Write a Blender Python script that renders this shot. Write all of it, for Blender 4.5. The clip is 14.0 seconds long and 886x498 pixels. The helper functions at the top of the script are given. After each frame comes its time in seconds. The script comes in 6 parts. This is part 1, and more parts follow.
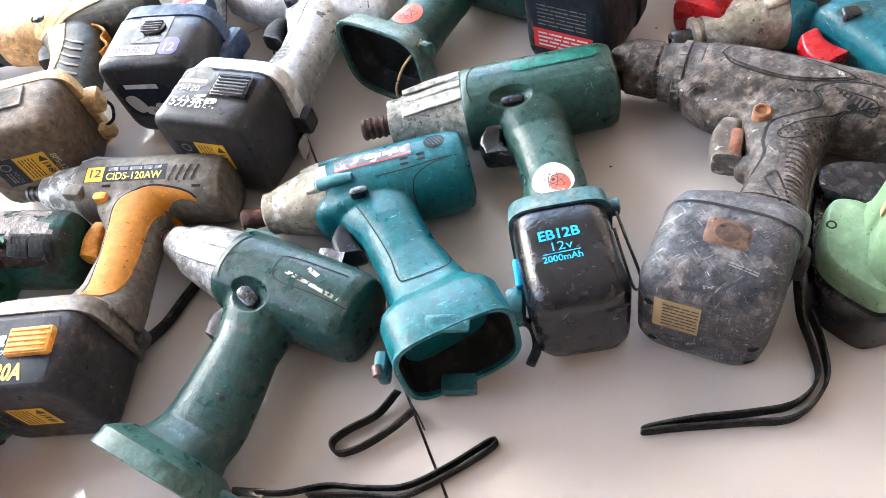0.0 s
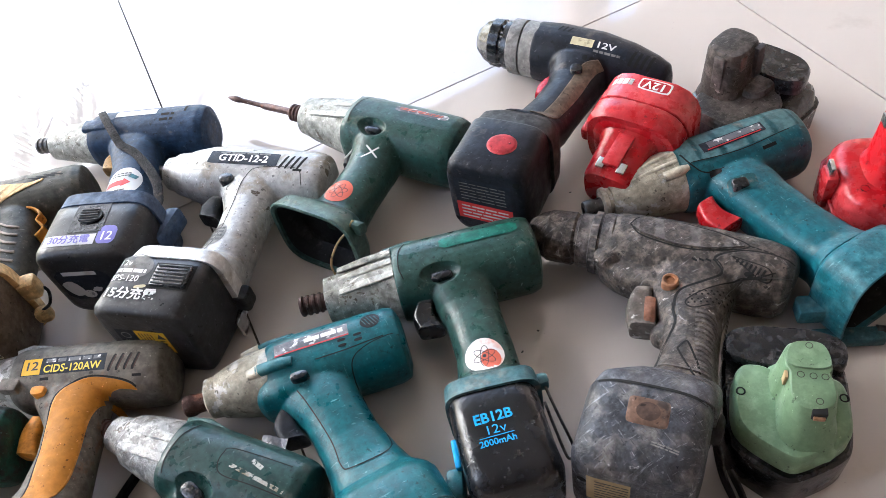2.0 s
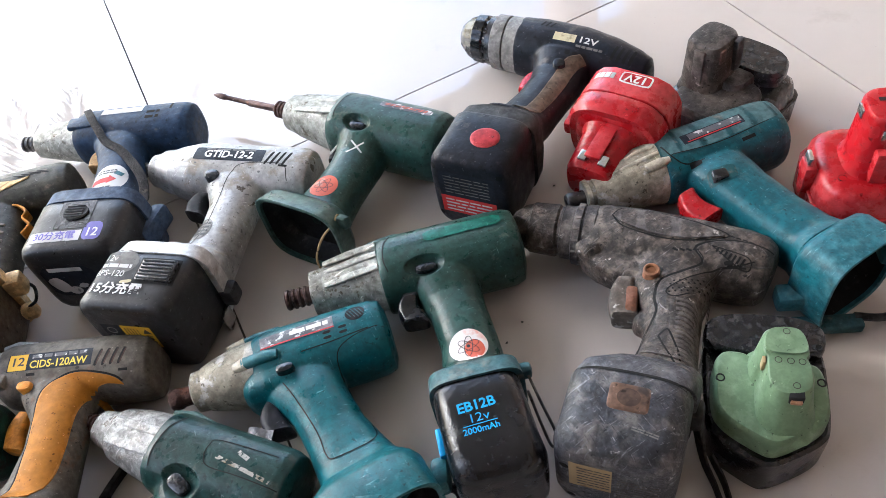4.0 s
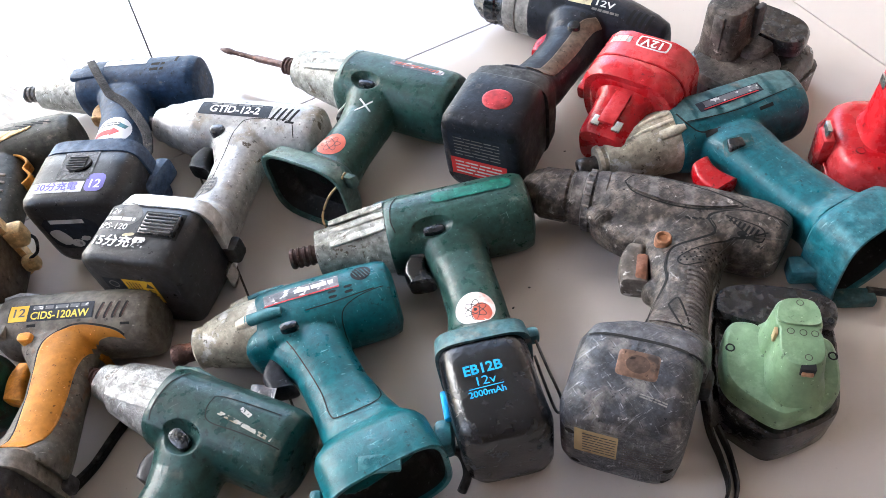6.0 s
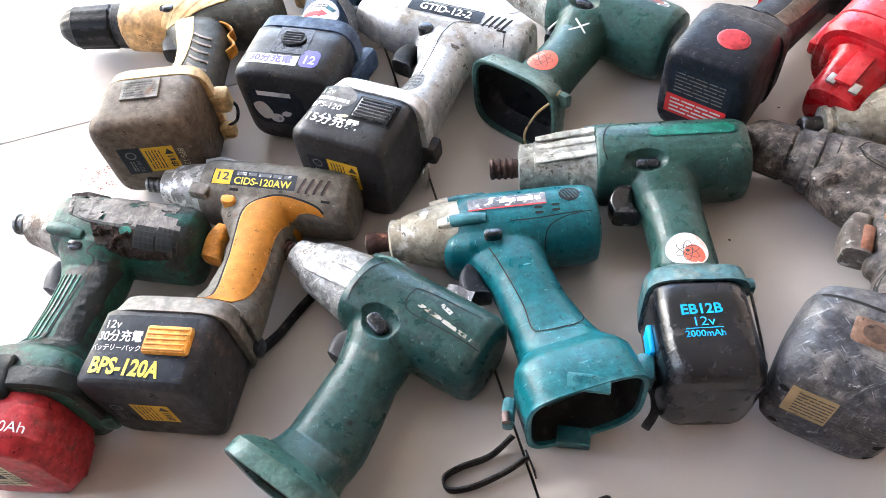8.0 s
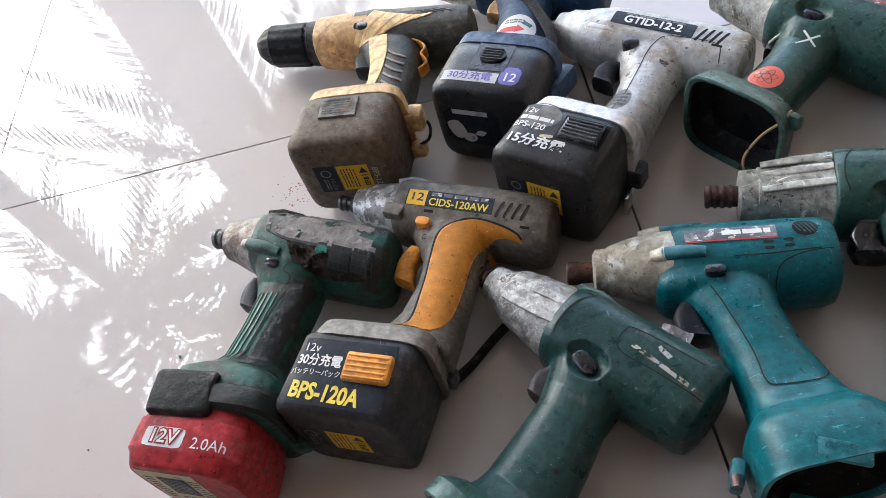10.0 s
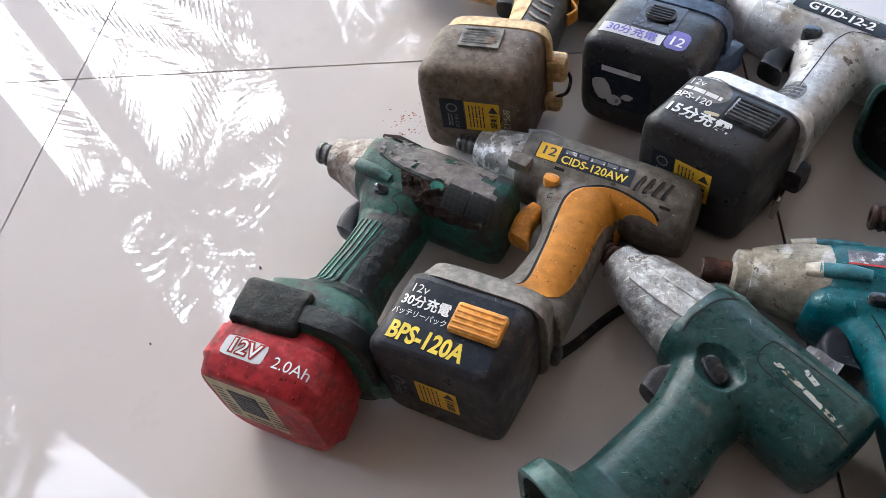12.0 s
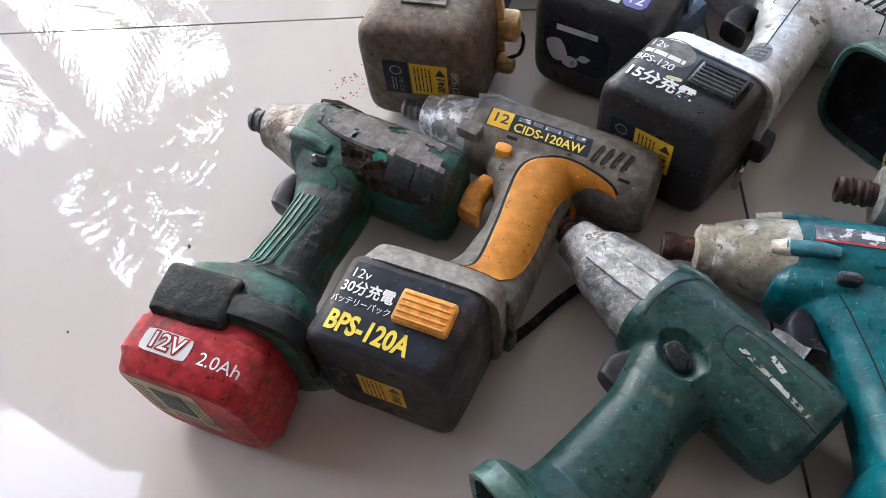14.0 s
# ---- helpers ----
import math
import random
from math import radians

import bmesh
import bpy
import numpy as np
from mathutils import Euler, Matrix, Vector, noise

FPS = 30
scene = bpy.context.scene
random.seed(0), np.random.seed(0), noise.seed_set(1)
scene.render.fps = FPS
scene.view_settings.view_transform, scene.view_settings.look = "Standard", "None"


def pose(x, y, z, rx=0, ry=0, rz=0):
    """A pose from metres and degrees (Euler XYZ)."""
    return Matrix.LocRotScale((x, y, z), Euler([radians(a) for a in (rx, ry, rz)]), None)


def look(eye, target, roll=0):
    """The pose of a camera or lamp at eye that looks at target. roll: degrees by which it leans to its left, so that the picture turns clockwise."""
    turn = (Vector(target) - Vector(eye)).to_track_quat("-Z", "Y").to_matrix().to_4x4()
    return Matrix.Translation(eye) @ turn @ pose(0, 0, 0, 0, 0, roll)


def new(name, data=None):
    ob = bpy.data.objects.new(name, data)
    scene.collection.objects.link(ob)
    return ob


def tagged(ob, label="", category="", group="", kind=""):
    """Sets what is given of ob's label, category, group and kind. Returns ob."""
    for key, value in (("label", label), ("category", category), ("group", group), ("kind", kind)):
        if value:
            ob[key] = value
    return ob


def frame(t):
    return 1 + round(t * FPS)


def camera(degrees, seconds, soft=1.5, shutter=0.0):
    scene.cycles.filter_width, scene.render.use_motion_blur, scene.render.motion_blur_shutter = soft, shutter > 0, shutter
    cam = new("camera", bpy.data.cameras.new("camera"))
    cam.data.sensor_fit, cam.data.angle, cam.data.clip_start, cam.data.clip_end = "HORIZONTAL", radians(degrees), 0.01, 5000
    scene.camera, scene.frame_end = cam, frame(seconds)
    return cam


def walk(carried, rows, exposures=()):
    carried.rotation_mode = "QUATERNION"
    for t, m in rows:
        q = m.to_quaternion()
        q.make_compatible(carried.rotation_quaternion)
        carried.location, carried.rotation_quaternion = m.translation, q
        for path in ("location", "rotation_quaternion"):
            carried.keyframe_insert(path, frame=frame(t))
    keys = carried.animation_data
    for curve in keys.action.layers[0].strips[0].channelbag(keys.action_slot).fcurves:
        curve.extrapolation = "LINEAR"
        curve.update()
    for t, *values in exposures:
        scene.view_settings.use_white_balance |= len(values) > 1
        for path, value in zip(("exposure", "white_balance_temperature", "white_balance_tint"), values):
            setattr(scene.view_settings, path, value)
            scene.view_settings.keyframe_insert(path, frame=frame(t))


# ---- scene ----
cam = camera(59.7, 14.0, soft=0.6)
PATH = [
    (0, (0.35, 0.288, 0.462), (0.462, 1.411, -1.189), -18.7),
    (0.5, (0.353, 0.293, 0.469), (0.504, 1.408, -1.184), -17.1),
    (1, (0.376, 0.319, 0.498), (0.609, 1.505, -1.096), -16.6),
    (1.5, (0.369, 0.322, 0.511), (0.682, 1.534, -1.048), -14.1),
    (2, (0.373, 0.312, 0.517), (0.732, 1.542, -1.018), -13.5),
    (2.2, (0.376, 0.314, 0.512), (0.749, 1.518, -1.041), -13.3),
    (4.3, (0.374, 0.301, 0.516), (0.755, 1.525, -1.019), -13.2),
    (4.5, (0.375, 0.301, 0.515), (0.76, 1.518, -1.025), -13.1),
    (5, (0.37, 0.307, 0.512), (0.719, 1.504, -1.051), -13.2),
    (5.5, (0.367, 0.305, 0.51), (0.717, 1.484, -1.067), -12.4),
    (6, (0.367, 0.306, 0.506), (0.716, 1.477, -1.077), -12.1),
    (6.5, (0.363, 0.308, 0.504), (0.71, 1.47, -1.087), -11.1),
    (7, (0.346, 0.315, 0.506), (0.68, 1.472, -1.09), -9.6),
    (7.5, (0.322, 0.326, 0.501), (0.625, 1.465, -1.115), -8.2),
    (8, (0.267, 0.332, 0.498), (0.413, 1.458, -1.149), -9.4),
    (8.5, (0.221, 0.318, 0.497), (0.196, 1.474, -1.134), -13.6),
    (8.7, (0.217, 0.313, 0.504), (0.176, 1.503, -1.103), -14.6),
    (10.8, (0.23, 0.396, 0.465), (-0.04, 1.621, -1.093), -19.9),
    (11, (0.207, 0.393, 0.464), (-0.088, 1.611, -1.095), -18.7),
    (11.5, (0.173, 0.385, 0.461), (-0.11, 1.584, -1.114), -13.0),
    (12, (0.164, 0.393, 0.448), (-0.121, 1.548, -1.16), -12.2),
    (12.5, (0.174, 0.408, 0.436), (-0.091, 1.518, -1.207), -13.2),
    (13, (0.186, 0.424, 0.426), (-0.043, 1.534, -1.221), -13.4),
    (13.5, (0.181, 0.424, 0.426), (0.003, 1.508, -1.246), -11.7),
    (14, (0.164, 0.426, 0.425), (-0.002, 1.489, -1.261), -8.7),
]
walk(cam, [(t, look(eye, target, roll)) for t, eye, target, roll in PATH],
     exposures=[(0.0, 3.75, 5400, 10), (0.6, 3.78, 5400, 10), (1.2, 3.20, 5400, 10), (2.2, 2.86, 5400, 10), (4.3, 2.72, 5400, 10), (5.0, 2.86, 5400, 10), (6.5, 3.24, 5400, 10), (7.0, 3.32, 5400, 10), (8.0, 3.48, 5400, 10), (8.5, 2.84, 5400, 10), (11.0, 2.36, 5400, 10), (14.0, 2.54, 5400, 10)])

# ---- sky and sun ----
from mathutils.bvhtree import BVHTree

world = bpy.data.worlds.new("daylight")
scene.world = world
world.use_nodes = True
wn = world.node_tree.nodes
sky = wn.new("ShaderNodeTexSky")
sky.sky_type = "NISHITA"
sky.sun_disc = False
sky.sun_elevation = radians(39)
sky.sun_rotation = radians(-38)
sky.air_density, sky.dust_density, sky.ozone_density = 1.4, 4.0, 1.0
wn["Background"].inputs["Strength"].default_value = 0.15
world.node_tree.links.new(sky.outputs["Color"], wn["Background"].inputs["Color"])
sun = new("sun", bpy.data.lights.new("sun", "SUN"))
sun.data.energy, sun.data.angle, sun.data.color = 0.75, radians(26), (1.0, 0.96, 0.91)
sun.matrix_world = look((-4.41, 5.65, 5.8), (0, 0, 0))


# ---- materials ----
def links(mat):
    mat.use_nodes = True
    nt = mat.node_tree
    return nt, nt.nodes["Principled BSDF"], nt.links


def noise_mask(nt, scale, lo, hi, detail=5.0, stretch=(1, 1, 1), turn=0.0):
    """A 0..1 mask from noise at real-world scale."""
    g = nt.nodes.new("ShaderNodeNewGeometry")
    mp = nt.nodes.new("ShaderNodeMapping")
    mp.inputs["Scale"].default_value = stretch
    mp.inputs["Rotation"].default_value = (turn, turn * 0.7, turn)
    nz = nt.nodes.new("ShaderNodeTexNoise")
    nz.inputs["Scale"].default_value, nz.inputs["Detail"].default_value = scale, detail
    nz.inputs["Roughness"].default_value = 0.62
    mr = nt.nodes.new("ShaderNodeMapRange")
    mr.inputs["From Min"].default_value, mr.inputs["From Max"].default_value = lo, hi
    nt.links.new(g.outputs["Position"], mp.inputs["Vector"])
    nt.links.new(mp.outputs["Vector"], nz.inputs["Vector"])
    nt.links.new(nz.outputs["Fac"], mr.inputs["Value"])
    return mr.outputs["Result"], nz.outputs["Fac"]


def blend(nt, fac, a, b):
    m = nt.nodes.new("ShaderNodeMix")
    m.data_type = "RGBA"
    nt.links.new(fac, m.inputs[0])
    for sock, v in ((m.inputs[6], a), (m.inputs[7], b)):
        if isinstance(v, tuple):
            sock.default_value = (*v, 1)
        else:
            nt.links.new(v, sock)
    return m.outputs[2]


def worn(name, base, rough=0.45, metal=0.0, wear=None, wear_at=0.66, dirt=(0.16, 0.13, 0.1), dirt_at=0.58, scratch=0.7,
         grain=260.0, bump=0.12, tint=0.75, wear_scale=55.0, gloss=0.2, dirt_edge=0.10, dirt_scale=46, mottle=0.26):
    """Used plastic, paint or metal: blotchy colour, dust and grime, chips of wear, fine scratches, grain in relief."""
    mat = bpy.data.materials.new(name)
    nt, bsdf, lk = links(mat)
    dark = tuple(c * tint for c in base)
    big, _ = noise_mask(nt, 30, 0.35, 0.65)
    col = blend(nt, big, base, dark)
    if dirt_at < 1:
        d, _ = noise_mask(nt, dirt_scale, dirt_at, dirt_at + dirt_edge, 8.0)
        col = blend(nt, d, col, dirt)
    if wear:
        w, _ = noise_mask(nt, wear_scale, wear_at, wear_at + 0.03, 9.0)
        col = blend(nt, w, col, wear)
    if scratch < 1:
        f1, _ = noise_mask(nt, 210, 0.64, 0.69, 3.0)
        col = blend(nt, f1, col, tuple(c * 0.35 for c in base))
        f2, _ = noise_mask(nt, 330, 0.69, 0.73, 2.0)
        col = blend(nt, f2, col, tuple(min(0.8, c * 1.4 + 0.06) for c in base))
        light = tuple(min(0.8, c * 1.7 + 0.10) for c in base)
        s1, _ = noise_mask(nt, 60, scratch, scratch + 0.05, 4.0, (1, 9, 1), 0.7)
        col = blend(nt, s1, col, light)
        s2, _ = noise_mask(nt, 70, scratch + 0.01, scratch + 0.06, 4.0, (10, 1, 1), 0.35)
        col = blend(nt, s2, col, light)
        s3, _ = noise_mask(nt, 95, scratch + 0.055, scratch + 0.085, 2.0, (1, 16, 1), 1.2)
        col = blend(nt, s3, col, tuple(min(0.8, c * 2.0 + 0.16) for c in base))
        s4, _ = noise_mask(nt, 110, scratch + 0.03, scratch + 0.05, 2.0, (22, 1, 1), -0.5)
        col = blend(nt, s4, col, tuple(c * 0.25 for c in base))
        # rubbed edges
        gm = nt.nodes.new("ShaderNodeNewGeometry")
        _, en = noise_mask(nt, 120, 0, 1, 6.0)
        ad = nt.nodes.new("ShaderNodeMath")
        ad.operation = "MULTIPLY_ADD"
        ad.inputs[1].default_value = 0.16
        lk.new(en, ad.inputs[0])
        lk.new(gm.outputs["Pointiness"], ad.inputs[2])
        er = nt.nodes.new("ShaderNodeMapRange")
        er.inputs["From Min"].default_value, er.inputs["From Max"].default_value, er.inputs["To Max"].default_value = 0.625, 0.685, 0.75
        lk.new(ad.outputs[0], er.inputs["Value"])
        col = blend(nt, er.outputs["Result"], col, tuple(min(0.8, c * 1.5 + 0.07) for c in base))
        # fine mottling
        m2, _ = noise_mask(nt, 150, 0.40, 0.62, 8.0)
        hs = nt.nodes.new("ShaderNodeHueSaturation")
        mv = nt.nodes.new("ShaderNodeMapRange")
        mv.inputs["To Min"].default_value, mv.inputs["To Max"].default_value = 1 - mottle, 1 + mottle
        lk.new(m2, mv.inputs["Value"])
        lk.new(mv.outputs["Result"], hs.inputs["Value"])
        lk.new(col, hs.inputs["Color"])
        col = hs.outputs["Color"]
    lk.new(col, bsdf.inputs["Base Color"])
    bsdf.inputs["Metallic"].default_value = metal
    bsdf.inputs["Specular IOR Level"].default_value = gloss
    r, fine = noise_mask(nt, 90, 0.3, 0.7, 6.0)
    mr = nt.nodes.new("ShaderNodeMapRange")
    mr.inputs["To Min"].default_value, mr.inputs["To Max"].default_value = max(0.05, rough - 0.13), min(1, rough + 0.15)
    lk.new(r, mr.inputs["Value"])
    lk.new(mr.outputs["Result"], bsdf.inputs["Roughness"])
    _, gn = noise_mask(nt, grain, 0.3, 0.7, 6.0)
    bp = nt.nodes.new("ShaderNodeBump")
    bp.inputs["Strength"].default_value, bp.inputs["Distance"].default_value = min(1.0, bump * 1.6), 0.0016
    lk.new(gn, bp.inputs["Height"])
    lk.new(bp.outputs["Normal"], bsdf.inputs["Normal"])
    return mat


def plain(name, base, rough=0.5, metal=0.0):
    mat = bpy.data.materials.new(name)
    nt, bsdf, lk = links(mat)
    m, _ = noise_mask(nt, 140, 0.3, 0.7)
    lk.new(blend(nt, m, base, tuple(c * 0.78 for c in base)), bsdf.inputs["Base Color"])
    bsdf.inputs["Roughness"].default_value, bsdf.inputs["Metallic"].default_value = rough, metal
    return mat


TEAL = worn("teal_plastic", (0.007, 0.098, 0.118), 0.36, gloss=0.3, scratch=0.665, dirt=(0.05, 0.135, 0.145), dirt_at=0.62, dirt_edge=0.16, bump=0.14, tint=0.85, mottle=0.20)
TEAL_DUSTY = worn("dusty_teal_plastic", (0.011, 0.102, 0.130), 0.40, gloss=0.3, dirt=(0.085, 0.145, 0.150), dirt_at=0.58, dirt_edge=0.16, scratch=0.67, bump=0.14, mottle=0.22)
TEAL_DARK = worn("dark_teal_plastic", (0.015, 0.07, 0.08), 0.42, dirt=(0.14, 0.13, 0.11), dirt_at=0.56)
GREEN = worn("green_plastic", (0.025, 0.068, 0.056), 0.34, gloss=0.3, dirt=(0.12, 0.14, 0.11), dirt_at=0.62, scratch=0.68)
GREEN_WORN = worn("worn_green_plastic", (0.018, 0.052, 0.047), 0.34, gloss=0.3, dirt=(0.085, 0.095, 0.080), dirt_at=0.58, dirt_edge=0.14, dirt_scale=60, scratch=0.685, mottle=0.26)
GREEN_BRIGHT = worn("bright_green_plastic", (0.018, 0.13, 0.095), 0.36, dirt_at=0.72)
GREEN_LIGHT = worn("pale_green_plastic", (0.155, 0.240, 0.135), 0.40, gloss=0.3, dirt=(0.20, 0.21, 0.12), dirt_at=0.66, dirt_edge=0.12, scratch=0.72, tint=0.90, mottle=0.10)
GREEN_GRIME = worn("grimy_green_plastic", (0.016, 0.068, 0.048), 0.4, dirt=(0.024, 0.024, 0.020), dirt_at=0.48, scratch=0.72, bump=0.2)
GRIME = worn("caked_brown_grime", (0.024, 0.015, 0.011), 0.7, gloss=0.1, dirt=(0.085, 0.060, 0.042), dirt_at=0.56, bump=0.8, grain=190, scratch=2)
DRIED_GRIME = worn("dried_brown_grime", (0.048, 0.034, 0.025), 0.45, gloss=0.4, dirt=(0.016, 0.026, 0.020), dirt_at=0.52, dirt_edge=0.06, bump=0.6, grain=210, scratch=0.7)
GREY_BROWN = worn("dusty_grey_plastic", (0.15, 0.135, 0.112), 0.5, dirt=(0.15, 0.09, 0.055), dirt_at=0.58, scratch=0.70)
GREY_LIGHT = worn("light_grey_plastic", (0.19, 0.185, 0.175), 0.45, dirt=(0.16, 0.12, 0.08), dirt_at=0.6)
ORANGE = worn("orange_rubber", (0.48, 0.195, 0.016), 0.55, dirt=(0.24, 0.085, 0.012), dirt_at=0.56, dirt_edge=0.16, scratch=0.76, tint=0.86, mottle=0.12)
ORANGE_CLEAN = worn("orange_plastic", (0.64, 0.25, 0.025), 0.4, dirt=(0.25, 0.08, 0.02), dirt_at=0.68, scratch=0.85)
SILVER = worn("silver_paint", (0.47, 0.47, 0.46), 0.36, metal=0.15, wear=(0.10, 0.085, 0.068), wear_at=0.625, dirt=(0.33, 0.30, 0.25), dirt_at=0.55, scratch=0.66, mottle=0.16, wear_scale=75)
NAVY = worn("navy_plastic", (0.020, 0.045, 0.095), 0.5, gloss=0.2, dirt=(0.10, 0.10, 0.10), dirt_at=0.62, scratch=0.72)
YELLOW = worn("ochre_plastic", (0.56, 0.345, 0.145), 0.45, dirt=(0.22, 0.12, 0.05), dirt_at=0.6, scratch=0.8)
OLIVE = worn("dark_olive_plastic", (0.062, 0.060, 0.046), 0.45, dirt_at=0.62)
BLACK = worn("black_plastic", (0.006, 0.0065, 0.009), 0.2, gloss=0.5, dirt=(0.045, 0.045, 0.05), dirt_at=0.68, scratch=0.7)
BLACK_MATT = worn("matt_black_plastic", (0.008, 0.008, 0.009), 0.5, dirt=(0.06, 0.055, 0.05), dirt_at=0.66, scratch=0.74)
BLUE_BLACK = worn("blue_black_plastic", (0.013, 0.015, 0.022), 0.40, dirt=(0.07, 0.06, 0.055), dirt_at=0.6, scratch=0.7)
BATTERY_BLACK = worn("scuffed_black_plastic", (0.019, 0.019, 0.021), 0.38, gloss=0.4, dirt=(0.070, 0.063, 0.056), dirt_at=0.58, dirt_edge=0.16, scratch=0.68)
BROWN_BLACK = worn("brown_black_plastic", (0.032, 0.031, 0.034), 0.4, dirt=(0.11, 0.075, 0.055), dirt_at=0.6)
TAN = worn("tan_grey_plastic", (0.15, 0.115, 0.082), 0.5, dirt=(0.08, 0.055, 0.035), dirt_at=0.57, scratch=0.76)
DUSTY = worn("plaster_smeared_black_plastic", (0.040, 0.031, 0.026), 0.44, gloss=0.4, wear=(0.42, 0.385, 0.35), wear_at=0.625, dirt=(0.140, 0.114, 0.092), dirt_at=0.45, dirt_edge=0.19, dirt_scale=120,
             bump=0.8, grain=260, wear_scale=105, scratch=0.64, mottle=0.42)
DUSTY_BLUE = worn("smeared_blue_grey_plastic", (0.040, 0.042, 0.052), 0.40, gloss=0.4, wear=(0.40, 0.40, 0.40), wear_at=0.640, dirt=(0.125, 0.117, 0.112), dirt_at=0.47, dirt_edge=0.16, dirt_scale=55, bump=0.5, grain=240, wear_scale=120, scratch=0.62, mottle=0.42)
DUSTY_GREY = worn("smeared_grey_plastic", (0.13, 0.11, 0.092), 0.6, wear=(0.38, 0.36, 0.33), wear_at=0.62, dirt=(0.06, 0.05, 0.042), dirt_at=0.5, bump=0.5, grain=150, wear_scale=80)
TOWER_GREY = worn("dusty_dark_grey_plastic", (0.052, 0.045, 0.040), 0.5, wear=(0.26, 0.24, 0.22), wear_at=0.65, dirt=(0.110, 0.095, 0.083), dirt_at=0.48, bump=0.6, grain=200, wear_scale=110, scratch=0.66)
RED = worn("red_plastic", (0.40, 0.005, 0.010), 0.28, dirt=(0.30, 0.008, 0.011), dirt_at=0.66, scratch=0.77, bump=0.05, tint=0.92, mottle=0.07, gloss=0.4)
RED_DULL = worn("dull_red_plastic", (0.40, 0.03, 0.036), 0.42, dirt=(0.18, 0.05, 0.045), dirt_at=0.58, scratch=0.72)
METAL = worn("cast_metal", (0.27, 0.265, 0.25), 0.45, metal=0.4, wear=(0.13, 0.105, 0.08), wear_at=0.60, dirt=(0.41, 0.41, 0.395), dirt_at=0.50, dirt_edge=0.07, dirt_scale=130, bump=0.6, grain=230, wear_scale=120, scratch=0.63)
METAL_FLAKY = worn("flaking_silver_metal", (0.33, 0.315, 0.29), 0.42, metal=0.4, wear=(0.14, 0.11, 0.085), wear_at=0.62, dirt=(0.66, 0.65, 0.63), dirt_at=0.475, dirt_edge=0.02, dirt_scale=52, bump=0.4, grain=150, wear_scale=80)
METAL_BROWN = worn("grimy_brown_metal", (0.24, 0.212, 0.185), 0.45, metal=0.35, wear=(0.46, 0.43, 0.39), wear_at=0.60, dirt=(0.10, 0.07, 0.05), dirt_at=0.50, dirt_edge=0.06, bump=0.6, grain=170, wear_scale=70)
METAL_CREAM = worn("cream_painted_metal", (0.38, 0.345, 0.265), 0.40, metal=0.1, wear=(0.085, 0.062, 0.040), wear_at=0.615, dirt=(0.48, 0.465, 0.43), dirt_at=0.55, dirt_edge=0.03, dirt_scale=55, bump=0.3, wear_scale=105)
METAL_GREENISH = worn("tarnished_metal", (0.36, 0.36, 0.325), 0.45, metal=0.25, wear=(0.12, 0.100, 0.072), wear_at=0.60, dirt=(0.235, 0.235, 0.20), dirt_at=0.50, dirt_edge=0.10, dirt_scale=90, bump=0.5, grain=230, wear_scale=110, scratch=0.64)
RUST = worn("rusty_steel", (0.085, 0.050, 0.042), 0.5, metal=0.6, dirt=(0.16, 0.07, 0.045), dirt_at=0.55, bump=0.4)
STEEL = worn("dark_steel", (0.13, 0.125, 0.12), 0.4, metal=0.8, dirt_at=0.7)
BRIGHT = plain("bright_steel", (0.62, 0.62, 0.60), 0.25, 0.9)
WHITE = worn("white_print_and_glint", (0.74, 0.74, 0.72), 0.5, dirt=(0.30, 0.28, 0.25), dirt_at=0.60, scratch=2, bump=0.02, tint=0.9)
PAPER = worn("worn_white_sticker", (0.60, 0.59, 0.58), 0.45, wear=(0.25, 0.25, 0.26), wear_at=0.62, dirt=(0.42, 0.40, 0.37), dirt_at=0.56, scratch=2, tint=0.9)
YELLOW_PAPER = worn("yellow_sticker", (0.80, 0.48, 0.03), 0.45, dirt=(0.35, 0.20, 0.04), dirt_at=0.62, scratch=2)
TAN_PAPER = worn("stained_tan_sticker", (0.42, 0.31, 0.16), 0.55, dirt=(0.15, 0.10, 0.06), dirt_at=0.56, scratch=2)
CREAM_PAPER = worn("faded_cream_sticker", (0.62, 0.56, 0.36), 0.5, dirt=(0.2, 0.16, 0.1), dirt_at=0.58, scratch=2)
RED_PAPER = worn("red_sticker", (0.60, 0.035, 0.035), 0.45, dirt=(0.3, 0.05, 0.05), dirt_at=0.64, scratch=2)
ORANGE_PAPER = worn("orange_red_sticker", (0.62, 0.13, 0.075), 0.45, dirt=(0.55, 0.36, 0.30), dirt_at=0.6, scratch=2)
NAMEPLATE = worn("scuffed_grey_nameplate", (0.12, 0.125, 0.14), 0.4, wear=(0.58, 0.58, 0.58), wear_at=0.56, dirt=(0.26, 0.25, 0.27), dirt_at=0.52, scratch=2, wear_scale=170)
PINK_PAPER = worn("faded_white_and_orange_sticker", (0.74, 0.68, 0.65), 0.45, dirt=(0.68, 0.30, 0.22), dirt_at=0.52, scratch=2, tint=0.95)
STAINED_PAPER = worn("stained_paper_scrap", (0.50, 0.49, 0.45), 0.5, dirt=(0.24, 0.20, 0.13), dirt_at=0.50, scratch=2)
YELLOW_PRINT = plain("yellow_print", (0.80, 0.62, 0.04), 0.5)
BLUE_PRINT = plain("bright_blue_print", (0.02, 0.38, 0.80), 0.45)
PURPLE_PRINT = plain("purple_print", (0.16, 0.14, 0.48), 0.5)
INK = plain("black_print", (0.02, 0.02, 0.022), 0.5)
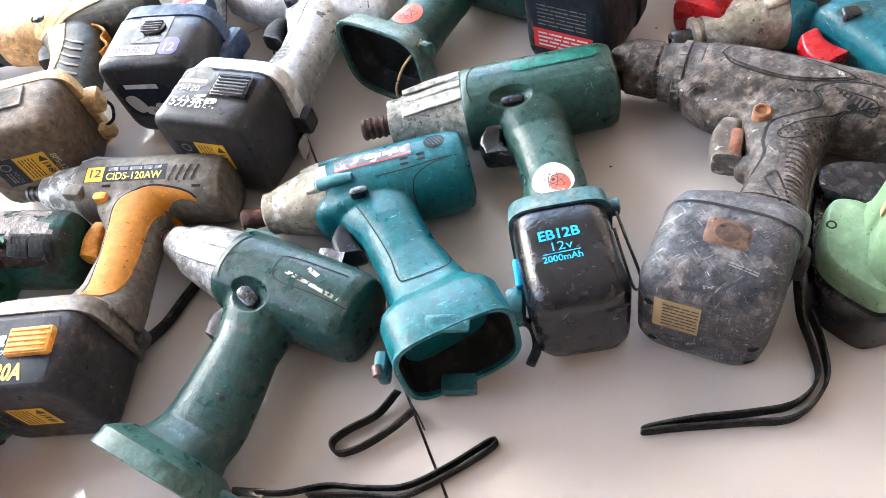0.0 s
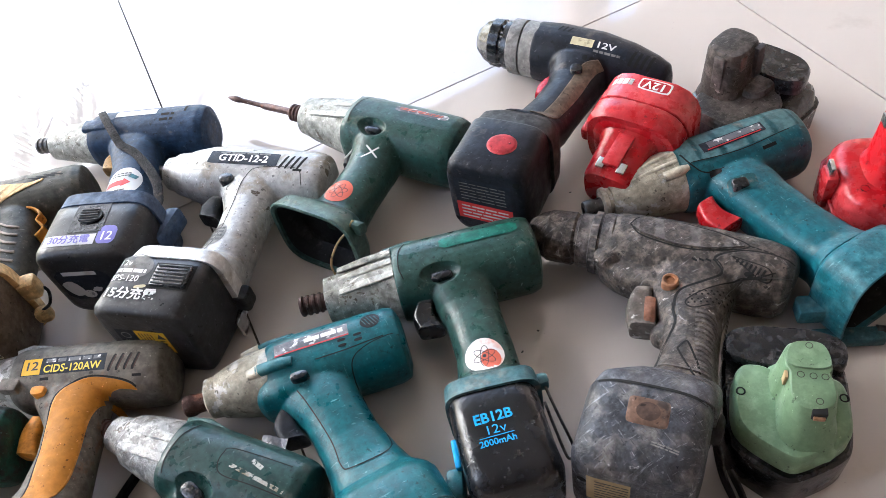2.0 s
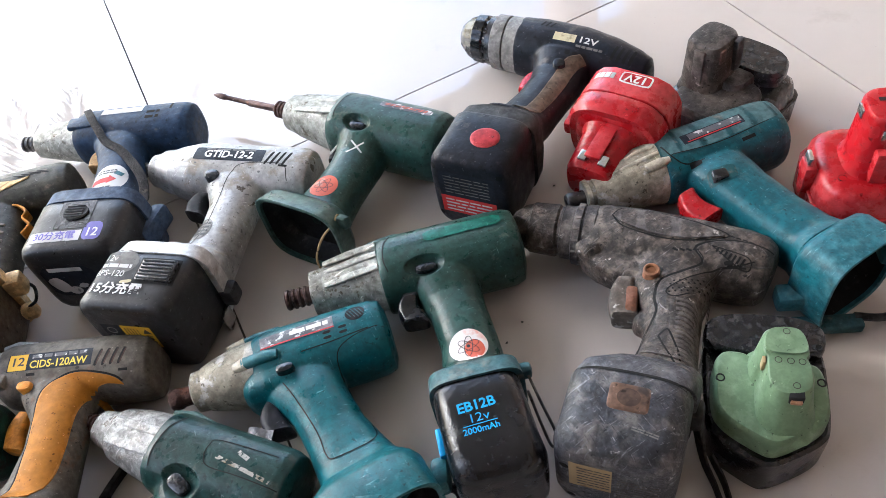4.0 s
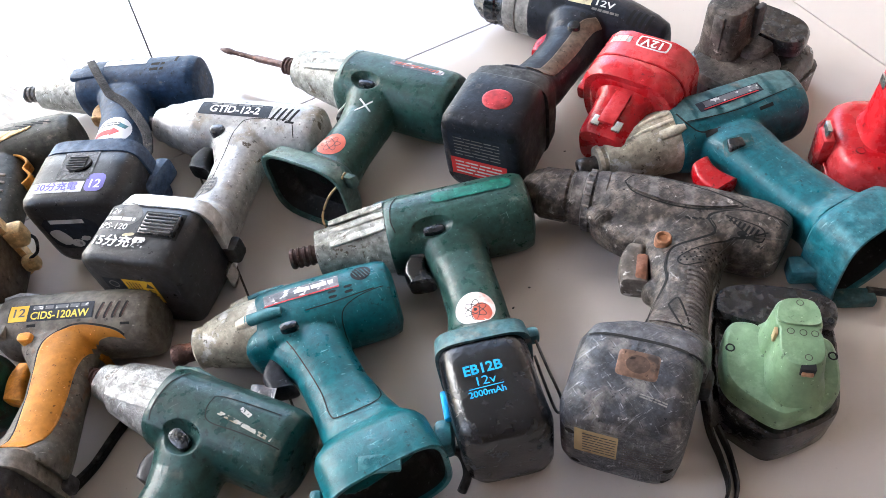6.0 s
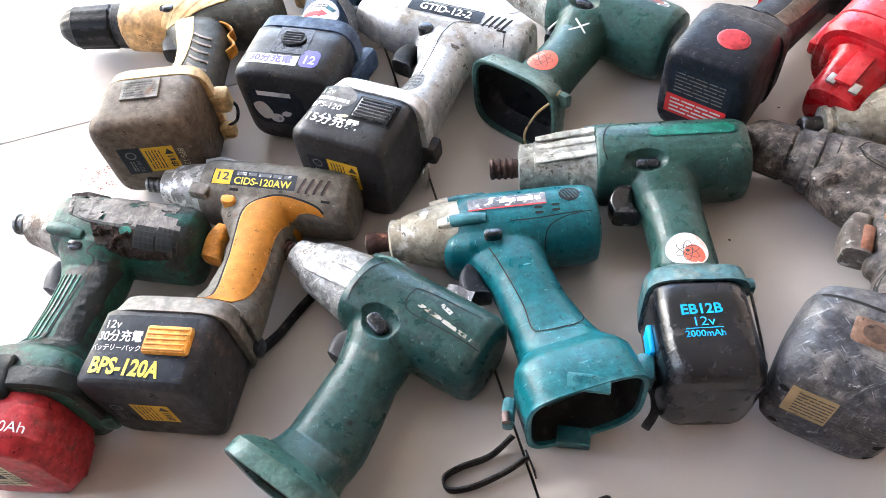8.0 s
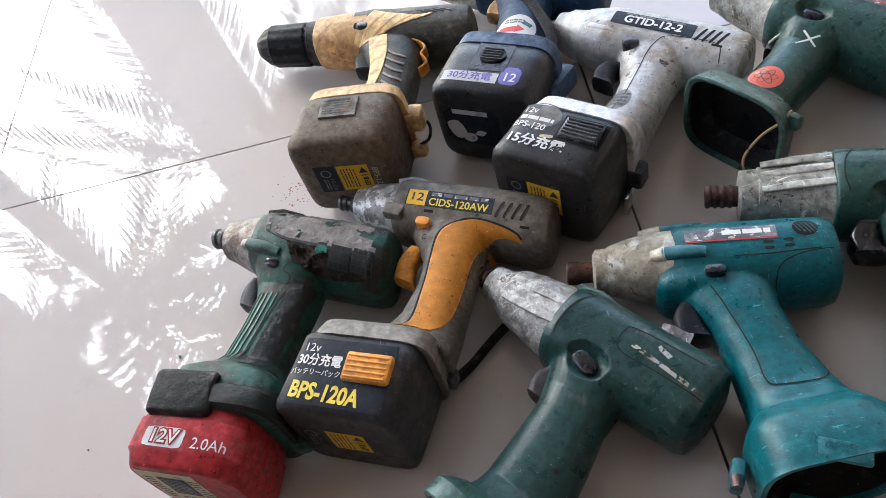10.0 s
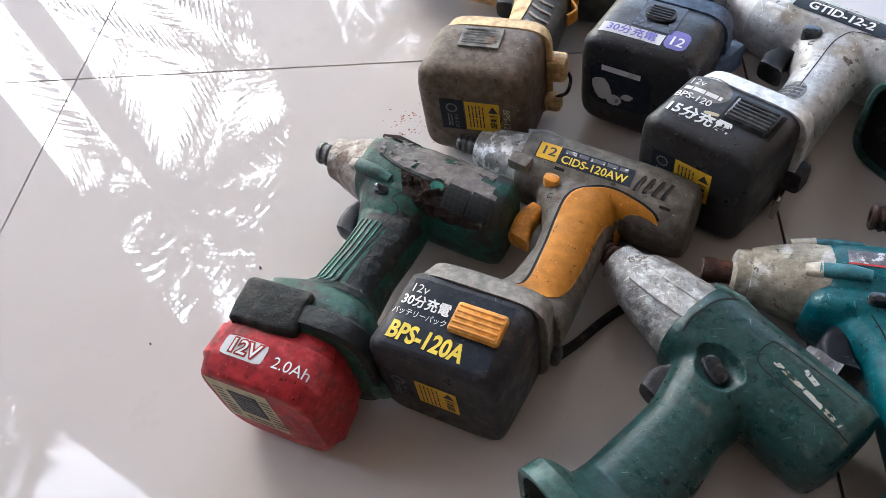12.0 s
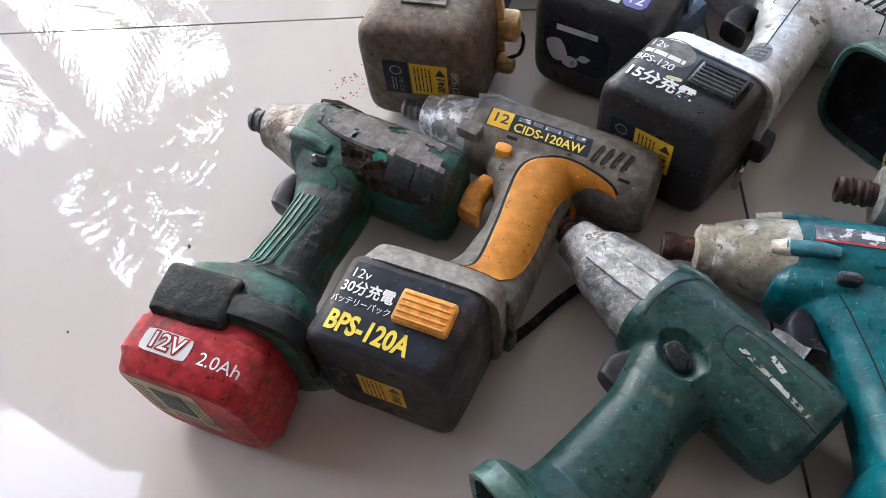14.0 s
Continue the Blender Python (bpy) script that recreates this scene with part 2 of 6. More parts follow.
RED_INK = plain("red_print", (0.55, 0.03, 0.03), 0.5)
BLACK_LABEL = worn("black_label_film", (0.014, 0.019, 0.030), 0.5, dirt=(0.07, 0.07, 0.07), dirt_at=0.68, scratch=0.78)
# Near-black colour standing in for shade in slots, holes, recesses and sockets.
DARK = plain("painted_hollow_shade", (0.004, 0.004, 0.0045), 0.9)
# Near-black for flat lines drawn in place of groove relief.
DARK_GROOVE = plain("near_black_line", (0.007, 0.0065, 0.006), 0.9)
STRAP = worn("black_webbing", (0.022, 0.020, 0.020), 0.65, dirt=(0.09, 0.075, 0.06), dirt_at=0.6, bump=0.5, grain=420, gloss=0.12)
TAPE = worn("black_tape", (0.016, 0.018, 0.016), 0.5, gloss=0.2, dirt=(0.055, 0.045, 0.035), dirt_at=0.55, bump=0.6, grain=110, scratch=2)


def floor_material():
    mat = bpy.data.materials.new("polished_cream_tile")
    nt, bsdf, lk = links(mat)
    m, _ = noise_mask(nt, 3.5, 0.35, 0.65, 6.0)
    col = blend(nt, m, (0.530, 0.482, 0.440), (0.570, 0.525, 0.487))
    d, _ = noise_mask(nt, 14, 0.60, 0.80, 9.0)
    col = blend(nt, d, col, (0.455, 0.405, 0.362))
    s, _ = noise_mask(nt, 420, 0.755, 0.775, 2.0)
    col = blend(nt, s, col, (0.28, 0.23, 0.19))
    lk.new(col, bsdf.inputs["Base Color"])
    r, _ = noise_mask(nt, 7, 0.3, 0.7, 8.0)
    mr = nt.nodes.new("ShaderNodeMapRange")
    mr.inputs["To Min"].default_value, mr.inputs["To Max"].default_value = 0.009, 0.034
    lk.new(r, mr.inputs["Value"])
    lk.new(mr.outputs["Result"], bsdf.inputs["Roughness"])
    bsdf.inputs["IOR"].default_value = 1.58
    return mat


TILE = floor_material()
GROUT = plain("dark_grout", (0.09, 0.08, 0.07), 0.95)
# Kept pale so that unseen walls and ceiling throw fill light on the floor.
WALL = worn("rosy_wall_paint", (0.76, 0.64, 0.58), 0.85, dirt=(0.68, 0.56, 0.50), dirt_at=0.6, scratch=2)
CEIL = worn("grey_ceiling_paint", (0.78, 0.74, 0.71), 0.9, dirt_at=2, scratch=2)
GROUND = worn("garden_soil_and_grass", (0.07, 0.09, 0.035), 0.95, dirt=(0.12, 0.1, 0.06), dirt_at=0.5, scratch=2)
LEAF = worn("palm_leaf", (0.045, 0.10, 0.025), 0.5, dirt_at=2, scratch=2)
BARK = worn("palm_bark", (0.16, 0.13, 0.10), 0.9, dirt_at=0.5, scratch=2)


# ---- mesh helpers ----
def part(name, bm, mat, parent=None, label="", sharp=38):
    me = bpy.data.meshes.new(name)
    bmesh.ops.recalc_face_normals(bm, faces=bm.faces)
    bm.to_mesh(me)
    bm.free()
    for p in me.polygons:
        p.use_smooth = True
    me.set_sharp_from_angle(angle=radians(sharp))
    me.materials.append(mat)
    ob = new(name, me)
    if parent:
        ob.parent = parent
    if label:
        tagged(ob, label)
    return ob


def ring(a, b, e, n):
    out = []
    for i in range(n):
        t = 2 * math.pi * (i + 0.5) / n
        c, s = math.cos(t), math.sin(t)
        out.append((a * math.copysign(abs(c) ** (2 / e), c), b * math.copysign(abs(s) ** (2 / e), s)))
    return out


def tube(stations, d=None, n=28, caps=True, bm=None):
    """A loft through sections (x, y, z, half width, half height, squareness); widths lie level, heights upright."""
    bm = bm or bmesh.new()
    loops = []
    for i, (x, y, z, a, b, e) in enumerate(stations):
        if d is None:
            p, q = stations[max(0, i - 1)], stations[min(len(stations) - 1, i + 1)]
            v = Vector((q[0] - p[0], q[1] - p[1], q[2] - p[2]))
        else:
            v = Vector(d)
        v.normalize()
        side = Vector((-v.y, v.x, 0)).normalized() if abs(v.z) < 0.95 else Vector((1, 0, 0))
        up = v.cross(side) if abs(v.z) > 0.95 else side.cross(v) * -1
        if abs(v.z) <= 0.95 and up.z < 0:
            up = -up
        loops.append([bm.verts.new(Vector((x, y, z)) + side * u + up * w) for u, w in ring(a, b, e, n)])
    for l0, l1 in zip(loops, loops[1:]):
        for k in range(n):
            bm.faces.new((l0[k], l0[(k + 1) % n], l1[(k + 1) % n], l1[k]))
    if caps:
        bm.faces.new(loops[0])
        bm.faces.new(list(reversed(loops[-1])))
    return bm


def block(size, at=(0, 0, 0), turn=0.0, bevel=0.001, seg=2, bm=None):
    """A box with rounded edges."""
    one = bmesh.new()
    bmesh.ops.create_cube(one, size=1)
    bmesh.ops.scale(one, vec=size, verts=one.verts)
    if bevel:
        bmesh.ops.bevel(one, geom=one.edges[:], offset=bevel, segments=seg, profile=0.5, affect="EDGES")
    bmesh.ops.transform(one, matrix=pose(*at, 0, 0, turn), verts=one.verts)
    if bm is None:
        return one
    me = bpy.data.meshes.new("joined")
    one.to_mesh(me)
    one.free()
    bm.from_mesh(me)
    bpy.data.meshes.remove(me)
    return bm


def prism(outline, z0, z1, bevel=0.0, bm=None, top=1.0):
    """An upright prism over an outline; top: the scale of its upper end about the middle."""
    bm = bm or bmesh.new()
    cx = sum(p[0] for p in outline) / len(outline)
    cy = sum(p[1] for p in outline) / len(outline)
    lv = []
    levels = [(z0, 1.0)]
    if bevel:
        levels += [(z1 - bevel, top), (z1 - bevel * 0.3, top - bevel * 0.6 / 0.04), (z1, top - bevel * 1.6 / 0.04)]
    else:
        levels += [(z1, top)]
    for z, k in levels:
        lv.append([bm.verts.new((cx + (x - cx) * k, cy + (y - cy) * k, z)) for x, y in outline])
    n = len(outline)
    for l0, l1 in zip(lv, lv[1:]):
        for k in range(n):
            bm.faces.new((l0[k], l0[(k + 1) % n], l1[(k + 1) % n], l1[k]))
    bm.faces.new(lv[0])
    bm.faces.new(lv[-1])
    return bm


def smooth_line(pts, per=8):
    """Catmull-Rom through the points."""
    pts = [Vector(p) for p in pts]
    ext = [2 * pts[0] - pts[1], *pts, 2 * pts[-1] - pts[-2]]
    out = []
    for i in range(1, len(ext) - 2):
        p0, p1, p2, p3 = ext[i - 1:i + 3]
        for k in range(per):
            t = k / per
            out.append(0.5 * (2 * p1 + (p2 - p0) * t + (2 * p0 - 5 * p1 + 4 * p2 - p3) * t * t + (3 * p1 - p0 - 3 * p2 + p3) * t ** 3))
    return out + [pts[-1]]


def cord(pts, r, n=8, flat=None, per=8):
    """A round cord, or a flat strap of width flat standing on edge, along a smooth line."""
    line = smooth_line(pts, per)
    bm = bmesh.new()
    loops = []
    for i, p in enumerate(line):
        v = (line[min(i + 1, len(line) - 1)] - line[max(i - 1, 0)]).normalized()
        ref = Vector((0, 0, 1)) if abs(v.z) < 0.9 else Vector((0, 1, 0))
        s = v.cross(ref).normalized()
        u = s.cross(v)
        a, b = (r, r) if flat is None else (r, flat / 2)
        loops.append([bm.verts.new(p + s * x + u * y) for x, y in ring(a, b, 2 if flat is None else 5, n)])
    for l0, l1 in zip(loops, loops[1:]):
        for k in range(n):
            bm.faces.new((l0[k], l0[(k + 1) % n], l1[(k + 1) % n], l1[k]))
    bm.faces.new(loops[0])
    bm.faces.new(list(reversed(loops[-1])))
    return bm


def molded(name, bms, mat, parent, label="", voxel=0.0013, rounds=5, cuts=()):
    """Closed shells fused into one moulded body with soft inner corners."""
    joined = bmesh.new()
    for b in bms:
        bmesh.ops.recalc_face_normals(b, faces=b.faces)
        me = bpy.data.meshes.new("shell")
        b.to_mesh(me)
        b.free()
        joined.from_mesh(me)
        bpy.data.meshes.remove(me)
    me = bpy.data.meshes.new("fused")
    joined.to_mesh(me)
    joined.free()
    ob = new("fused", me)
    rm = ob.modifiers.new("fuse", "REMESH")
    rm.mode, rm.voxel_size, rm.use_smooth_shade = "VOXEL", voxel, True
    knives = []
    for c in cuts:
        bmesh.ops.recalc_face_normals(c, faces=c.faces)
        km = bpy.data.meshes.new("knife")
        c.to_mesh(km)
        c.free()
        knives.append(new("knife", km))
        bo = ob.modifiers.new("cut", "BOOLEAN")
        bo.operation, bo.solver, bo.object = "DIFFERENCE", "EXACT", knives[-1]
    sm = ob.modifiers.new("soften", "SMOOTH")
    sm.factor, sm.iterations = 0.5, rounds
    dg = bpy.context.evaluated_depsgraph_get()
    done = bpy.data.meshes.new_from_object(ob.evaluated_get(dg))
    for k in [ob, *knives]:
        km = k.data
        bpy.data.objects.remove(k)
        bpy.data.meshes.remove(km)
    done.name = name
    for p in done.polygons:
        p.use_smooth = True
    done.materials.clear()
    done.materials.append(mat)
    out = new(name, done)
    out.parent = parent
    if label:
        tagged(out, label)
    return out


def bowl(x, y, z, a, b, c):
    """A flattened ball, to sink a hollow into a moulding."""
    bm = bmesh.new()
    bmesh.ops.create_uvsphere(bm, u_segments=28, v_segments=14, radius=1)
    bmesh.ops.transform(bm, matrix=Matrix.Translation((x, y, z)) @ Matrix.Diagonal((a, b, c, 1)), verts=bm.verts)
    return bm


def tree_of(*obs):
    verts, faces = [], []
    for ob in obs:
        k = len(verts)
        verts += [v.co.copy() for v in ob.data.vertices]
        faces += [[i + k for i in p.vertices] for p in ob.data.polygons]
    return BVHTree.FromPolygons(verts, faces)


def drape(bm, bvh, way=(0, 0, -1), off=0.0004):
    """Lays a flat mesh on a surface, along way."""
    w = Vector(way)
    for v in bm.verts:
        hit = bvh.ray_cast(v.co - w * 0.25, w)
        if hit[0] is not None:
            v.co = hit[0] - w * off
    return bm


def card(w, h, at, turn=0.0, nx=10, ny=6, corner=0.0):
    """A flat grid in the xy plane; corner: clipped corners."""
    bm = bmesh.new()
    bmesh.ops.create_grid(bm, x_segments=nx, y_segments=ny, size=0.5)
    for v in bm.verts:
        x, y = v.co.x, v.co.y
        if corner and abs(x) > 0.49 and abs(y) > 0.49:
            x *= 1 - corner / w
            y *= 1 - corner / h
        v.co = Vector((x * w, y * h, 0))
    bmesh.ops.transform(bm, matrix=pose(at[0], at[1], 0, 0, 0, turn), verts=bm.verts)
    return bm


def disc(r, at, n=24, rings=3, rx=None):
    bm = bmesh.new()
    mid = bm.verts.new((at[0], at[1], 0))
    prev = None
    for j in range(1, rings + 1):
        k = j / rings
        cur = [bm.verts.new((at[0] + k * (rx or r) * math.cos(2 * math.pi * i / n), at[1] + k * r * math.sin(2 * math.pi * i / n), 0)) for i in range(n)]
        for i in range(n):
            if prev is None:
                bm.faces.new((mid, cur[i], cur[(i + 1) % n]))
            else:
                bm.faces.new((prev[i], cur[i], cur[(i + 1) % n], prev[(i + 1) % n]))
        prev = cur
    return bm


def line_strip(pts, width, per=6, closed=False):
    """A thin flat strip along a smooth line in the xy plane."""
    if closed:
        pts = [*pts, pts[0]]
    line = smooth_line([(p[0], p[1], 0) for p in pts], per)
    bm = bmesh.new()
    prev = None
    for i, p in enumerate(line):
        v = (line[min(i + 1, len(line) - 1)] - line[max(i - 1, 0)]).normalized()
        s = Vector((-v.y, v.x, 0)) * width / 2
        cur = (bm.verts.new(p + s), bm.verts.new(p - s))
        if prev:
            bm.faces.new((prev[0], prev[1], cur[1], cur[0]))
        prev = cur
    return bm


def inlay(left, right, n=40, m=10):
    """A flat patch between two smooth lines."""
    la, ra = smooth_line([(*p, 0) for p in left], 10), smooth_line([(*p, 0) for p in right], 10)
    bm = bmesh.new()
    rows = []
    for i in range(n + 1):
        a = la[round(i / n * (len(la) - 1))]
        b = ra[round(i / n * (len(ra) - 1))]
        rows.append([bm.verts.new(a.lerp(b, k / m)) for k in range(m + 1)])
    for r0, r1 in zip(rows, rows[1:]):
        for k in range(m):
            bm.faces.new((r0[k], r0[k + 1], r1[k + 1], r1[k]))
    return bm


def lettering(text, size, at, turn=0.0, stretch=1.0, bold=0.0):
    """Letters as flat mesh, centred at a place in the xy plane."""
    cu = bpy.data.curves.new("letters", "FONT")
    cu.body, cu.size, cu.align_x, cu.align_y, cu.offset, cu.resolution_u = text, size, "CENTER", "CENTER", bold, 3
    ob = new("letters", cu)
    dg = bpy.context.evaluated_depsgraph_get()
    me = bpy.data.meshes.new_from_object(ob.evaluated_get(dg))
    bpy.data.objects.remove(ob)
    bm = bmesh.new()
    bm.from_mesh(me)
    bpy.data.meshes.remove(me)
    bmesh.ops.triangulate(bm, faces=bm.faces[:])
    bmesh.ops.transform(bm, matrix=pose(at[0], at[1], 0, 0, 0, turn) @ Matrix.Diagonal((stretch, 1, 1, 1)), verts=bm.verts)
    return bm


def bars(rows, w, h, at, turn=0.0, fill=0.55, seed=1):
    """Lines of unreadable print as plain bars."""
    rnd = random.Random(seed)
    bm = bmesh.new()
    m = pose(at[0], at[1], 0, 0, 0, turn)
    for i in range(rows):
        y = h * (0.5 - (i + 0.5) / rows)
        x = -w / 2
        while x < w / 2 - 0.001:
            seg = min(rnd.uniform(0.12, 0.4) * w, w / 2 - x)
            hh = h / rows * fill / 2
            nx = max(1, int(seg / 0.004))
            for k in range(nx):
                x0, x1 = x + seg * k / nx, x + seg * (k + 1) / nx
                bm.faces.new([bm.verts.new(m @ Vector(p)) for p in ((x0, y - hh, 0), (x1, y - hh, 0), (x1, y + hh, 0), (x0, y + hh, 0))])
            x += seg + w * 0.035
    return bm


def on_end(bm, y):
    """Turns a mesh from the xy plane upright: its y becomes height, facing -y."""
    for v in bm.verts:
        v.co = Vector((v.co.x, y, v.co.y))
    return bm


def thicken(bm, depth, way=(0, 0, -1)):
    geom = bmesh.ops.extrude_face_region(bm, geom=bm.faces[:])
    for g in geom["geom"]:
        if isinstance(g, bmesh.types.BMVert):
            g.co += Vector(way) * depth
    return bm


def ragged(bm, scale, limit):
    """Breaks a thin layer up into patches with uneven edges."""
    gone = [f for f in bm.faces if noise.noise(f.calc_center_median() * scale) + 0.35 * noise.noise(f.calc_center_median() * scale * 4) > limit]
    bmesh.ops.delete(bm, geom=gone, context="FACES")


class Tool:
    """A hand tool lying on its side: x runs from its tip to its tail, the grip points to -y, z is up."""

    def __init__(self, name, label, tip, angle, category="impact driver", group="worn cordless tools on the floor", tilt=0.0, lift=0.0, roll=0.0):
        self.root = new(name)
        self.root.empty_display_size = 0.05
        self.root.matrix_world = pose(tip[0], tip[1], lift, roll, tilt, angle)
        tagged(self.root, label, category, group)
        self.hosts = []

    def add(self, name, bm, mat, label="", parent=None, host=False, sharp=38):
        ob = part(name, bm, mat, parent or self.root, label, sharp)
        if host:
            self.hosts.append(ob)
        return ob

    def mold(self, name, bms, mat, label="", **kw):
        ob = molded(name, bms, mat, self.root, label, **kw)
        self.hosts.append(ob)
        return ob

    def ready(self):
        self.bvh = tree_of(*self.hosts)

    def top(self, name, bm, mat, label="", parent=None, off=0.0004, depth=0.0):
        drape(bm, self.bvh, off=off)
        if depth:
            thicken(bm, depth)
        return self.add(name, bm, mat, label, parent)

    def end(self, name, bm, mat, y, label="", parent=None, off=0.0004):
        on_end(bm, y)
        drape(bm, self.bvh, (0, 1, 0), off)
        return self.add(name, bm, mat, label, parent)

    def shape(self, x0=0.0, y0=0.0, slope=0.0, size=1.0, length=0.19, grip=0.17):
        """Sets the barrel's girth, place and slant against the grip; the change fades out down the grip."""
        for ob in self.root.children_recursive:
            for v in ob.data.vertices:
                x, y, z = v.co
                w = min(1.0, max(0.0, (y + 0.115) / 0.085))
                w = w * w * (3 - 2 * w)
                g = min(1.0, max(0.0, (-0.024 - y) / 0.022)) * min(1.0, max(0.0, (y + 0.130) / 0.018))
                v.co = (x + w * x0 * (1 - x / length), y + w * (y0 + slope * x + (size - 1) * y), z * (1 + w * (1 - g) * (size - 1)) * (1 - grip * g))
            ob.data.update()

    def height(self, x, y):
        hit = self.bvh.ray_cast(Vector((x, y, 0.3)), Vector((0, 0, -1)))
        return hit[0].z if hit[0] is not None else 0.05


def tip_socket(t, x0, x1, r, z, mat, ribs=4, name="bit_socket", y=0.0):
    st = [(x0 + 0.004, y, z, r * 0.40, r * 0.40, 2), (x0, y, z, r * 0.45, r * 0.45, 2), (x0, y, z, r * 0.85, r * 0.85, 2), (x0 + 0.001, y, z, r * 0.97, r * 0.97, 2)]
    step = (x1 - x0) / (ribs * 2 + 1)
    for k in range(ribs * 2):
        x = x0 + step * (k + 0.6)
        rr = r if k % 2 == 0 else r * 0.88
        st += [(x, y, z, rr, rr, 2), (x + step * 0.6, y, z, rr, rr, 2)]
    st.append((x1 + 0.004, y, z, r * 0.9, r * 0.9, 2))
    return t.add(name, tube(st, d=(1, 0, 0), n=20), mat)


def screw(t, x, y, r=0.0022, mat=None, name="screw"):
    z = t.height(x, y)
    st = [(x, y, z - 0.003, r, r, 2), (x, y, z + 0.0001, r, r, 2), (x, y, z + 0.0004, r * 0.8, r * 0.8, 2), (x, y, z - 0.0006, r * 0.45, r * 0.45, 2)]
    return t.add(name, tube(st, d=(0, 0, 1), n=12), mat or DARK)


def knob(t, name, x, y, z, a, b, h, mat, turn=0.0, label="", e=3.0):
    """A raised button on the upper side."""
    bm = bmesh.new()
    st = [(0, 0, -0.006, a, b, e), (0, 0, h * 0.7, a, b, e), (0, 0, h * 0.92, a * 0.92, b * 0.9, e), (0, 0, h, a * 0.75, b * 0.7, e)]
    tube(st, d=(0, 0, 1), n=20, bm=bm)
    bmesh.ops.transform(bm, matrix=pose(x, y, z, 0, 0, turn), verts=bm.verts)
    return t.add(name, bm, mat, label)


def trigger(t, x, y, z, mat, w=0.011, h=0.024, th=0.010, turn=0.0, label=""):
    """A curved finger trigger in front of the grip."""
    bm = bmesh.new()
    st = []
    for k in range(9):
        s = k / 8
        st.append((-w * 0.35 * math.cos((s - 0.45) * 3.4) + 0.012, -h * (s - 0.5), 0, w * (0.75 + 0.25 * s), th, 4))
    tube([(st[0][0], st[0][1] + 0.001, 0, w * 0.5, th * 0.7, 4), *st, (st[-1][0], st[-1][1] - 0.001, 0, w * 0.6, th * 0.7, 4)], d=(0, -1, 0), n=20, bm=bm)
    bmesh.ops.transform(bm, matrix=pose(x, y, z, 0, 0, turn), verts=bm.verts)
    return t.add("trigger", bm, mat, label)


def slots(t, x, y, count, dx, w, h, turn=0.0, dy=0.0, mat=None):
    # Flat near-black cards; the slots' inner shade is colour, not depth.
    for k in range(count):
        t.top("vent_slot", card(w, h, (x + dx * k, y + dy * k), turn, 3, 6, corner=w * 0.3), mat or DARK, off=0.0003)


def battery(t, xc, y0, y1, hw, z0, z1, mat, e=6.0, lean=0.0, grow=1.0, label="", name="battery", round_end=0.007):
    """A box battery on the end of the grip, from y0 down to y1."""
    cz, hz = (z0 + z1) / 2, (z1 - z0) / 2
    L = y0 - y1
    st = [(xc, y0, cz, hw * 0.96, hz * 0.97, e)]
    for s, k in ((0.04, 1.0), (0.3, 1.0), (0.6, 1.0)):
        st.append((xc + lean * s, y0 - L * s, cz, hw * (1 + (grow - 1) * s) * k, hz, e))
    g = 1 + (grow - 1)
    st += [(xc + lean, y1 + round_end, cz, hw * g, hz, e), (xc + lean, y1 + round_end * 0.4, cz, hw * g - round_end * 0.18, hz - round_end * 0.18, e),
           (xc + lean, y1 + round_end * 0.1, cz, hw * g - round_end * 0.5, hz - round_end * 0.5, e), (xc + lean, y1, cz, hw * g - round_end, hz - round_end, e)]
    return t.add(name, tube(st, d=(0, -1, 0), n=44), mat, label, host=True, sharp=50)


def shell(t, p0, d, stations, wall, mat, inside, name="battery_socket", e=4.0, n=40):
    """An open socket along d from p0: outer stations (s, half width, half height), hollow from the far end."""
    d = Vector(d).normalized()
    p0 = Vector(p0)

    def at(s, a, b):
        c = p0 + d * s
        return (c.x, c.y, c.z, a, b, e)

    outer = [at(*st) for st in stations]
    last = stations[-1]
    outer.append(at(last[0] + 0.0008, last[1] - wall * 0.3, last[2] - wall * 0.3))
    rim = [at(last[0], last[1] - wall, last[2] - wall)]
    ob = t.add(name, tube(outer + rim + [at(last[0] - 0.012, last[1] - wall * 1.1, last[2] - wall * 1.1)], d=d, n=n, caps=False), mat, host=True)
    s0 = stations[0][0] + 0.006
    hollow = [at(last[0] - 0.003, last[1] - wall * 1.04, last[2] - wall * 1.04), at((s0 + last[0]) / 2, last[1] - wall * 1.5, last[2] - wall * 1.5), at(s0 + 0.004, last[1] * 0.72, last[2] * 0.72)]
    # Inner wall of the socket, coloured apart from the outside.
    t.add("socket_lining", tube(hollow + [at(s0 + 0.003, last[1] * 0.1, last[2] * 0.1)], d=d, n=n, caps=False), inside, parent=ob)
    return ob


def driver_shells(L, xb, r=0.032, cz=0.034, handle=(), front=0.9, e=2.6, tail=0.6, dy=-0.002):
    """Housing and grip shells of an impact driver."""
    body = [(xb, dy, cz, r * front, r * front * 0.97, e), (xb + 0.006, dy, cz, r * (front + 0.06), r * (front + 0.04), e), (xb + 0.025, dy, cz, r, r * 0.98, e),
            (L - 0.028, dy, cz, r, r, e), (L - 0.010, dy, cz, r * 0.98, r * 0.98, e), (L - 0.003, dy, cz, r * 0.90, r * 0.90, e), (L, dy, cz, r * tail, r * tail, e)]
    return [tube(body, n=32), tube(list(handle), n=28)]


def nose(t, stations, mat, name="nose", cz=0.034, e=2.2):
    return t.add(name, tube([(x, y, cz, a, a * 0.98, e) for x, y, a in stations], d=(1, 0, 0), n=28), mat, host=True)


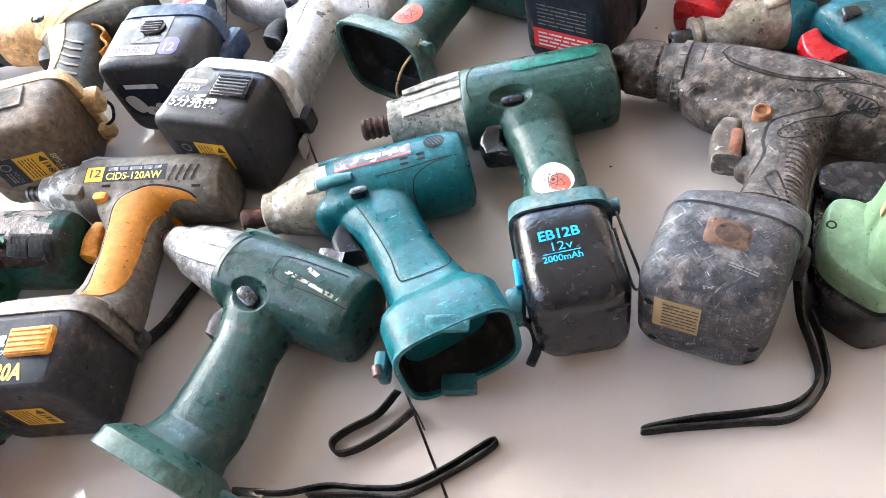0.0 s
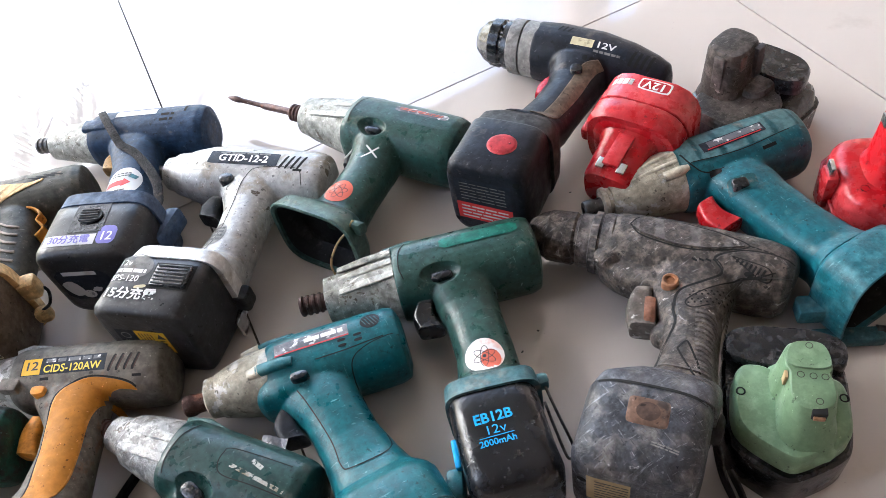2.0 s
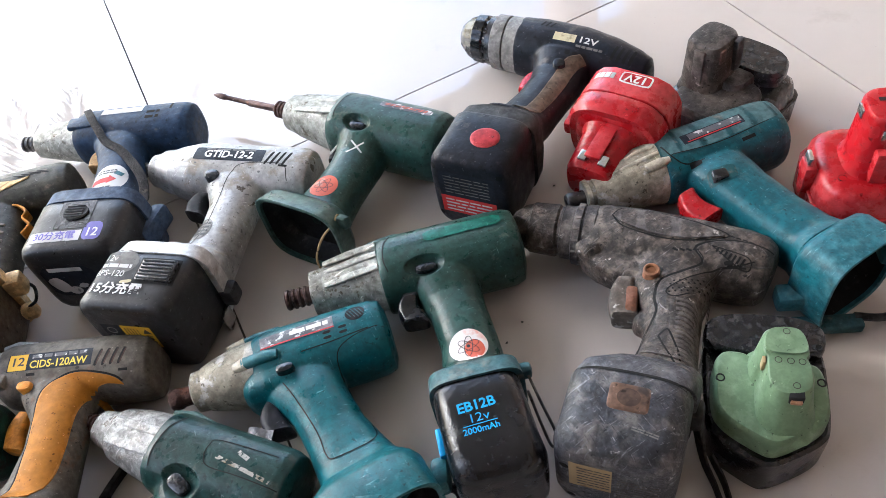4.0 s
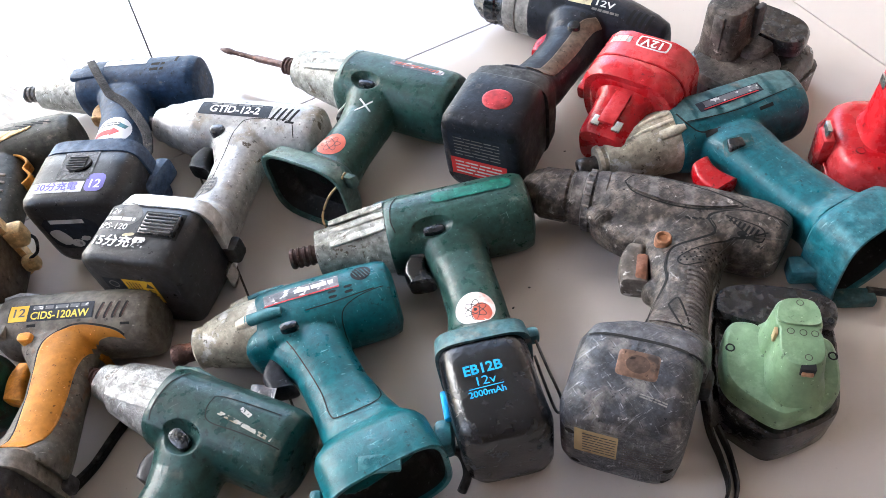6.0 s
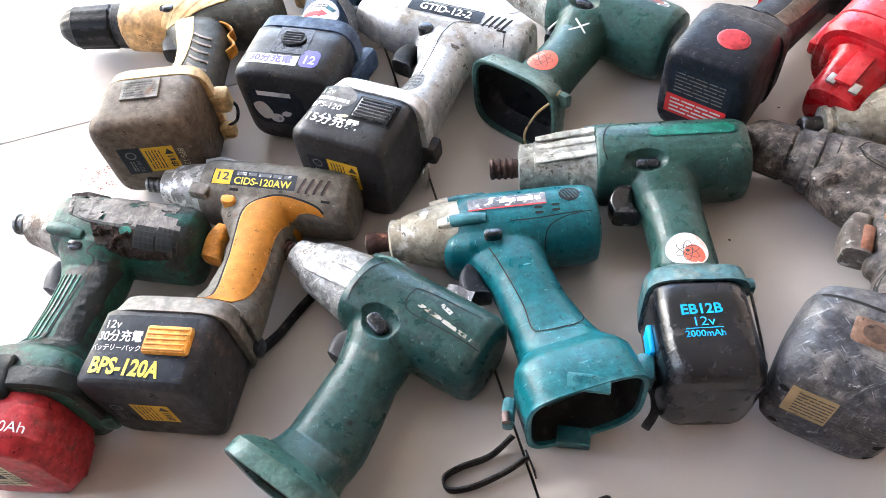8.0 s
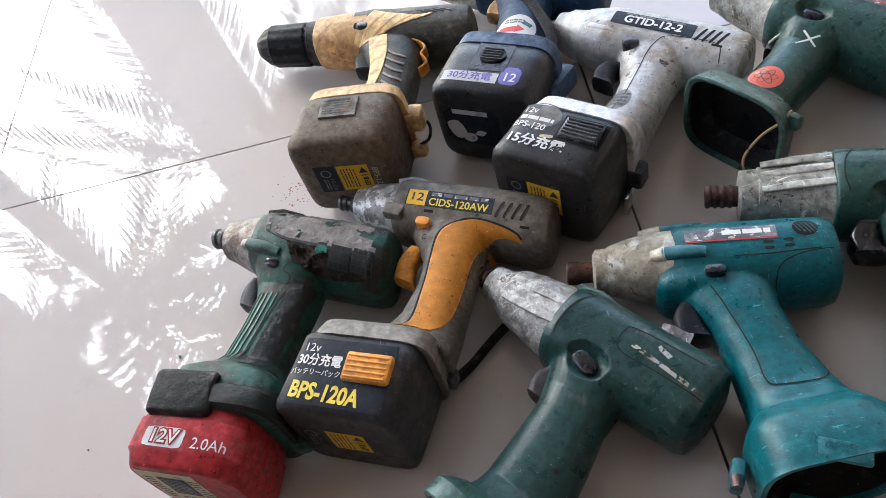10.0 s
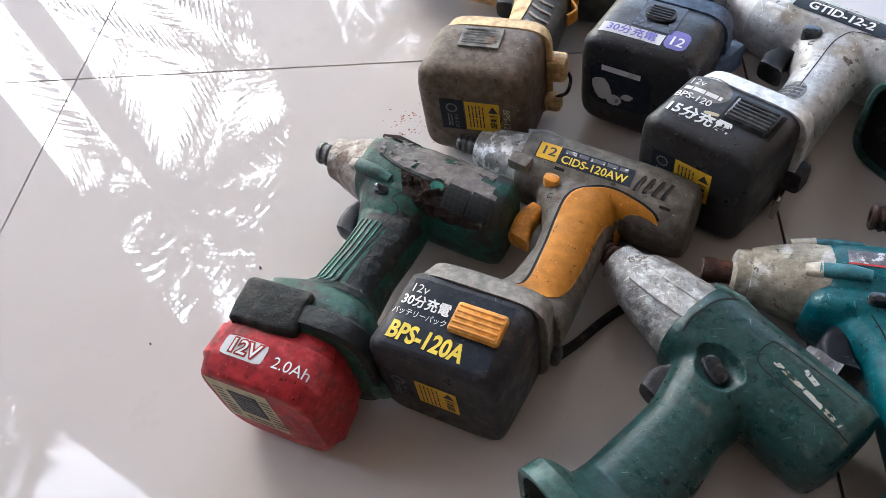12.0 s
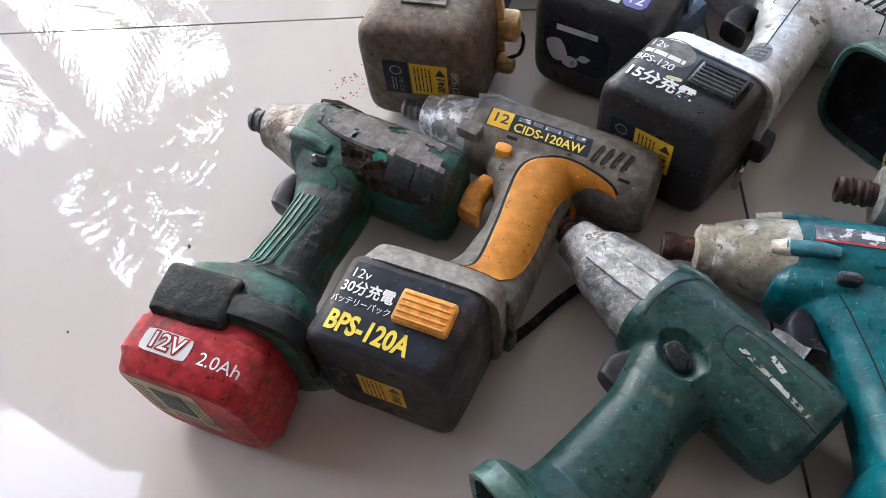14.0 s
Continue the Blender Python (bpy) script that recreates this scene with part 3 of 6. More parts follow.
def warning_print(t, x, z, xd, bat):
    """The print of a battery's warning sticker and of the dark recycling sticker beside it."""
    t.end("small_print", bars(5, 0.022, 0.013, (x - 0.0045, z), 90, 0.34, 5), INK, -0.30, "", bat, 0.0007)
    tri = bmesh.new()
    tri.faces.new([tri.verts.new(p) for p in ((x + 0.0045, z + 0.0050, 0), (x + 0.0120, z + 0.0050, 0), (x + 0.00825, z + 0.0115, 0))])
    t.end("warning_triangle", tri, INK, -0.30, "", bat, 0.0007)
    for k, sign in enumerate("警告"):
        t.end("lettering", lettering(sign, 0.0062, (x + 0.0083, z - 0.0005 - 0.0068 * k), 0, 1.0, 0.0002), INK, -0.30, "", bat, 0.0008)
    t.end("recycling_ring", line_strip([(xd + 0.0038 * math.cos(q / 12 * 6.283), z + 0.0068 + 0.0038 * math.sin(q / 12 * 6.283)) for q in range(12)], 0.0011, 3, True), GREY_LIGHT, -0.30, "", bat, 0.0008)
    t.end("lettering", lettering("Ni-Cd", 0.0052, (xd + 0.0030, z - 0.0060), -90), GREY_LIGHT, -0.30, "", bat, 0.0008)
    t.end("small_print", bars(2, 0.012, 0.0045, (xd - 0.0020, z - 0.0055), 90, 0.5, 6), GREY_LIGHT, -0.30, "", bat, 0.0008)


# ---- the veranda ----
TILE_SIZE, X0, Y0 = 0.597, 0.319, 0.919
WEST, EAST, SOUTH, NORTH = -1.4, 3.2, -3.6, 3.9


def slab(name, lo, hi, mat, label, bevel=0.0):
    size = [b - a for a, b in zip(lo, hi)]
    mid = [(a + b) / 2 for a, b in zip(lo, hi)]
    return tagged(part(name, block(size, mid, 0, bevel), mat), label, name.split("_")[0], kind="structure")


ground = slab("ground", (-120, -120, -0.5), (120, 120, -0.16), GROUND, "green and brown garden ground outside the veranda")
floor = slab("floor", (WEST, SOUTH, -0.15), (EAST, NORTH, -0.0092), GROUT, "floor of large polished cream tiles with thin dark joints")
# Two walls out of view, added to close the place and bounce warm light.
slab("wall_east", (EAST, SOUTH - 0.15, -0.15), (EAST + 0.15, NORTH + 0.15, 2.75), WALL, "unseen rosy wall added to bounce warm light")
slab("wall_south", (WEST, SOUTH - 0.15, -0.15), (EAST, SOUTH, 2.75), WALL, "unseen rosy wall added to bounce warm light")
# Out of view; added to keep daylight off the foreground.
slab("wall_west", (WEST - 0.15, SOUTH - 0.15, -0.15), (WEST, 0.75, 2.75), WALL, "unseen rosy wall added beside the opening to darken the foreground")
slab("wall_northwest", (WEST - 0.15, 1.34, -0.15), (WEST, 1.95, 2.75), WALL, "rosy painted wall between two openings")
# Unseen ceiling, assumed; its edges cut off high sky and its underside gives fill.
slab("ceiling", (WEST, SOUTH - 0.15, 2.75), (EAST + 0.15, NORTH + 0.15, 2.9), CEIL, "unseen plain grey ceiling slab assumed over the veranda")
for k, (px, py) in enumerate(((WEST + 0.12, NORTH - 0.12), (EAST - 0.6, NORTH - 0.12))):
    slab("pillar_%d" % (k + 1), (px - 0.12, py - 0.12, -0.0092), (px + 0.12, py + 0.12, 2.75), WALL, "rosy painted square veranda pillar", 0.01)


def palm(x, y, h, seed, spread=1.9):
    rnd = random.Random(seed)
    root = new("palm_tree")
    root.location = (x, y, -0.16)
    tagged(root, "tall green palm tree with long feathered fronds", "tree", "palms outside the veranda")
    st = []
    for k in range(12):
        s = k / 11
        st.append((0.25 * s * s, 0.1 * math.sin(s * 2), h * s, 0.13 - 0.05 * s + (0.012 if k % 2 else 0), 0.13 - 0.05 * s + (0.012 if k % 2 else 0), 2))
    part("trunk", tube(st, d=(0, 0, 1), n=14), BARK, root)
    for f in range(13):
        az = f * 2.4 + rnd.uniform(-0.2, 0.2)
        el = rnd.uniform(-0.35, 1.2)
        bm = bmesh.new()
        length = spread * rnd.uniform(0.85, 1.2)
        line = []
        for k in range(25):
            s = k / 24
            out = length * s * math.cos(el * (1 - 0.35 * s))
            up = length * (s * math.sin(el) - 0.75 * s * s * (0.45 + 0.3 * math.cos(el)))
            line.append(Vector((0.25 + out * math.cos(az), out * math.sin(az) + 0.09, h + up)))
        side = Vector((-math.sin(az), math.cos(az), 0))
        for k in range(1, 25):
            p, v = line[k], (line[k] - line[k - 1]).normalized()
            w = 0.012 * (1.2 - k / 24)
            bm.faces.new([bm.verts.new(q) for q in (line[k - 1] - side * w, line[k - 1] + side * w, p + side * w, p - side * w)])
            for sgn in (-1, 1):
                for sub in (0.0, 0.5):
                    a = line[k - 1].lerp(p, sub)
                    ll = 0.62 * math.sin(math.pi * (0.12 + 0.82 * k / 24)) * rnd.uniform(0.8, 1.1)
                    tipv = a + (side * sgn * 0.8 + v * 0.55 + Vector((0, 0, -0.35 + rnd.uniform(-0.1, 0.15)))).normalized() * ll
                    mid = a.lerp(tipv, 0.45) + Vector((0, 0, 0.03))
                    b = v * 0.030
                    bm.faces.new([bm.verts.new(q) for q in (a - b * 0.5, mid - b, tipv, mid + b)])
        part("frond", bm, LEAF, root)
    return root


palm(-3.3, 4.3, 4.5, 3, 2.2)
palm(-1.9, 5.6, 4.6, 5, 2.2)
palm(-4.9, 3.3, 5.2, 8, 2.1)


# ---- impact driver, clean teal, no battery ----
t = Tool("impact_driver", "teal impact driver with cream metal nose and empty battery socket", (0.255, 0.674), -12.2)
grip = [(0.098, -0.012, 0.036, 0.032, 0.024, 2.6), (0.102, -0.030, 0.037, 0.030, 0.023, 2.6), (0.110, -0.052, 0.038, 0.0225, 0.0225, 2.5), (0.118, -0.078, 0.039, 0.0225, 0.0225, 2.5),
        (0.126, -0.100, 0.041, 0.026, 0.024, 2.6), (0.130, -0.112, 0.042, 0.029, 0.027, 3.0), (0.134, -0.124, 0.043, 0.034, 0.034, 3.4)]
guard = tube([(0.061, -0.020, 0.034, 0.010, 0.020, 2.6), (0.066, -0.022, 0.034, 0.0135, 0.025, 2.6), (0.078, -0.024, 0.034, 0.0155, 0.028, 2.6), (0.100, -0.024, 0.034, 0.0150, 0.028, 2.6)], n=24)
t.mold("housing", [*driver_shells(0.172, 0.070, 0.031, 0.034, grip), guard], TEAL)
nose(t, [(0.018, 0, 0.0125), (0.020, 0, 0.0165), (0.028, 0, 0.0172), (0.0285, 0, 0.0185), (0.040, 0, 0.0225), (0.056, 0, 0.0265), (0.074, -0.001, 0.0285)], METAL_CREAM)
tip_socket(t, 0.0, 0.018, 0.0092, 0.033, RUST, 1)
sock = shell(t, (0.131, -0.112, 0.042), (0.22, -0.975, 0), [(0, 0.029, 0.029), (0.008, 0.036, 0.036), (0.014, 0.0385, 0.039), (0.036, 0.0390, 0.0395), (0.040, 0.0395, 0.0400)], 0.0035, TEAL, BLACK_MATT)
t.ready()
t.add("latch_tab", block((0.026, 0.011, 0.004), (0.139, -0.1475, 0.0795), -12.7, 0.0015), TEAL)
t.add("latch_tab", block((0.022, 0.012, 0.010), (0.133, -0.152, 0.005), -12, 0.0012), TEAL)
t.add("hinge_lug", block((0.012, 0.020, 0.022), (0.179, -0.128, 0.045), -12, 0.004), TEAL)
t.add("hinge_lug", block((0.008, 0.016, 0.020), (0.092, -0.146, 0.040), -12, 0.003), TEAL)
t.add("clip", cord([(0.176, -0.128, 0.03), (0.186, -0.132, 0.025), (0.187, -0.142, 0.014), (0.180, -0.150, 0.006)], 0.0032, 8), BLACK_MATT)
t.add("pin", tube([(0.090, -0.149, 0.050, 0.003, 0.003, 2), (0.090, -0.1555, 0.050, 0.0028, 0.0028, 2)], n=12), RUST)
t.add("top_rib", tube([(0.052, 0.023, 0.042, 0.0045, 0.006, 3), (0.072, 0.026, 0.043, 0.005, 0.007, 3), (0.090, 0.027, 0.043, 0.005, 0.006, 3), (0.093, 0.027, 0.043, 0.003, 0.004, 3)], n=16), TEAL)
t.add("top_rib_tip", tube([(0.050, 0.023, 0.042, 0.0045, 0.006, 3), (0.064, 0.025, 0.043, 0.0052, 0.0072, 3)], n=16), METAL_CREAM)
t.add("side_rib", tube([(0.064, -0.006, 0.060, 0.0048, 0.005, 3), (0.080, -0.007, 0.064, 0.005, 0.004, 3), (0.090, -0.008, 0.064, 0.004, 0.003, 3)], n=14), TEAL)
t.add("side_rib_tip", tube([(0.057, -0.006, 0.057, 0.0045, 0.005, 3), (0.066, -0.006, 0.060, 0.0054, 0.0055, 3)], n=14), METAL_CREAM)
t.top("nameplate", card(0.056, 0.0110, (0.106, 0.007), 0, 14, 4), NAMEPLATE, "worn grey nameplate with a red line")
t.top("nameplate_line", card(0.056, 0.0012, (0.106, 0.0005), 0, 14, 1), RED_INK, off=0.0007)
t.top("logo_shape", bars(1, 0.030, 0.0048, (0.116, 0.0072), 0, 0.9, 2), WHITE, off=0.0007)
t.top("grille", disc(0.0075, (0.151, 0.008), 24), BLACK_MATT)
for k in range(-2, 3):
    t.top("grille_bar", card(0.0007, 0.0125 - abs(k) * 0.0022, (0.151 + k * 0.0025, 0.008), 25, 1, 4), TEAL_DARK, off=0.0009)
for x, y in ((0.128, -0.003), (0.128, -0.008), (0.140, -0.002), (0.140, -0.007)):
    t.top("vent_slot", card(0.0065, 0.0026, (x, y), 0, 4, 2, 0.001), DARK)
t.top("seam", line_strip([(0.107, -0.013), (0.130, -0.0125), (0.158, -0.010)], 0.0010), DARK_GROOVE)
t.top("seam", line_strip([(0.165, -0.010), (0.148, -0.013), (0.134, -0.020), (0.130, -0.032), (0.133, -0.048), (0.144, -0.082), (0.146, -0.094), (0.138, -0.100), (0.118, -0.102), (0.112, -0.098), (0.108, -0.080), (0.096, -0.048), (0.090, -0.034)], 0.0008), DARK_GROOVE)
knob(t, "switch", 0.094, -0.025, 0.062, 0.0065, 0.004, 0.006, BLACK)
trigger(t, 0.0670, -0.050, 0.037, BLUE_BLACK, 0.010, 0.024, 0.0105, -4)
t.top("embossed_mark", lettering("GF30", 0.0055, (0.136, -0.146), -12), TEAL_DUSTY, off=0.0005)
t.add("wrist_strap", cord([(0.094, -0.150, 0.012), (0.078, -0.160, 0.006), (0.058, -0.166, 0.006), (0.047, -0.172, 0.006), (0.050, -0.180, 0.006), (0.066, -0.179, 0.006), (0.086, -0.172, 0.007), (0.102, -0.164, 0.009)], 0.0009, 10, 0.010), STRAP, "black webbing wrist strap in a loop")
t.add("string", cord([(0.101, -0.160, 0.012), (0.104, -0.168, 0.006), (0.106, -0.176, 0.002)], 0.0007, 6), STRAP)
t.shape(0, 0.001, 0, 0.90, grip=0.06)

# ---- impact driver, dark green with black battery ----
t = Tool("impact_driver", "dark green impact driver with round sticker and glossy black battery", (0.364, 0.715), -16.4)
grip = [(0.126, -0.012, 0.036, 0.031, 0.026, 2.5), (0.129, -0.034, 0.038, 0.025, 0.025, 2.4), (0.132, -0.060, 0.040, 0.0215, 0.0235, 2.3), (0.134, -0.090, 0.041, 0.0215, 0.0240, 2.3),
        (0.133, -0.112, 0.042, 0.0235, 0.026, 2.5), (0.131, -0.126, 0.043, 0.028, 0.031, 3.0)]
t.mold("housing", driver_shells(0.194, 0.080, 0.0325, 0.035, grip, 0.93), GREEN, cuts=[bowl(0.115, -0.0220, 0.066, 0.0165, 0.0100, 0.0095)])
nose(t, [(0.022, 0, 0.014), (0.023, 0, 0.0195), (0.034, 0, 0.0205), (0.0345, 0, 0.0215), (0.044, 0, 0.0225), (0.060, 0, 0.026), (0.084, -0.001, 0.0295)], METAL_GREENISH)
tip_socket(t, 0.0, 0.022, 0.0092, 0.034, RUST, 4)
t.add("collar", tube([(0.131, -0.122, 0.043, 0.028, 0.032, 4), (0.131, -0.127, 0.043, 0.0315, 0.0365, 5), (0.131, -0.140, 0.043, 0.0325, 0.0385, 5), (0.131, -0.1405, 0.043, 0.030, 0.035, 5)], d=(0, -1, 0), n=36), TEAL_DARK, "dusty green collar", host=True)
bat = battery(t, 0.130, -0.139, -0.208, 0.0300, 0.004, 0.080, BLACK, 5.0, 0.003, 1.02, round_end=0.014)
t.ready()
for k, (h, y) in enumerate(((0.0045, 0.004), (0.0045, -0.010), (0.0035, 0.014))):
    t.add("nose_rib", tube([(0.036, y, 0.0538, 0.0026, 0.0012, 3), (0.058, y, 0.0590, 0.0036, 0.0014, 3), (0.080, y, 0.0628, 0.0030, 0.0012, 3)], n=14), METAL_GREENISH)
t.add("top_rib", tube([(0.074, 0.025, 0.046, 0.005, 0.006, 3), (0.095, 0.027, 0.047, 0.005, 0.006, 3), (0.112, 0.026, 0.047, 0.003, 0.004, 3)], n=14), GREEN)
t.add("top_rib_tip", tube([(0.064, 0.023, 0.045, 0.004, 0.005, 3), (0.080, 0.025, 0.046, 0.0054, 0.0064, 3)], n=14), METAL_GREENISH)
t.top("nameplate", card(0.062, 0.012, (0.150, 0.0060), 0, 14, 5, 0.003), GREEN_BRIGHT, "plain bright green plate", off=0.0008)
t.top("seam", line_strip([(0.093, 0.020), (0.087, 0.008), (0.085, -0.008), (0.087, -0.020)], 0.0009), DARK_GROOVE)
knob(t, "switch", 0.116, -0.0220, t.height(0.115, -0.0220), 0.0085, 0.0042, 0.005, BLACK)
trigger(t, 0.087, -0.045, 0.038, BLACK, 0.010, 0.024, 0.011, -4)
st = t.top("round_sticker", disc(0.0140, (0.1325, -0.101), 28, 4), PINK_PAPER, "round white and orange sticker with an atom drawing")
t.top("sticker_patch", disc(0.0080, (0.1365, -0.1050), 24, 4, 0.0070), ORANGE_PAPER, parent=st, off=0.0006)
for a in (20, 80, 140):
    c, s = math.cos(radians(a)), math.sin(radians(a))
    t.top("atom_orbit", line_strip([(0.1325 + 0.0085 * math.cos(q) * c - 0.003 * math.sin(q) * s, -0.102 + 0.0085 * math.cos(q) * s + 0.003 * math.sin(q) * c) for q in [k / 12 * 6.283 for k in range(13)]], 0.0005, 3), INK, parent=st, off=0.0008)
t.top("atom_core", disc(0.0013, (0.1325, -0.102), 12, 1), INK, parent=st, off=0.0009)
t.top("lettering", lettering("EB12B", 0.0095, (0.1275, -0.1605), 2, 1.0, 0.00025), BLUE_PRINT, parent=bat)
t.top("lettering", lettering("12v", 0.0085, (0.1275, -0.1690), 2, 1.15), BLUE_PRINT, parent=bat)
t.top("lettering", lettering("2000mAh", 0.0060, (0.1275, -0.1770), 2, 1.0, 0.0001), BLUE_PRINT, parent=bat)
t.top("print_line", card(0.022, 0.0006, (0.1275, -0.1732), 2, 8, 1), BLUE_PRINT, parent=bat)
t.add("release_button", block((0.004, 0.020, 0.016), (0.0995, -0.168, 0.050), 0, 0.0015), BLUE_PRINT, "bright blue release button")
t.add("clip_lug", block((0.014, 0.010, 0.012), (0.163, -0.131, 0.056), 0, 0.003), TEAL_DARK)
t.add("wire_clip", cord([(0.166, -0.133, 0.058), (0.170, -0.150, 0.046), (0.176, -0.168, 0.024), (0.171, -0.172, 0.020), (0.167, -0.158, 0.034), (0.164, -0.142, 0.048)], 0.0010, 8), STEEL, "bent steel wire clip")
t.shape(0, -0.003, 0.0, 0.91)

# ---- impact driver, worn green, no battery, in front ----
t = Tool("impact_driver", "worn green impact driver with peeling label and no battery", (0.197, 0.693), -49.0)
grip = [(0.112, -0.012, 0.036, 0.032, 0.026, 2.5), (0.115, -0.036, 0.038, 0.026, 0.0245, 2.3), (0.119, -0.058, 0.040, 0.0225, 0.023, 2.2), (0.123, -0.082, 0.041, 0.0245, 0.0235, 2.3), (0.126, -0.104, 0.042, 0.0260, 0.0245, 2.4),
        (0.126, -0.122, 0.042, 0.0250, 0.026, 2.6), (0.126, -0.132, 0.042, 0.0270, 0.028, 3.0)]
t.mold("housing", driver_shells(0.184, 0.076, 0.0325, 0.035, grip, 0.93), GREEN_WORN, cuts=[bowl(0.111, -0.0255, 0.066, 0.0165, 0.0125, 0.0100)])
nose(t, [(0.012, 0, 0.0105), (0.014, 0, 0.014), (0.026, 0, 0.016), (0.034, 0, 0.0215), (0.050, 0, 0.025), (0.079, -0.001, 0.0295)], METAL)
tip_socket(t, 0.0, 0.012, 0.0085, 0.034, RUST, 3)
# The near-black inside paints in the shade of the empty socket.
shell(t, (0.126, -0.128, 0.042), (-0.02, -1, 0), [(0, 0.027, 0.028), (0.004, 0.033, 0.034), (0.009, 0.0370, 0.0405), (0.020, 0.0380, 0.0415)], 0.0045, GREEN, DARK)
t.ready()
t.add("latch_tab", block((0.014, 0.016, 0.016), (0.166, -0.142, 0.030), 0, 0.003), GREEN)
for y in (0.004, -0.012):
    t.add("nose_rib", tube([(0.036, y, 0.0548, 0.0028, 0.0014, 3), (0.056, y, 0.0592, 0.0040, 0.0016, 3), (0.078, y, 0.0630, 0.0034, 0.0012, 3)], n=14), METAL)
t.add("top_rib", tube([(0.072, 0.024, 0.047, 0.004, 0.005, 3), (0.088, 0.027, 0.047, 0.005, 0.006, 3), (0.104, 0.026, 0.047, 0.003, 0.004, 3)], n=14), GREEN)
t.top("seam", line_strip([(0.090, 0.022), (0.084, 0.008), (0.082, -0.010), (0.084, -0.022)], 0.0010), DARK_GROOVE)
t.top("seam", line_strip([(0.180, -0.009), (0.150, -0.0085), (0.128, -0.009), (0.121, -0.004), (0.120, 0.006), (0.126, 0.012), (0.170, 0.014)], 0.0008), DARK_GROOVE)
knob(t, "switch", 0.1105, -0.0260, t.height(0.1105, -0.0260), 0.0090, 0.0058, 0.0060, BLACK, -20)
trigger(t, 0.084, -0.046, 0.038, BROWN_BLACK, 0.011, 0.022, 0.010, -4)
for w, h, x, y, turn in ((0.044, 0.0030, 0.151, -0.0030, -7), (0.010, 0.0034, 0.147, 0.0065, -18)):
    scrap = card(w, h, (x, y), turn, 130, 20)
    ragged(scrap, 320, 0.16)
    t.top("label_scrap", scrap, STAINED_PAPER, "torn white scrap of label")
flap = card(0.020, 0.010, (0.142, 0.029), 8, 6, 4)
for v in flap.verts:
    v.co.z = 0.050 + 0.35 * (v.co.y - 0.026) + 0.0012 * math.sin(v.co.x * 420)
t.add("label_flap", thicken(flap, 0.0003), NAMEPLATE, "peeled silver flap of label")
t.top("screw_hole", disc(0.0016, (0.137, -0.092), 12, 1), DARK)
t.add("strap_buckle", block((0.022, 0.006, 0.003), (0.160, -0.128, 0.006), 22, 0.001), BRIGHT)
t.add("wrist_strap", cord([(0.166, -0.126, 0.008), (0.182, -0.118, 0.006), (0.204, -0.103, 0.006), (0.228, -0.094, 0.006), (0.250, -0.083, 0.006), (0.268, -0.062, 0.006), (0.285, -0.036, 0.007), (0.287, -0.040, 0.006), (0.272, -0.064, 0.006), (0.250, -0.090, 0.006), (0.226, -0.099, 0.006), (0.196, -0.113, 0.006)], 0.0009, 10, 0.011), STRAP, "black webbing wrist strap lying on the floor")
t.shape(0, -0.003, 0.0, 0.91)

# ---- impact driver, grey and orange ----
t = Tool("impact_driver", "grey impact driver with orange rubber grip and dark grey battery", (0.094, 0.785), -21.1)
grip = [(0.100, -0.012, 0.036, 0.033, 0.026, 2.6), (0.104, -0.034, 0.039, 0.0285, 0.025, 2.4), (0.110, -0.058, 0.042, 0.0215, 0.024, 2.2), (0.110, -0.082, 0.044, 0.0205, 0.024, 2.2), (0.107, -0.106, 0.045, 0.023, 0.026, 2.4), (0.102, -0.124, 0.045, 0.028, 0.030, 3.0)]
t.mold("housing", driver_shells(0.178, 0.055, 0.0315, 0.035, grip, 0.92), GREY_BROWN)
nose(t, [(0.016, 0, 0.012), (0.017, 0, 0.0165), (0.024, 0, 0.018), (0.030, 0, 0.0225), (0.045, 0, 0.0255), (0.060, -0.001, 0.0285)], METAL_FLAKY)
tip_socket(t, 0.0, 0.016, 0.0080, 0.035, STEEL, 3)
t.add("collar", tube([(0.090, -0.120, 0.045, 0.030, 0.032, 4), (0.085, -0.127, 0.045, 0.0395, 0.0405, 5), (0.083, -0.140, 0.045, 0.0415, 0.0425, 5), (0.083, -0.1405, 0.045, 0.039, 0.040, 5)], d=(0, -1, 0), n=36), GREY_BROWN, host=True)
bat = battery(t, 0.080, -0.139, -0.192, 0.0400, 0.004, 0.0865, BROWN_BLACK, 7, -0.004, 1.0, "dark grey box battery", round_end=0.006)
t.ready()
t.add("front_lug", block((0.016, 0.014, 0.012), (0.058, -0.020, 0.060), -8, 0.003), GREY_BROWN)
t.add("top_rib", tube([(0.050, 0.024, 0.046, 0.004, 0.005, 3), (0.062, 0.027, 0.047, 0.005, 0.006, 3), (0.078, 0.027, 0.047, 0.003, 0.004, 3)], n=14), METAL)
t.top("nameplate", card(0.068, 0.0180, (0.100, -0.004), 0, 16, 8), BLACK_LABEL, "black nameplate with yellow and white lettering")
t.top("nameplate_patch", card(0.015, 0.0172, (0.0745, -0.004), 0, 5, 6), YELLOW_PAPER, off=0.0007)
t.top("lettering", lettering("12", 0.013, (0.0745, -0.004), 0, 0.9, 0.0002), INK, off=0.0010)
t.top("lettering", lettering("CIDS-120AW", 0.0112, (0.1075, -0.0078), 0, 0.72, 0.0002), YELLOW_PRINT, off=0.0008)
t.top("small_print", bars(1, 0.044, 0.0050, (0.1075, 0.0012), 0, 0.8, 4), NAMEPLATE, off=0.0008)
slots(t, 0.139, -0.006, 4, 0.0062, 0.0027, 0.018, -14)
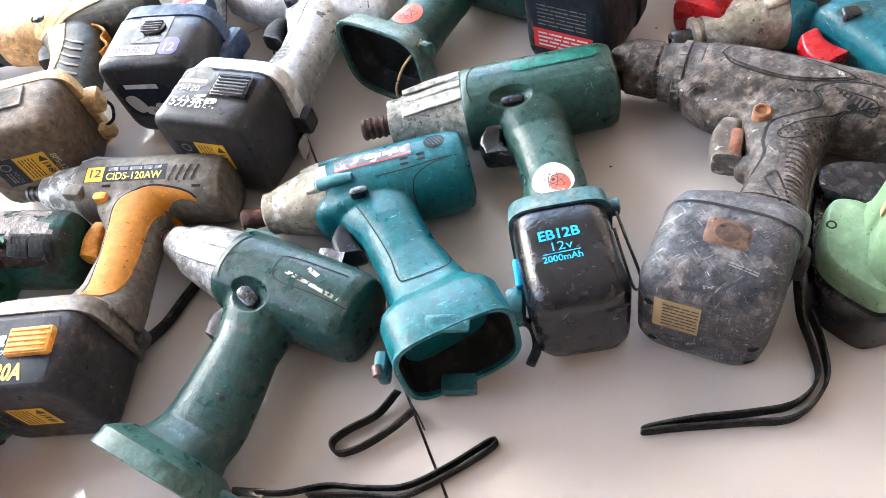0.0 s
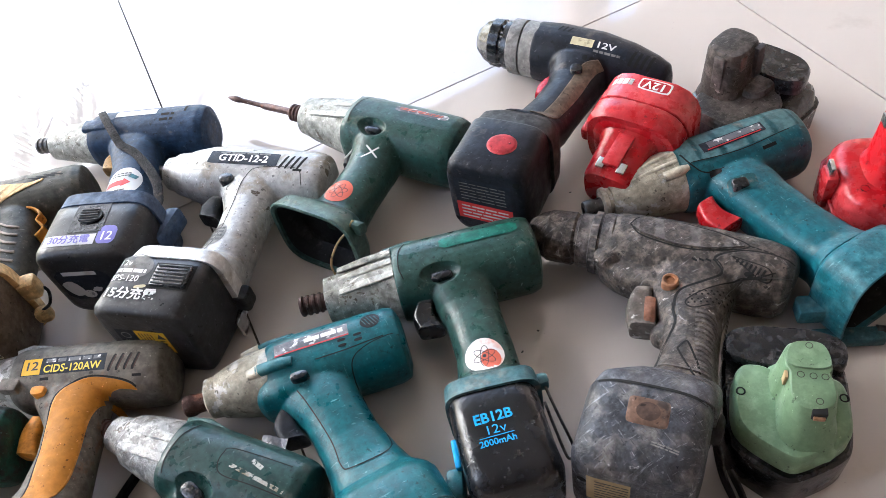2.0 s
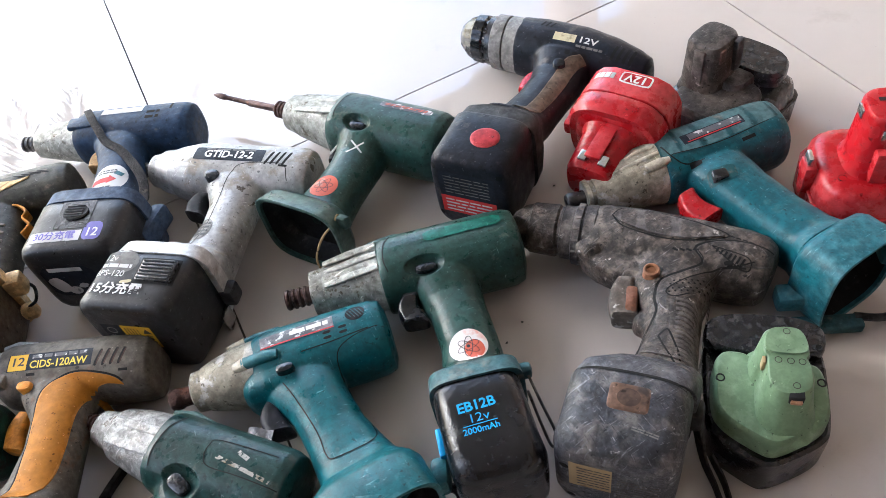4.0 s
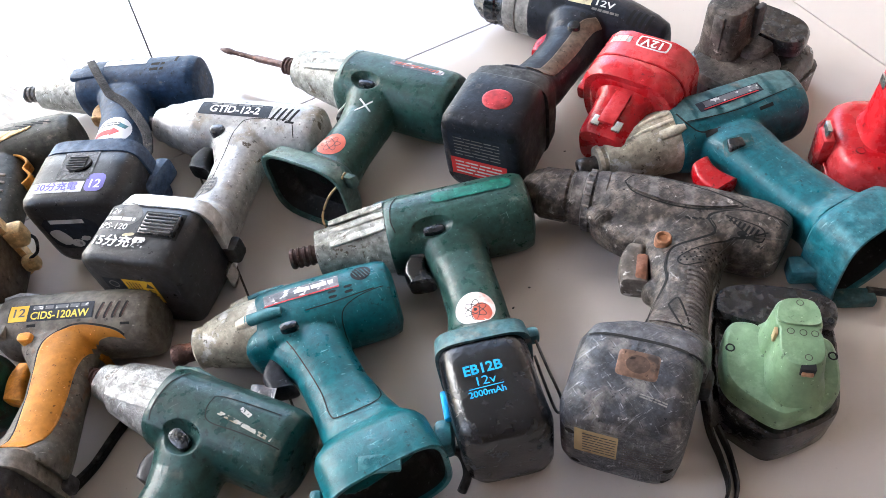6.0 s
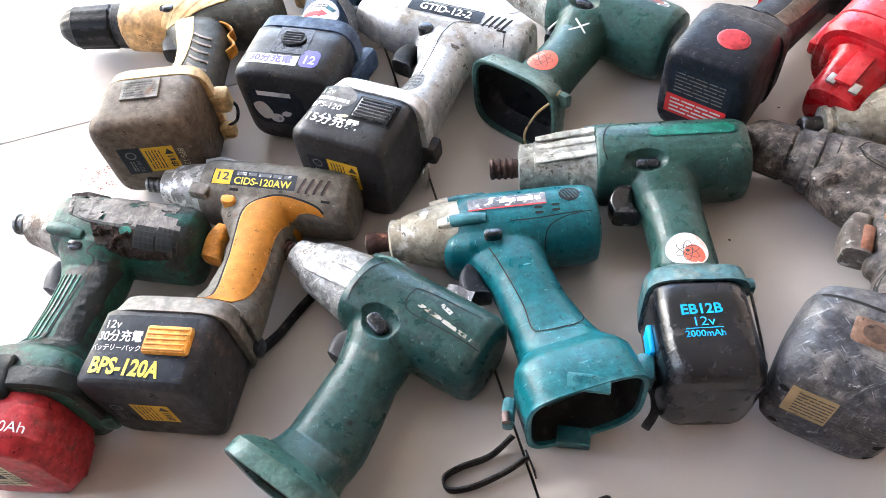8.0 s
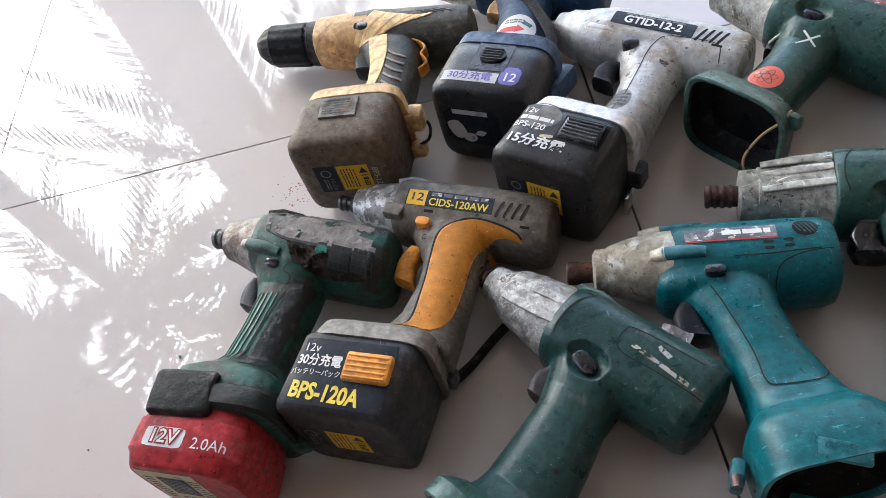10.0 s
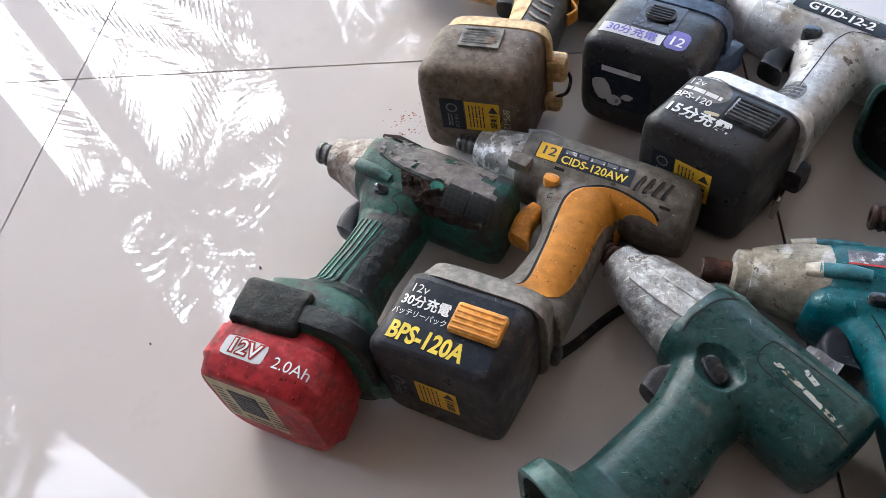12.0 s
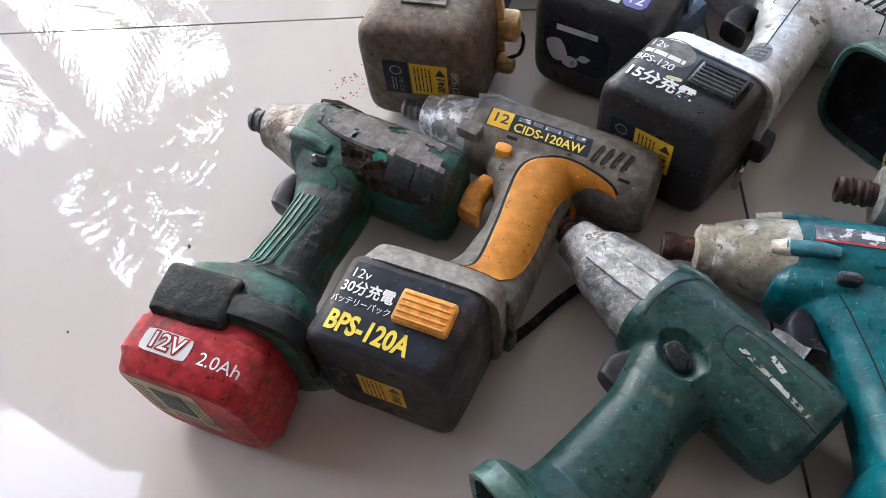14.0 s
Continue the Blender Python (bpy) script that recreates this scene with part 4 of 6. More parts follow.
for k in range(4):
    t.top("rust_in_slot", card(0.0010, 0.0150, (0.1400 + 0.0062 * k, -0.006), -14, 1, 4), RUST, off=0.0006)
t.top("vent_slot", card(0.007, 0.0022, (0.159, -0.020), 0, 3, 2), DARK)
t.top("vent_slot", card(0.007, 0.0026, (0.086, -0.017), 0, 3, 2), DARK)
pad = inlay([(0.1575, -0.0300), (0.152, -0.0260), (0.140, -0.0220), (0.124, -0.0195), (0.111, -0.0235), (0.1015, -0.036), (0.0985, -0.055), (0.100, -0.085), (0.100, -0.108), (0.094, -0.121)], [(0.1575, -0.0305), (0.1535, -0.0300), (0.149, -0.0295), (0.143, -0.0295), (0.135, -0.0325), (0.1300, -0.044), (0.127, -0.060), (0.1260, -0.085), (0.1235, -0.105), (0.114, -0.122)], 60, 16)
t.top("grip_pad", pad, ORANGE, "worn orange rubber grip pad", off=0.0014, depth=0.004)
t.top("seam", line_strip([(0.1575, -0.0285), (0.152, -0.0245), (0.140, -0.0205), (0.124, -0.0180), (0.110, -0.0222), (0.1000, -0.036), (0.0970, -0.055), (0.0985, -0.085), (0.0985, -0.108), (0.0925, -0.121)], 0.0016), DARK_GROOVE)
knob(t, "switch", 0.0845, -0.0300, 0.0610, 0.0055, 0.0050, 0.006, ORANGE_CLEAN)
trigger(t, 0.066, -0.058, 0.040, ORANGE_CLEAN, 0.0080, 0.028, 0.008, -10, "orange trigger")
t.top("embossed_mark", lettering("C", 0.006, (0.087, -0.043)), DARK_GROOVE)
t.top("battery_label", card(0.068, 0.044, (0.074, -0.166), 0, 10, 8), BLACK_LABEL, parent=bat, label="black battery label with white and yellow print")
t.top("lettering", lettering("BPS-120A", 0.0150, (0.070, -0.1805), -2, 0.76, 0.0005), YELLOW_PRINT, parent=bat, off=0.0008)
t.top("lettering", lettering("12v", 0.0080, (0.053, -0.151), 0), WHITE, parent=bat, off=0.0008)
t.top("lettering", lettering("30分充電", 0.0085, (0.0605, -0.1595), 0, 0.88, 0.0002), WHITE, parent=bat, off=0.0008)
t.top("lettering", lettering("バッテリーパック", 0.0048, (0.0600, -0.1675), 0, 0.88), WHITE, parent=bat, off=0.0008)
latch = t.add("latch", block((0.030, 0.019, 0.010), (0.093, -0.161, 0.0855), 0, 0.002), ORANGE_CLEAN, "orange ribbed latch", parent=bat)
for k in range(5):
    t.add("latch_rib", tube([(0.080, -0.1545 - 0.0035 * k, 0.0905, 0.0008, 0.0008, 2), (0.106, -0.1545 - 0.0035 * k, 0.0905, 0.0008, 0.0008, 2)], n=8), ORANGE, parent=latch)
t.end("warning_sticker", card(0.026, 0.026, (0.077, 0.045), 0, 4, 4), YELLOW_PAPER, -0.30, "small yellow warning sticker", bat)
t.end("dark_sticker", card(0.016, 0.026, (0.053, 0.046), 0, 3, 4), BLACK_LABEL, -0.30, "", bat)
warning_print(t, 0.077, 0.045, 0.053, bat)
t.add("strap_lug", block((0.010, 0.012, 0.016), (0.124, -0.131, 0.024), 0, 0.003), BROWN_BLACK)
t.add("wrist_strap", cord([(0.124, -0.132, 0.018), (0.132, -0.112, 0.010), (0.142, -0.092, 0.007), (0.156, -0.072, 0.006), (0.172, -0.058, 0.006), (0.176, -0.050, 0.006)], 0.0022, 10, 0.010), STRAP, "black wrist strap")
t.shape(-0.002, 0.0085, -0.095, 0.81)

# ---- impact driver, grimy green with red battery ----
t = Tool("impact_driver", "grime-caked green impact driver taped to a red battery", (-0.011, 0.783), -19.0)
grip = [(0.080, -0.014, 0.036, 0.032, 0.026, 2.6), (0.084, -0.036, 0.038, 0.027, 0.025, 2.5), (0.087, -0.060, 0.041, 0.0225, 0.024, 2.5), (0.085, -0.088, 0.043, 0.0215, 0.024, 2.5), (0.083, -0.114, 0.044, 0.024, 0.026, 2.5), (0.083, -0.132, 0.045, 0.030, 0.034, 3.0)]
t.mold("housing", driver_shells(0.162, 0.048, 0.0310, 0.034, grip, 0.88), GREEN_GRIME)
nose(t, [(0.015, 0, 0.012), (0.016, 0, 0.0165), (0.024, 0, 0.0185), (0.036, 0, 0.0230), (0.054, -0.001, 0.0275)], METAL_BROWN)
tip_socket(t, 0.0, 0.015, 0.0092, 0.034, STEEL, 2)
t.add("collar", tube([(0.083, -0.126, 0.045, 0.029, 0.033, 3), (0.084, -0.133, 0.045, 0.037, 0.038, 4), (0.085, -0.146, 0.045, 0.0405, 0.0405, 4), (0.086, -0.160, 0.045, 0.0415, 0.0410, 4), (0.086, -0.162, 0.045, 0.038, 0.038, 4)], d=(0, -1, 0), n=36), GREEN_GRIME, "grime-caked green collar", host=True)
bat = t.add("battery", tube([(0.077, -0.157, 0.043, 0.036, 0.037, 4), (0.077, -0.160, 0.043, 0.0385, 0.0395, 4), (0.077, -0.170, 0.043, 0.0395, 0.0405, 4.4), (0.077, -0.1705, 0.043, 0.0408, 0.0418, 4.4), (0.077, -0.190, 0.043, 0.0408, 0.0418, 5),
                             (0.077, -0.1925, 0.043, 0.0395, 0.0405, 4.6), (0.076, -0.1990, 0.042, 0.0372, 0.0390, 4.4), (0.076, -0.2008, 0.042, 0.0360, 0.0378, 4.4), (0.076, -0.2014, 0.042, 0.0340, 0.0360, 4.4)], d=(0, -1, 0), n=40), RED_DULL, "dull red battery", host=True)
t.ready()
tape = block((0.044, 0.030, 0.020), (0.068, -0.154, 0.0790), 3, 0.004, 3)
bmesh.ops.subdivide_edges(tape, edges=tape.edges[:], cuts=2, use_grid_fill=True)
for v in tape.verts:
    v.co += Vector((noise.noise(v.co * 90), noise.noise(v.co * 90 + Vector((7, 0, 0))), noise.noise(v.co * 110 + Vector((0, 7, 0))))) * 0.0020
t.add("tape", tape, TAPE, "lump of grimy black tape")
t.add("tape_band", tube([(0.086, -0.146, 0.045, 0.0408, 0.0408, 4), (0.086, -0.148, 0.045, 0.0424, 0.0422, 4), (0.086, -0.159, 0.045, 0.0430, 0.0424, 4), (0.086, -0.161, 0.045, 0.0410, 0.0406, 4)], d=(0, -1, 0), n=40), TAPE, "grimy black tape wound round the collar")
t.add("clip_lug", block((0.014, 0.024, 0.020), (0.126, -0.150, 0.026), 10, 0.005), GREEN_GRIME)
crust = inlay([(0.054, 0.024), (0.090, 0.026), (0.120, 0.024), (0.155, 0.015)], [(0.060, 0.000), (0.080, -0.006), (0.112, -0.008), (0.154, -0.010)], 170, 60)
drape(crust, t.bvh, off=0.0008)
for v in crust.verts:
    v.co.z += max(-0.15, noise.noise(v.co * 210)) * 0.0018 + 0.0006 * math.sin(v.co.x * 900) * max(0, noise.noise(v.co * 60))
ragged(crust, 70, 0.42)
t.add("grime_crust", crust, DRIED_GRIME, "thin dried brown grime")
t.top("grime_edge", line_strip([(0.062, -0.001), (0.082, -0.0075), (0.112, -0.0095), (0.146, -0.0105)], 0.0022), TAPE, off=0.0010, depth=0.001)
crust = inlay([(0.082, -0.009), (0.100, -0.011), (0.120, -0.010), (0.154, -0.012)], [(0.092, -0.0285), (0.110, -0.0300), (0.130, -0.0300), (0.151, -0.0280)], 190, 70)
drape(crust, t.bvh, off=0.0008)
for v in crust.verts:
    q = noise.noise(v.co * 150 + Vector((3, 1, 0))) + 0.6 * noise.noise(v.co * 380)
    v.co.z += max(-0.1, q) * (0.0003 if abs(v.co.x - 0.1370) < 0.020 and v.co.y > -0.025 else 0.0050)
ragged(crust, 120, 0.50)
t.add("grime_crust", crust, GRIME, "caked brown grime")
crust = inlay([(0.094, -0.040), (0.092, -0.070), (0.088, -0.100), (0.088, -0.124)], [(0.110, -0.040), (0.107, -0.070), (0.104, -0.100), (0.104, -0.124)], 50, 16)
drape(crust, t.bvh, off=0.0008)
for v in crust.verts:
    v.co.z += max(0, noise.noise(v.co * 170 + Vector((0, 5, 0)))) * 0.0016
t.add("grip_pad", crust, TAPE, "black rubber grip pad")
for x0 in (0.1205, 0.1385):
    t.top("vent_plate", card(0.0170, 0.0180, (x0 + 0.0080, -0.0165), -4, 8, 8), TAPE, "grimy square vent grille", off=0.0020)
    for k in range(4):
        for j in range(4):
            t.top("vent_hole", card(0.0029, 0.0032, (x0 + 0.0022 + 0.0039 * k, -0.0229 + 0.0043 * j - 0.00025 * k), -4, 2, 2), DARK, off=0.0027)
t.top("green_patch", disc(0.004, (0.113, -0.0135), 14, 2, 0.005), GREEN_BRIGHT, off=0.0024)
t.top("seam", line_strip([(0.120, -0.016), (0.104, -0.024), (0.092, -0.026), (0.086, -0.034), (0.093, -0.042), (0.086, -0.080), (0.080, -0.122)], 0.0016), TAPE, off=0.0006)
for k in range(5):
    t.top("grip_ridge", line_strip([(0.071 + 0.004 * k, -0.056), (0.068 + 0.004 * k, -0.085), (0.063 + 0.0042 * k, -0.116)], 0.0009), GREEN_BRIGHT, off=0.0010, depth=0.001)
t.add("side_rib", tube([(0.050, -0.016, 0.060, 0.005, 0.005, 3), (0.066, -0.018, 0.063, 0.005, 0.005, 3), (0.078, -0.020, 0.062, 0.004, 0.003, 3)], n=14), GREEN_GRIME)
t.add("side_rib_tip", tube([(0.044, -0.015, 0.057, 0.004, 0.004, 3), (0.052, -0.016, 0.061, 0.0045, 0.0045, 3)], n=14), METAL_BROWN)
t.add("top_rib", tube([(0.050, 0.024, 0.046, 0.004, 0.006, 3), (0.062, 0.026, 0.047, 0.005, 0.006, 3), (0.080, 0.026, 0.047, 0.003, 0.004, 3)], n=14), GRIME)
knob(t, "switch", 0.075, -0.030, 0.058, 0.006, 0.004, 0.006, BLACK)
trigger(t, 0.0455, -0.048, 0.037, BLUE_BLACK, 0.009, 0.025, 0.0095, -8)
t.top("voltage_plate", card(0.028, 0.0125, (0.0670, -0.1835), 0, 6, 4, 0.0015), PAPER, parent=bat, label="white bordered voltage plate")
t.top("lettering", lettering("12V", 0.0122, (0.0670, -0.1835), 0, 1.05, 0.0011), RED_DULL, parent=bat, off=0.0007)
t.top("lettering", lettering("12V", 0.0122, (0.0670, -0.1835), 0, 1.05, 0.0001), WHITE, parent=bat, off=0.0010)
t.top("lettering", lettering("2.0Ah", 0.0098, (0.0985, -0.1855), 0), WHITE, parent=bat, off=0.0006)
t.end("type_label", card(0.042, 0.052, (0.066, 0.047), 0, 8, 8), CREAM_PAPER, -0.30, "faded cream and black type label", bat)
t.end("type_label_field", card(0.020, 0.030, (0.068, 0.050), 0, 6, 6), BLACK_LABEL, -0.30, "", bat, 0.0007)
t.end("small_print", bars(8, 0.016, 0.026, (0.068, 0.050), 0, 0.35, 7), GREY_LIGHT, -0.30, "", bat, 0.0010)
t.end("small_print", bars(9, 0.007, 0.040, (0.083, 0.045), 0, 0.45, 8), INK, -0.30, "", bat, 0.0007)
t.end("small_print", bars(9, 0.007, 0.040, (0.0515, 0.045), 0, 0.45, 9), INK, -0.30, "", bat, 0.0007)
t.end("small_print", bars(2, 0.018, 0.008, (0.068, 0.027), 0, 0.5, 10), INK, -0.30, "", bat, 0.0007)
t.shape(0, 0.002, -0.13, 0.92)

# ---- impact driver, silver ----
t = Tool("impact_driver", "chipped silver impact driver with a black battery", (0.297, 0.943), -38.0)
grip = [(0.108, -0.012, 0.036, 0.033, 0.026, 2.6), (0.112, -0.034, 0.039, 0.0275, 0.025, 2.4), (0.117, -0.058, 0.042, 0.0215, 0.024, 2.2), (0.119, -0.084, 0.044, 0.0205, 0.024, 2.2), (0.118, -0.108, 0.045, 0.0225, 0.026, 2.4), (0.114, -0.126, 0.045, 0.028, 0.030, 3.0)]
t.mold("housing", driver_shells(0.182, 0.040, 0.0315, 0.035, grip, 0.80), SILVER)
nose(t, [(0.013, 0, 0.012), (0.0135, 0, 0.0175), (0.020, 0, 0.0190), (0.026, 0, 0.0228), (0.044, -0.001, 0.0262)], SILVER)
tip_socket(t, 0.0, 0.014, 0.0080, 0.035, STEEL, 2)
t.add("collar", tube([(0.106, -0.122, 0.045, 0.030, 0.032, 4), (0.102, -0.129, 0.045, 0.0395, 0.0405, 5), (0.101, -0.142, 0.045, 0.0415, 0.0425, 5), (0.101, -0.1425, 0.045, 0.039, 0.040, 5)], d=(0, -1, 0), n=36), SILVER, host=True)
bat = battery(t, 0.098, -0.141, -0.194, 0.0400, 0.004, 0.0865, BATTERY_BLACK, 7, -0.004, 1.0, "black box battery", round_end=0.006)
t.ready()
t.add("top_rib", tube([(0.060, 0.024, 0.046, 0.004, 0.005, 3), (0.070, 0.028, 0.047, 0.005, 0.006, 3), (0.090, 0.028, 0.047, 0.003, 0.004, 3)], n=14), SILVER)
t.add("side_rib", tube([(0.050, -0.012, 0.058, 0.004, 0.004, 3), (0.066, -0.014, 0.061, 0.005, 0.004, 3), (0.078, -0.014, 0.061, 0.004, 0.003, 3)], n=14), SILVER)
t.top("nameplate", card(0.070, 0.0180, (0.102, 0.0000), 0, 16, 8, 0.001), BLACK_LABEL, "black nameplate with white lettering")
t.top("lettering", lettering("GTID-12-2", 0.0138, (0.102, -0.0010), 0, 0.80, 0.0004), WHITE, off=0.0008)
t.top("small_print", bars(1, 0.050, 0.0035, (0.102, 0.0066), 0, 0.6, 3), GREY_LIGHT, off=0.0008)
slots(t, 0.1425, -0.002, 4, 0.0058, 0.0026, 0.019, -16)
t.top("vent_slot", card(0.0085, 0.0026, (0.158, -0.012), 0, 3, 2), DARK)
t.top("vent_slot", card(0.0085, 0.0024, (0.094, -0.007), 0, 3, 2), DARK)
t.top("seam", line_strip([(0.164, -0.026), (0.160, -0.012), (0.148, -0.009), (0.122, -0.011), (0.112, -0.018), (0.109, -0.035), (0.110, -0.065), (0.111, -0.095), (0.104, -0.120)], 0.0008), DARK_GROOVE)
knob(t, "switch", 0.092, -0.0265, t.height(0.092, -0.0265), 0.0070, 0.0062, 0.005, BLACK, 10, "", 2.2)
t.top("embossed_mark", lettering("C", 0.006, (0.096, -0.037)), DARK_GROOVE)
trigger(t, 0.070, -0.050, 0.040, BLACK_MATT, 0.010, 0.024, 0.010, -8)
stk = t.top("round_sticker", disc(0.012, (0.109, -0.093), 24, 3, 0.0095), GREY_LIGHT, "worn grey oval sticker with dark print")
t.top("small_print", bars(4, 0.014, 0.016, (0.109, -0.093), 0, 0.6, 3), INK, parent=stk, off=0.0007)
t.top("lettering", lettering("12v", 0.0080, (0.068, -0.149), 0), WHITE, parent=bat)
t.top("small_print", bars(1, 0.026, 0.005, (0.076, -0.156), 0, 0.7, 13), WHITE, parent=bat)
t.top("lettering", lettering("BPS-120", 0.0080, (0.073, -0.1635), 0, 0.95, 0.0001), WHITE, parent=bat)
t.top("lettering", lettering("15分充電", 0.0112, (0.0845, -0.1780), 0, 1.0, 0.0003), WHITE, parent=bat, off=0.0011)
t.top("scuffed_patch", disc(0.012, (0.076, -0.152), 18, 2, 0.017), GREY_LIGHT, parent=bat, off=0.0002)
# Flat near-black card stands in for the shaded gap round the latch.
t.top("latch_recess", card(0.034, 0.024, (0.112, -0.159), 0, 4, 4), DARK, parent=bat)
latch = t.add("latch", block((0.030, 0.020, 0.006), (0.112, -0.159, 0.0860), 0, 0.0015), BLACK, "black ribbed latch", parent=bat)
for k in range(6):
    t.add("latch_rib", tube([(0.099, -0.151 - 0.0032 * k, 0.0892, 0.0008, 0.0008, 2), (0.125, -0.151 - 0.0032 * k, 0.0892, 0.0008, 0.0008, 2)], n=8), BLACK_MATT, parent=latch)
t.top("label_scrap", card(0.010, 0.003, (0.0900, -0.1702), 12, 4, 2, 0.001), CREAM_PAPER, parent=bat)
t.end("warning_sticker", card(0.026, 0.028, (0.096, 0.048), 0, 4, 4), YELLOW_PAPER, -0.30, "small yellow warning sticker", bat)
t.end("dark_sticker", card(0.016, 0.028, (0.074, 0.048), 0, 3, 4), BLACK_LABEL, -0.30, "", bat)
warning_print(t, 0.096, 0.048, 0.074, bat)
t.add("strap_lug", block((0.014, 0.016, 0.020), (0.142, -0.136, 0.030), 0, 0.004), BLACK_MATT)
t.add("strap_buckle", block((0.004, 0.014, 0.020), (0.140, -0.150, 0.014), 10, 0.001), BRIGHT)
t.shape(0, -0.001, -0.03, 0.87)

# ---- impact driver, navy ----
t = Tool("impact_driver", "navy blue impact driver with a black strap and black battery", (0.192, 1.064), -29.1)
grip = [(0.116, -0.012, 0.036, 0.033, 0.026, 2.6), (0.122, -0.036, 0.039, 0.0265, 0.025, 2.4), (0.130, -0.062, 0.042, 0.0225, 0.024, 2.2), (0.137, -0.090, 0.044, 0.0235, 0.025, 2.2), (0.142, -0.112, 0.045, 0.026, 0.027, 2.4), (0.144, -0.128, 0.045, 0.030, 0.032, 3.0)]
t.mold("housing", driver_shells(0.194, 0.070, 0.0325, 0.035, grip, 0.90), NAVY)
nose(t, [(0.018, 0, 0.012), (0.019, 0, 0.0175), (0.030, 0, 0.020), (0.044, 0, 0.0235), (0.074, -0.001, 0.0285)], METAL_GREENISH)
tip_socket(t, 0.0, 0.018, 0.0100, 0.035, STEEL, 3)
t.add("collar", tube([(0.146, -0.126, 0.045, 0.032, 0.034, 4), (0.148, -0.132, 0.045, 0.0430, 0.0410, 5), (0.148, -0.146, 0.045, 0.0440, 0.0420, 5), (0.148, -0.1465, 0.045, 0.041, 0.039, 5)], d=(0, -1, 0), n=36), NAVY, host=True)
bat = battery(t, 0.147, -0.145, -0.200, 0.0430, 0.004, 0.0860, BATTERY_BLACK, 6, -0.002, 1.0, "black box battery", round_end=0.008)
t.ready()
t.add("top_rib", tube([(0.066, 0.025, 0.046, 0.004, 0.005, 3), (0.078, 0.029, 0.047, 0.005, 0.006, 3), (0.096, 0.029, 0.047, 0.003, 0.004, 3)], n=14), NAVY)
t.add("front_lug", block((0.034, 0.018, 0.008), (0.082, -0.006, 0.064), 0, 0.003), NAVY)
t.top("nameplate", card(0.044, 0.0115, (0.120, 0.009), 0, 10, 4), PAPER, "worn white nameplate")
for k in (0, 1):
    t.top("vent_slot", card(0.0085, 0.0045, (0.152, 0.001 - 0.009 * k), 0, 3, 3), DARK)
    t.top("vent_slot", card(0.0035, 0.0045, (0.160, 0.001 - 0.009 * k), 0, 2, 3), DARK)
t.top("vent_slot", card(0.0026, 0.0130, (0.172, 0.010), 0, 2, 4), DARK)
stk = t.top("round_sticker", disc(0.0185, (0.137, -0.097), 26, 4), PAPER, "round white sticker with a red arrow")
t.top("sticker_arrow", card(0.018, 0.006, (0.132, -0.097), 6, 5, 3), RED_PAPER, parent=stk, off=0.0007)
t.top("sticker_arrow_head", disc(0.0055, (0.141, -0.096), 3, 2), RED_PAPER, parent=stk, off=0.0008)
t.top("sticker_edge", card(0.009, 0.004, (0.146, -0.089), -20, 4, 3), TEAL, parent=stk, off=0.0006)
t.top("small_print", bars(2, 0.020, 0.006, (0.134, -0.107), 4, 0.6, 3), INK, parent=stk, off=0.0007)
t.top("small_print", bars(2, 0.018, 0.005, (0.134, -0.087), 4, 0.5, 4), INK, parent=stk, off=0.0007)
trigger(t, 0.087, -0.044, 0.036, YELLOW, 0.008, 0.024, 0.008, -6, "ochre trigger")
t.add("hand_strap", cord([(0.076, 0.022, 0.060), (0.090, -0.002, 0.070), (0.104, -0.026, 0.070), (0.117, -0.046, 0.067), (0.134, -0.058, 0.066), (0.150, -0.073, 0.065), (0.164, -0.088, 0.064), (0.172, -0.101, 0.062), (0.178, -0.122, 0.058)], 0.0042, 10, 0.004), STRAP, "black leather hand strap")
t.add("strap_buckle", block((0.006, 0.012, 0.004), (0.1785, -0.124, 0.058), 10, 0.001), BRIGHT)
t.top("battery_panel", card(0.030, 0.030, (0.146, -0.162), 0, 5, 5), BLACK, parent=bat)
latch = t.top("latch", disc(0.008, (0.146, -0.160), 24, 2, 0.011), BLACK_MATT, "round ribbed latch", bat, 0.002, 0.002)
for k in range(5):
    t.add("latch_rib", tube([(0.138, -0.1545 - 0.0028 * k, 0.0885, 0.0007, 0.0007, 2), (0.154, -0.1545 - 0.0028 * k, 0.0885, 0.0007, 0.0007, 2)], n=8), BLACK, parent=latch)
t.top("battery_label", card(0.046, 0.0110, (0.135, -0.1850), 0, 10, 3), PAPER, parent=bat, label="white sticker with purple print")
t.top("lettering", lettering("30分充電", 0.0092, (0.135, -0.1850), 0, 1.0, 0.0002), PURPLE_PRINT, parent=bat, off=0.0008)
t.top("battery_label_end", card(0.016, 0.0190, (0.167, -0.1810), 0, 4, 4, 0.003), PURPLE_PRINT, parent=bat)
t.top("lettering", lettering("12", 0.0125, (0.167, -0.1830), 0, 0.9, 0.0002), WHITE, parent=bat, off=0.0008)
t.end("type_label", card(0.048, 0.038, (0.136, 0.046), 0, 8, 6, 0.006), BLACK_LABEL, -0.30, "torn black and white type label", bat)
t.end("type_label_edge", card(0.030, 0.005, (0.136, 0.062), 0, 6, 1), PAPER, -0.30, "", bat, 0.0007)
for dx, dz, w, h in ((-0.014, 0.042, 0.014, 0.020), (-0.004, 0.034, 0.012, 0.010), (0.006, 0.040, 0.010, 0.006)):
    t.end("label_scrap", card(w, h, (0.136 + dx, dz), 20, 3, 3, 0.003), PAPER, -0.30, "", bat, 0.0007)
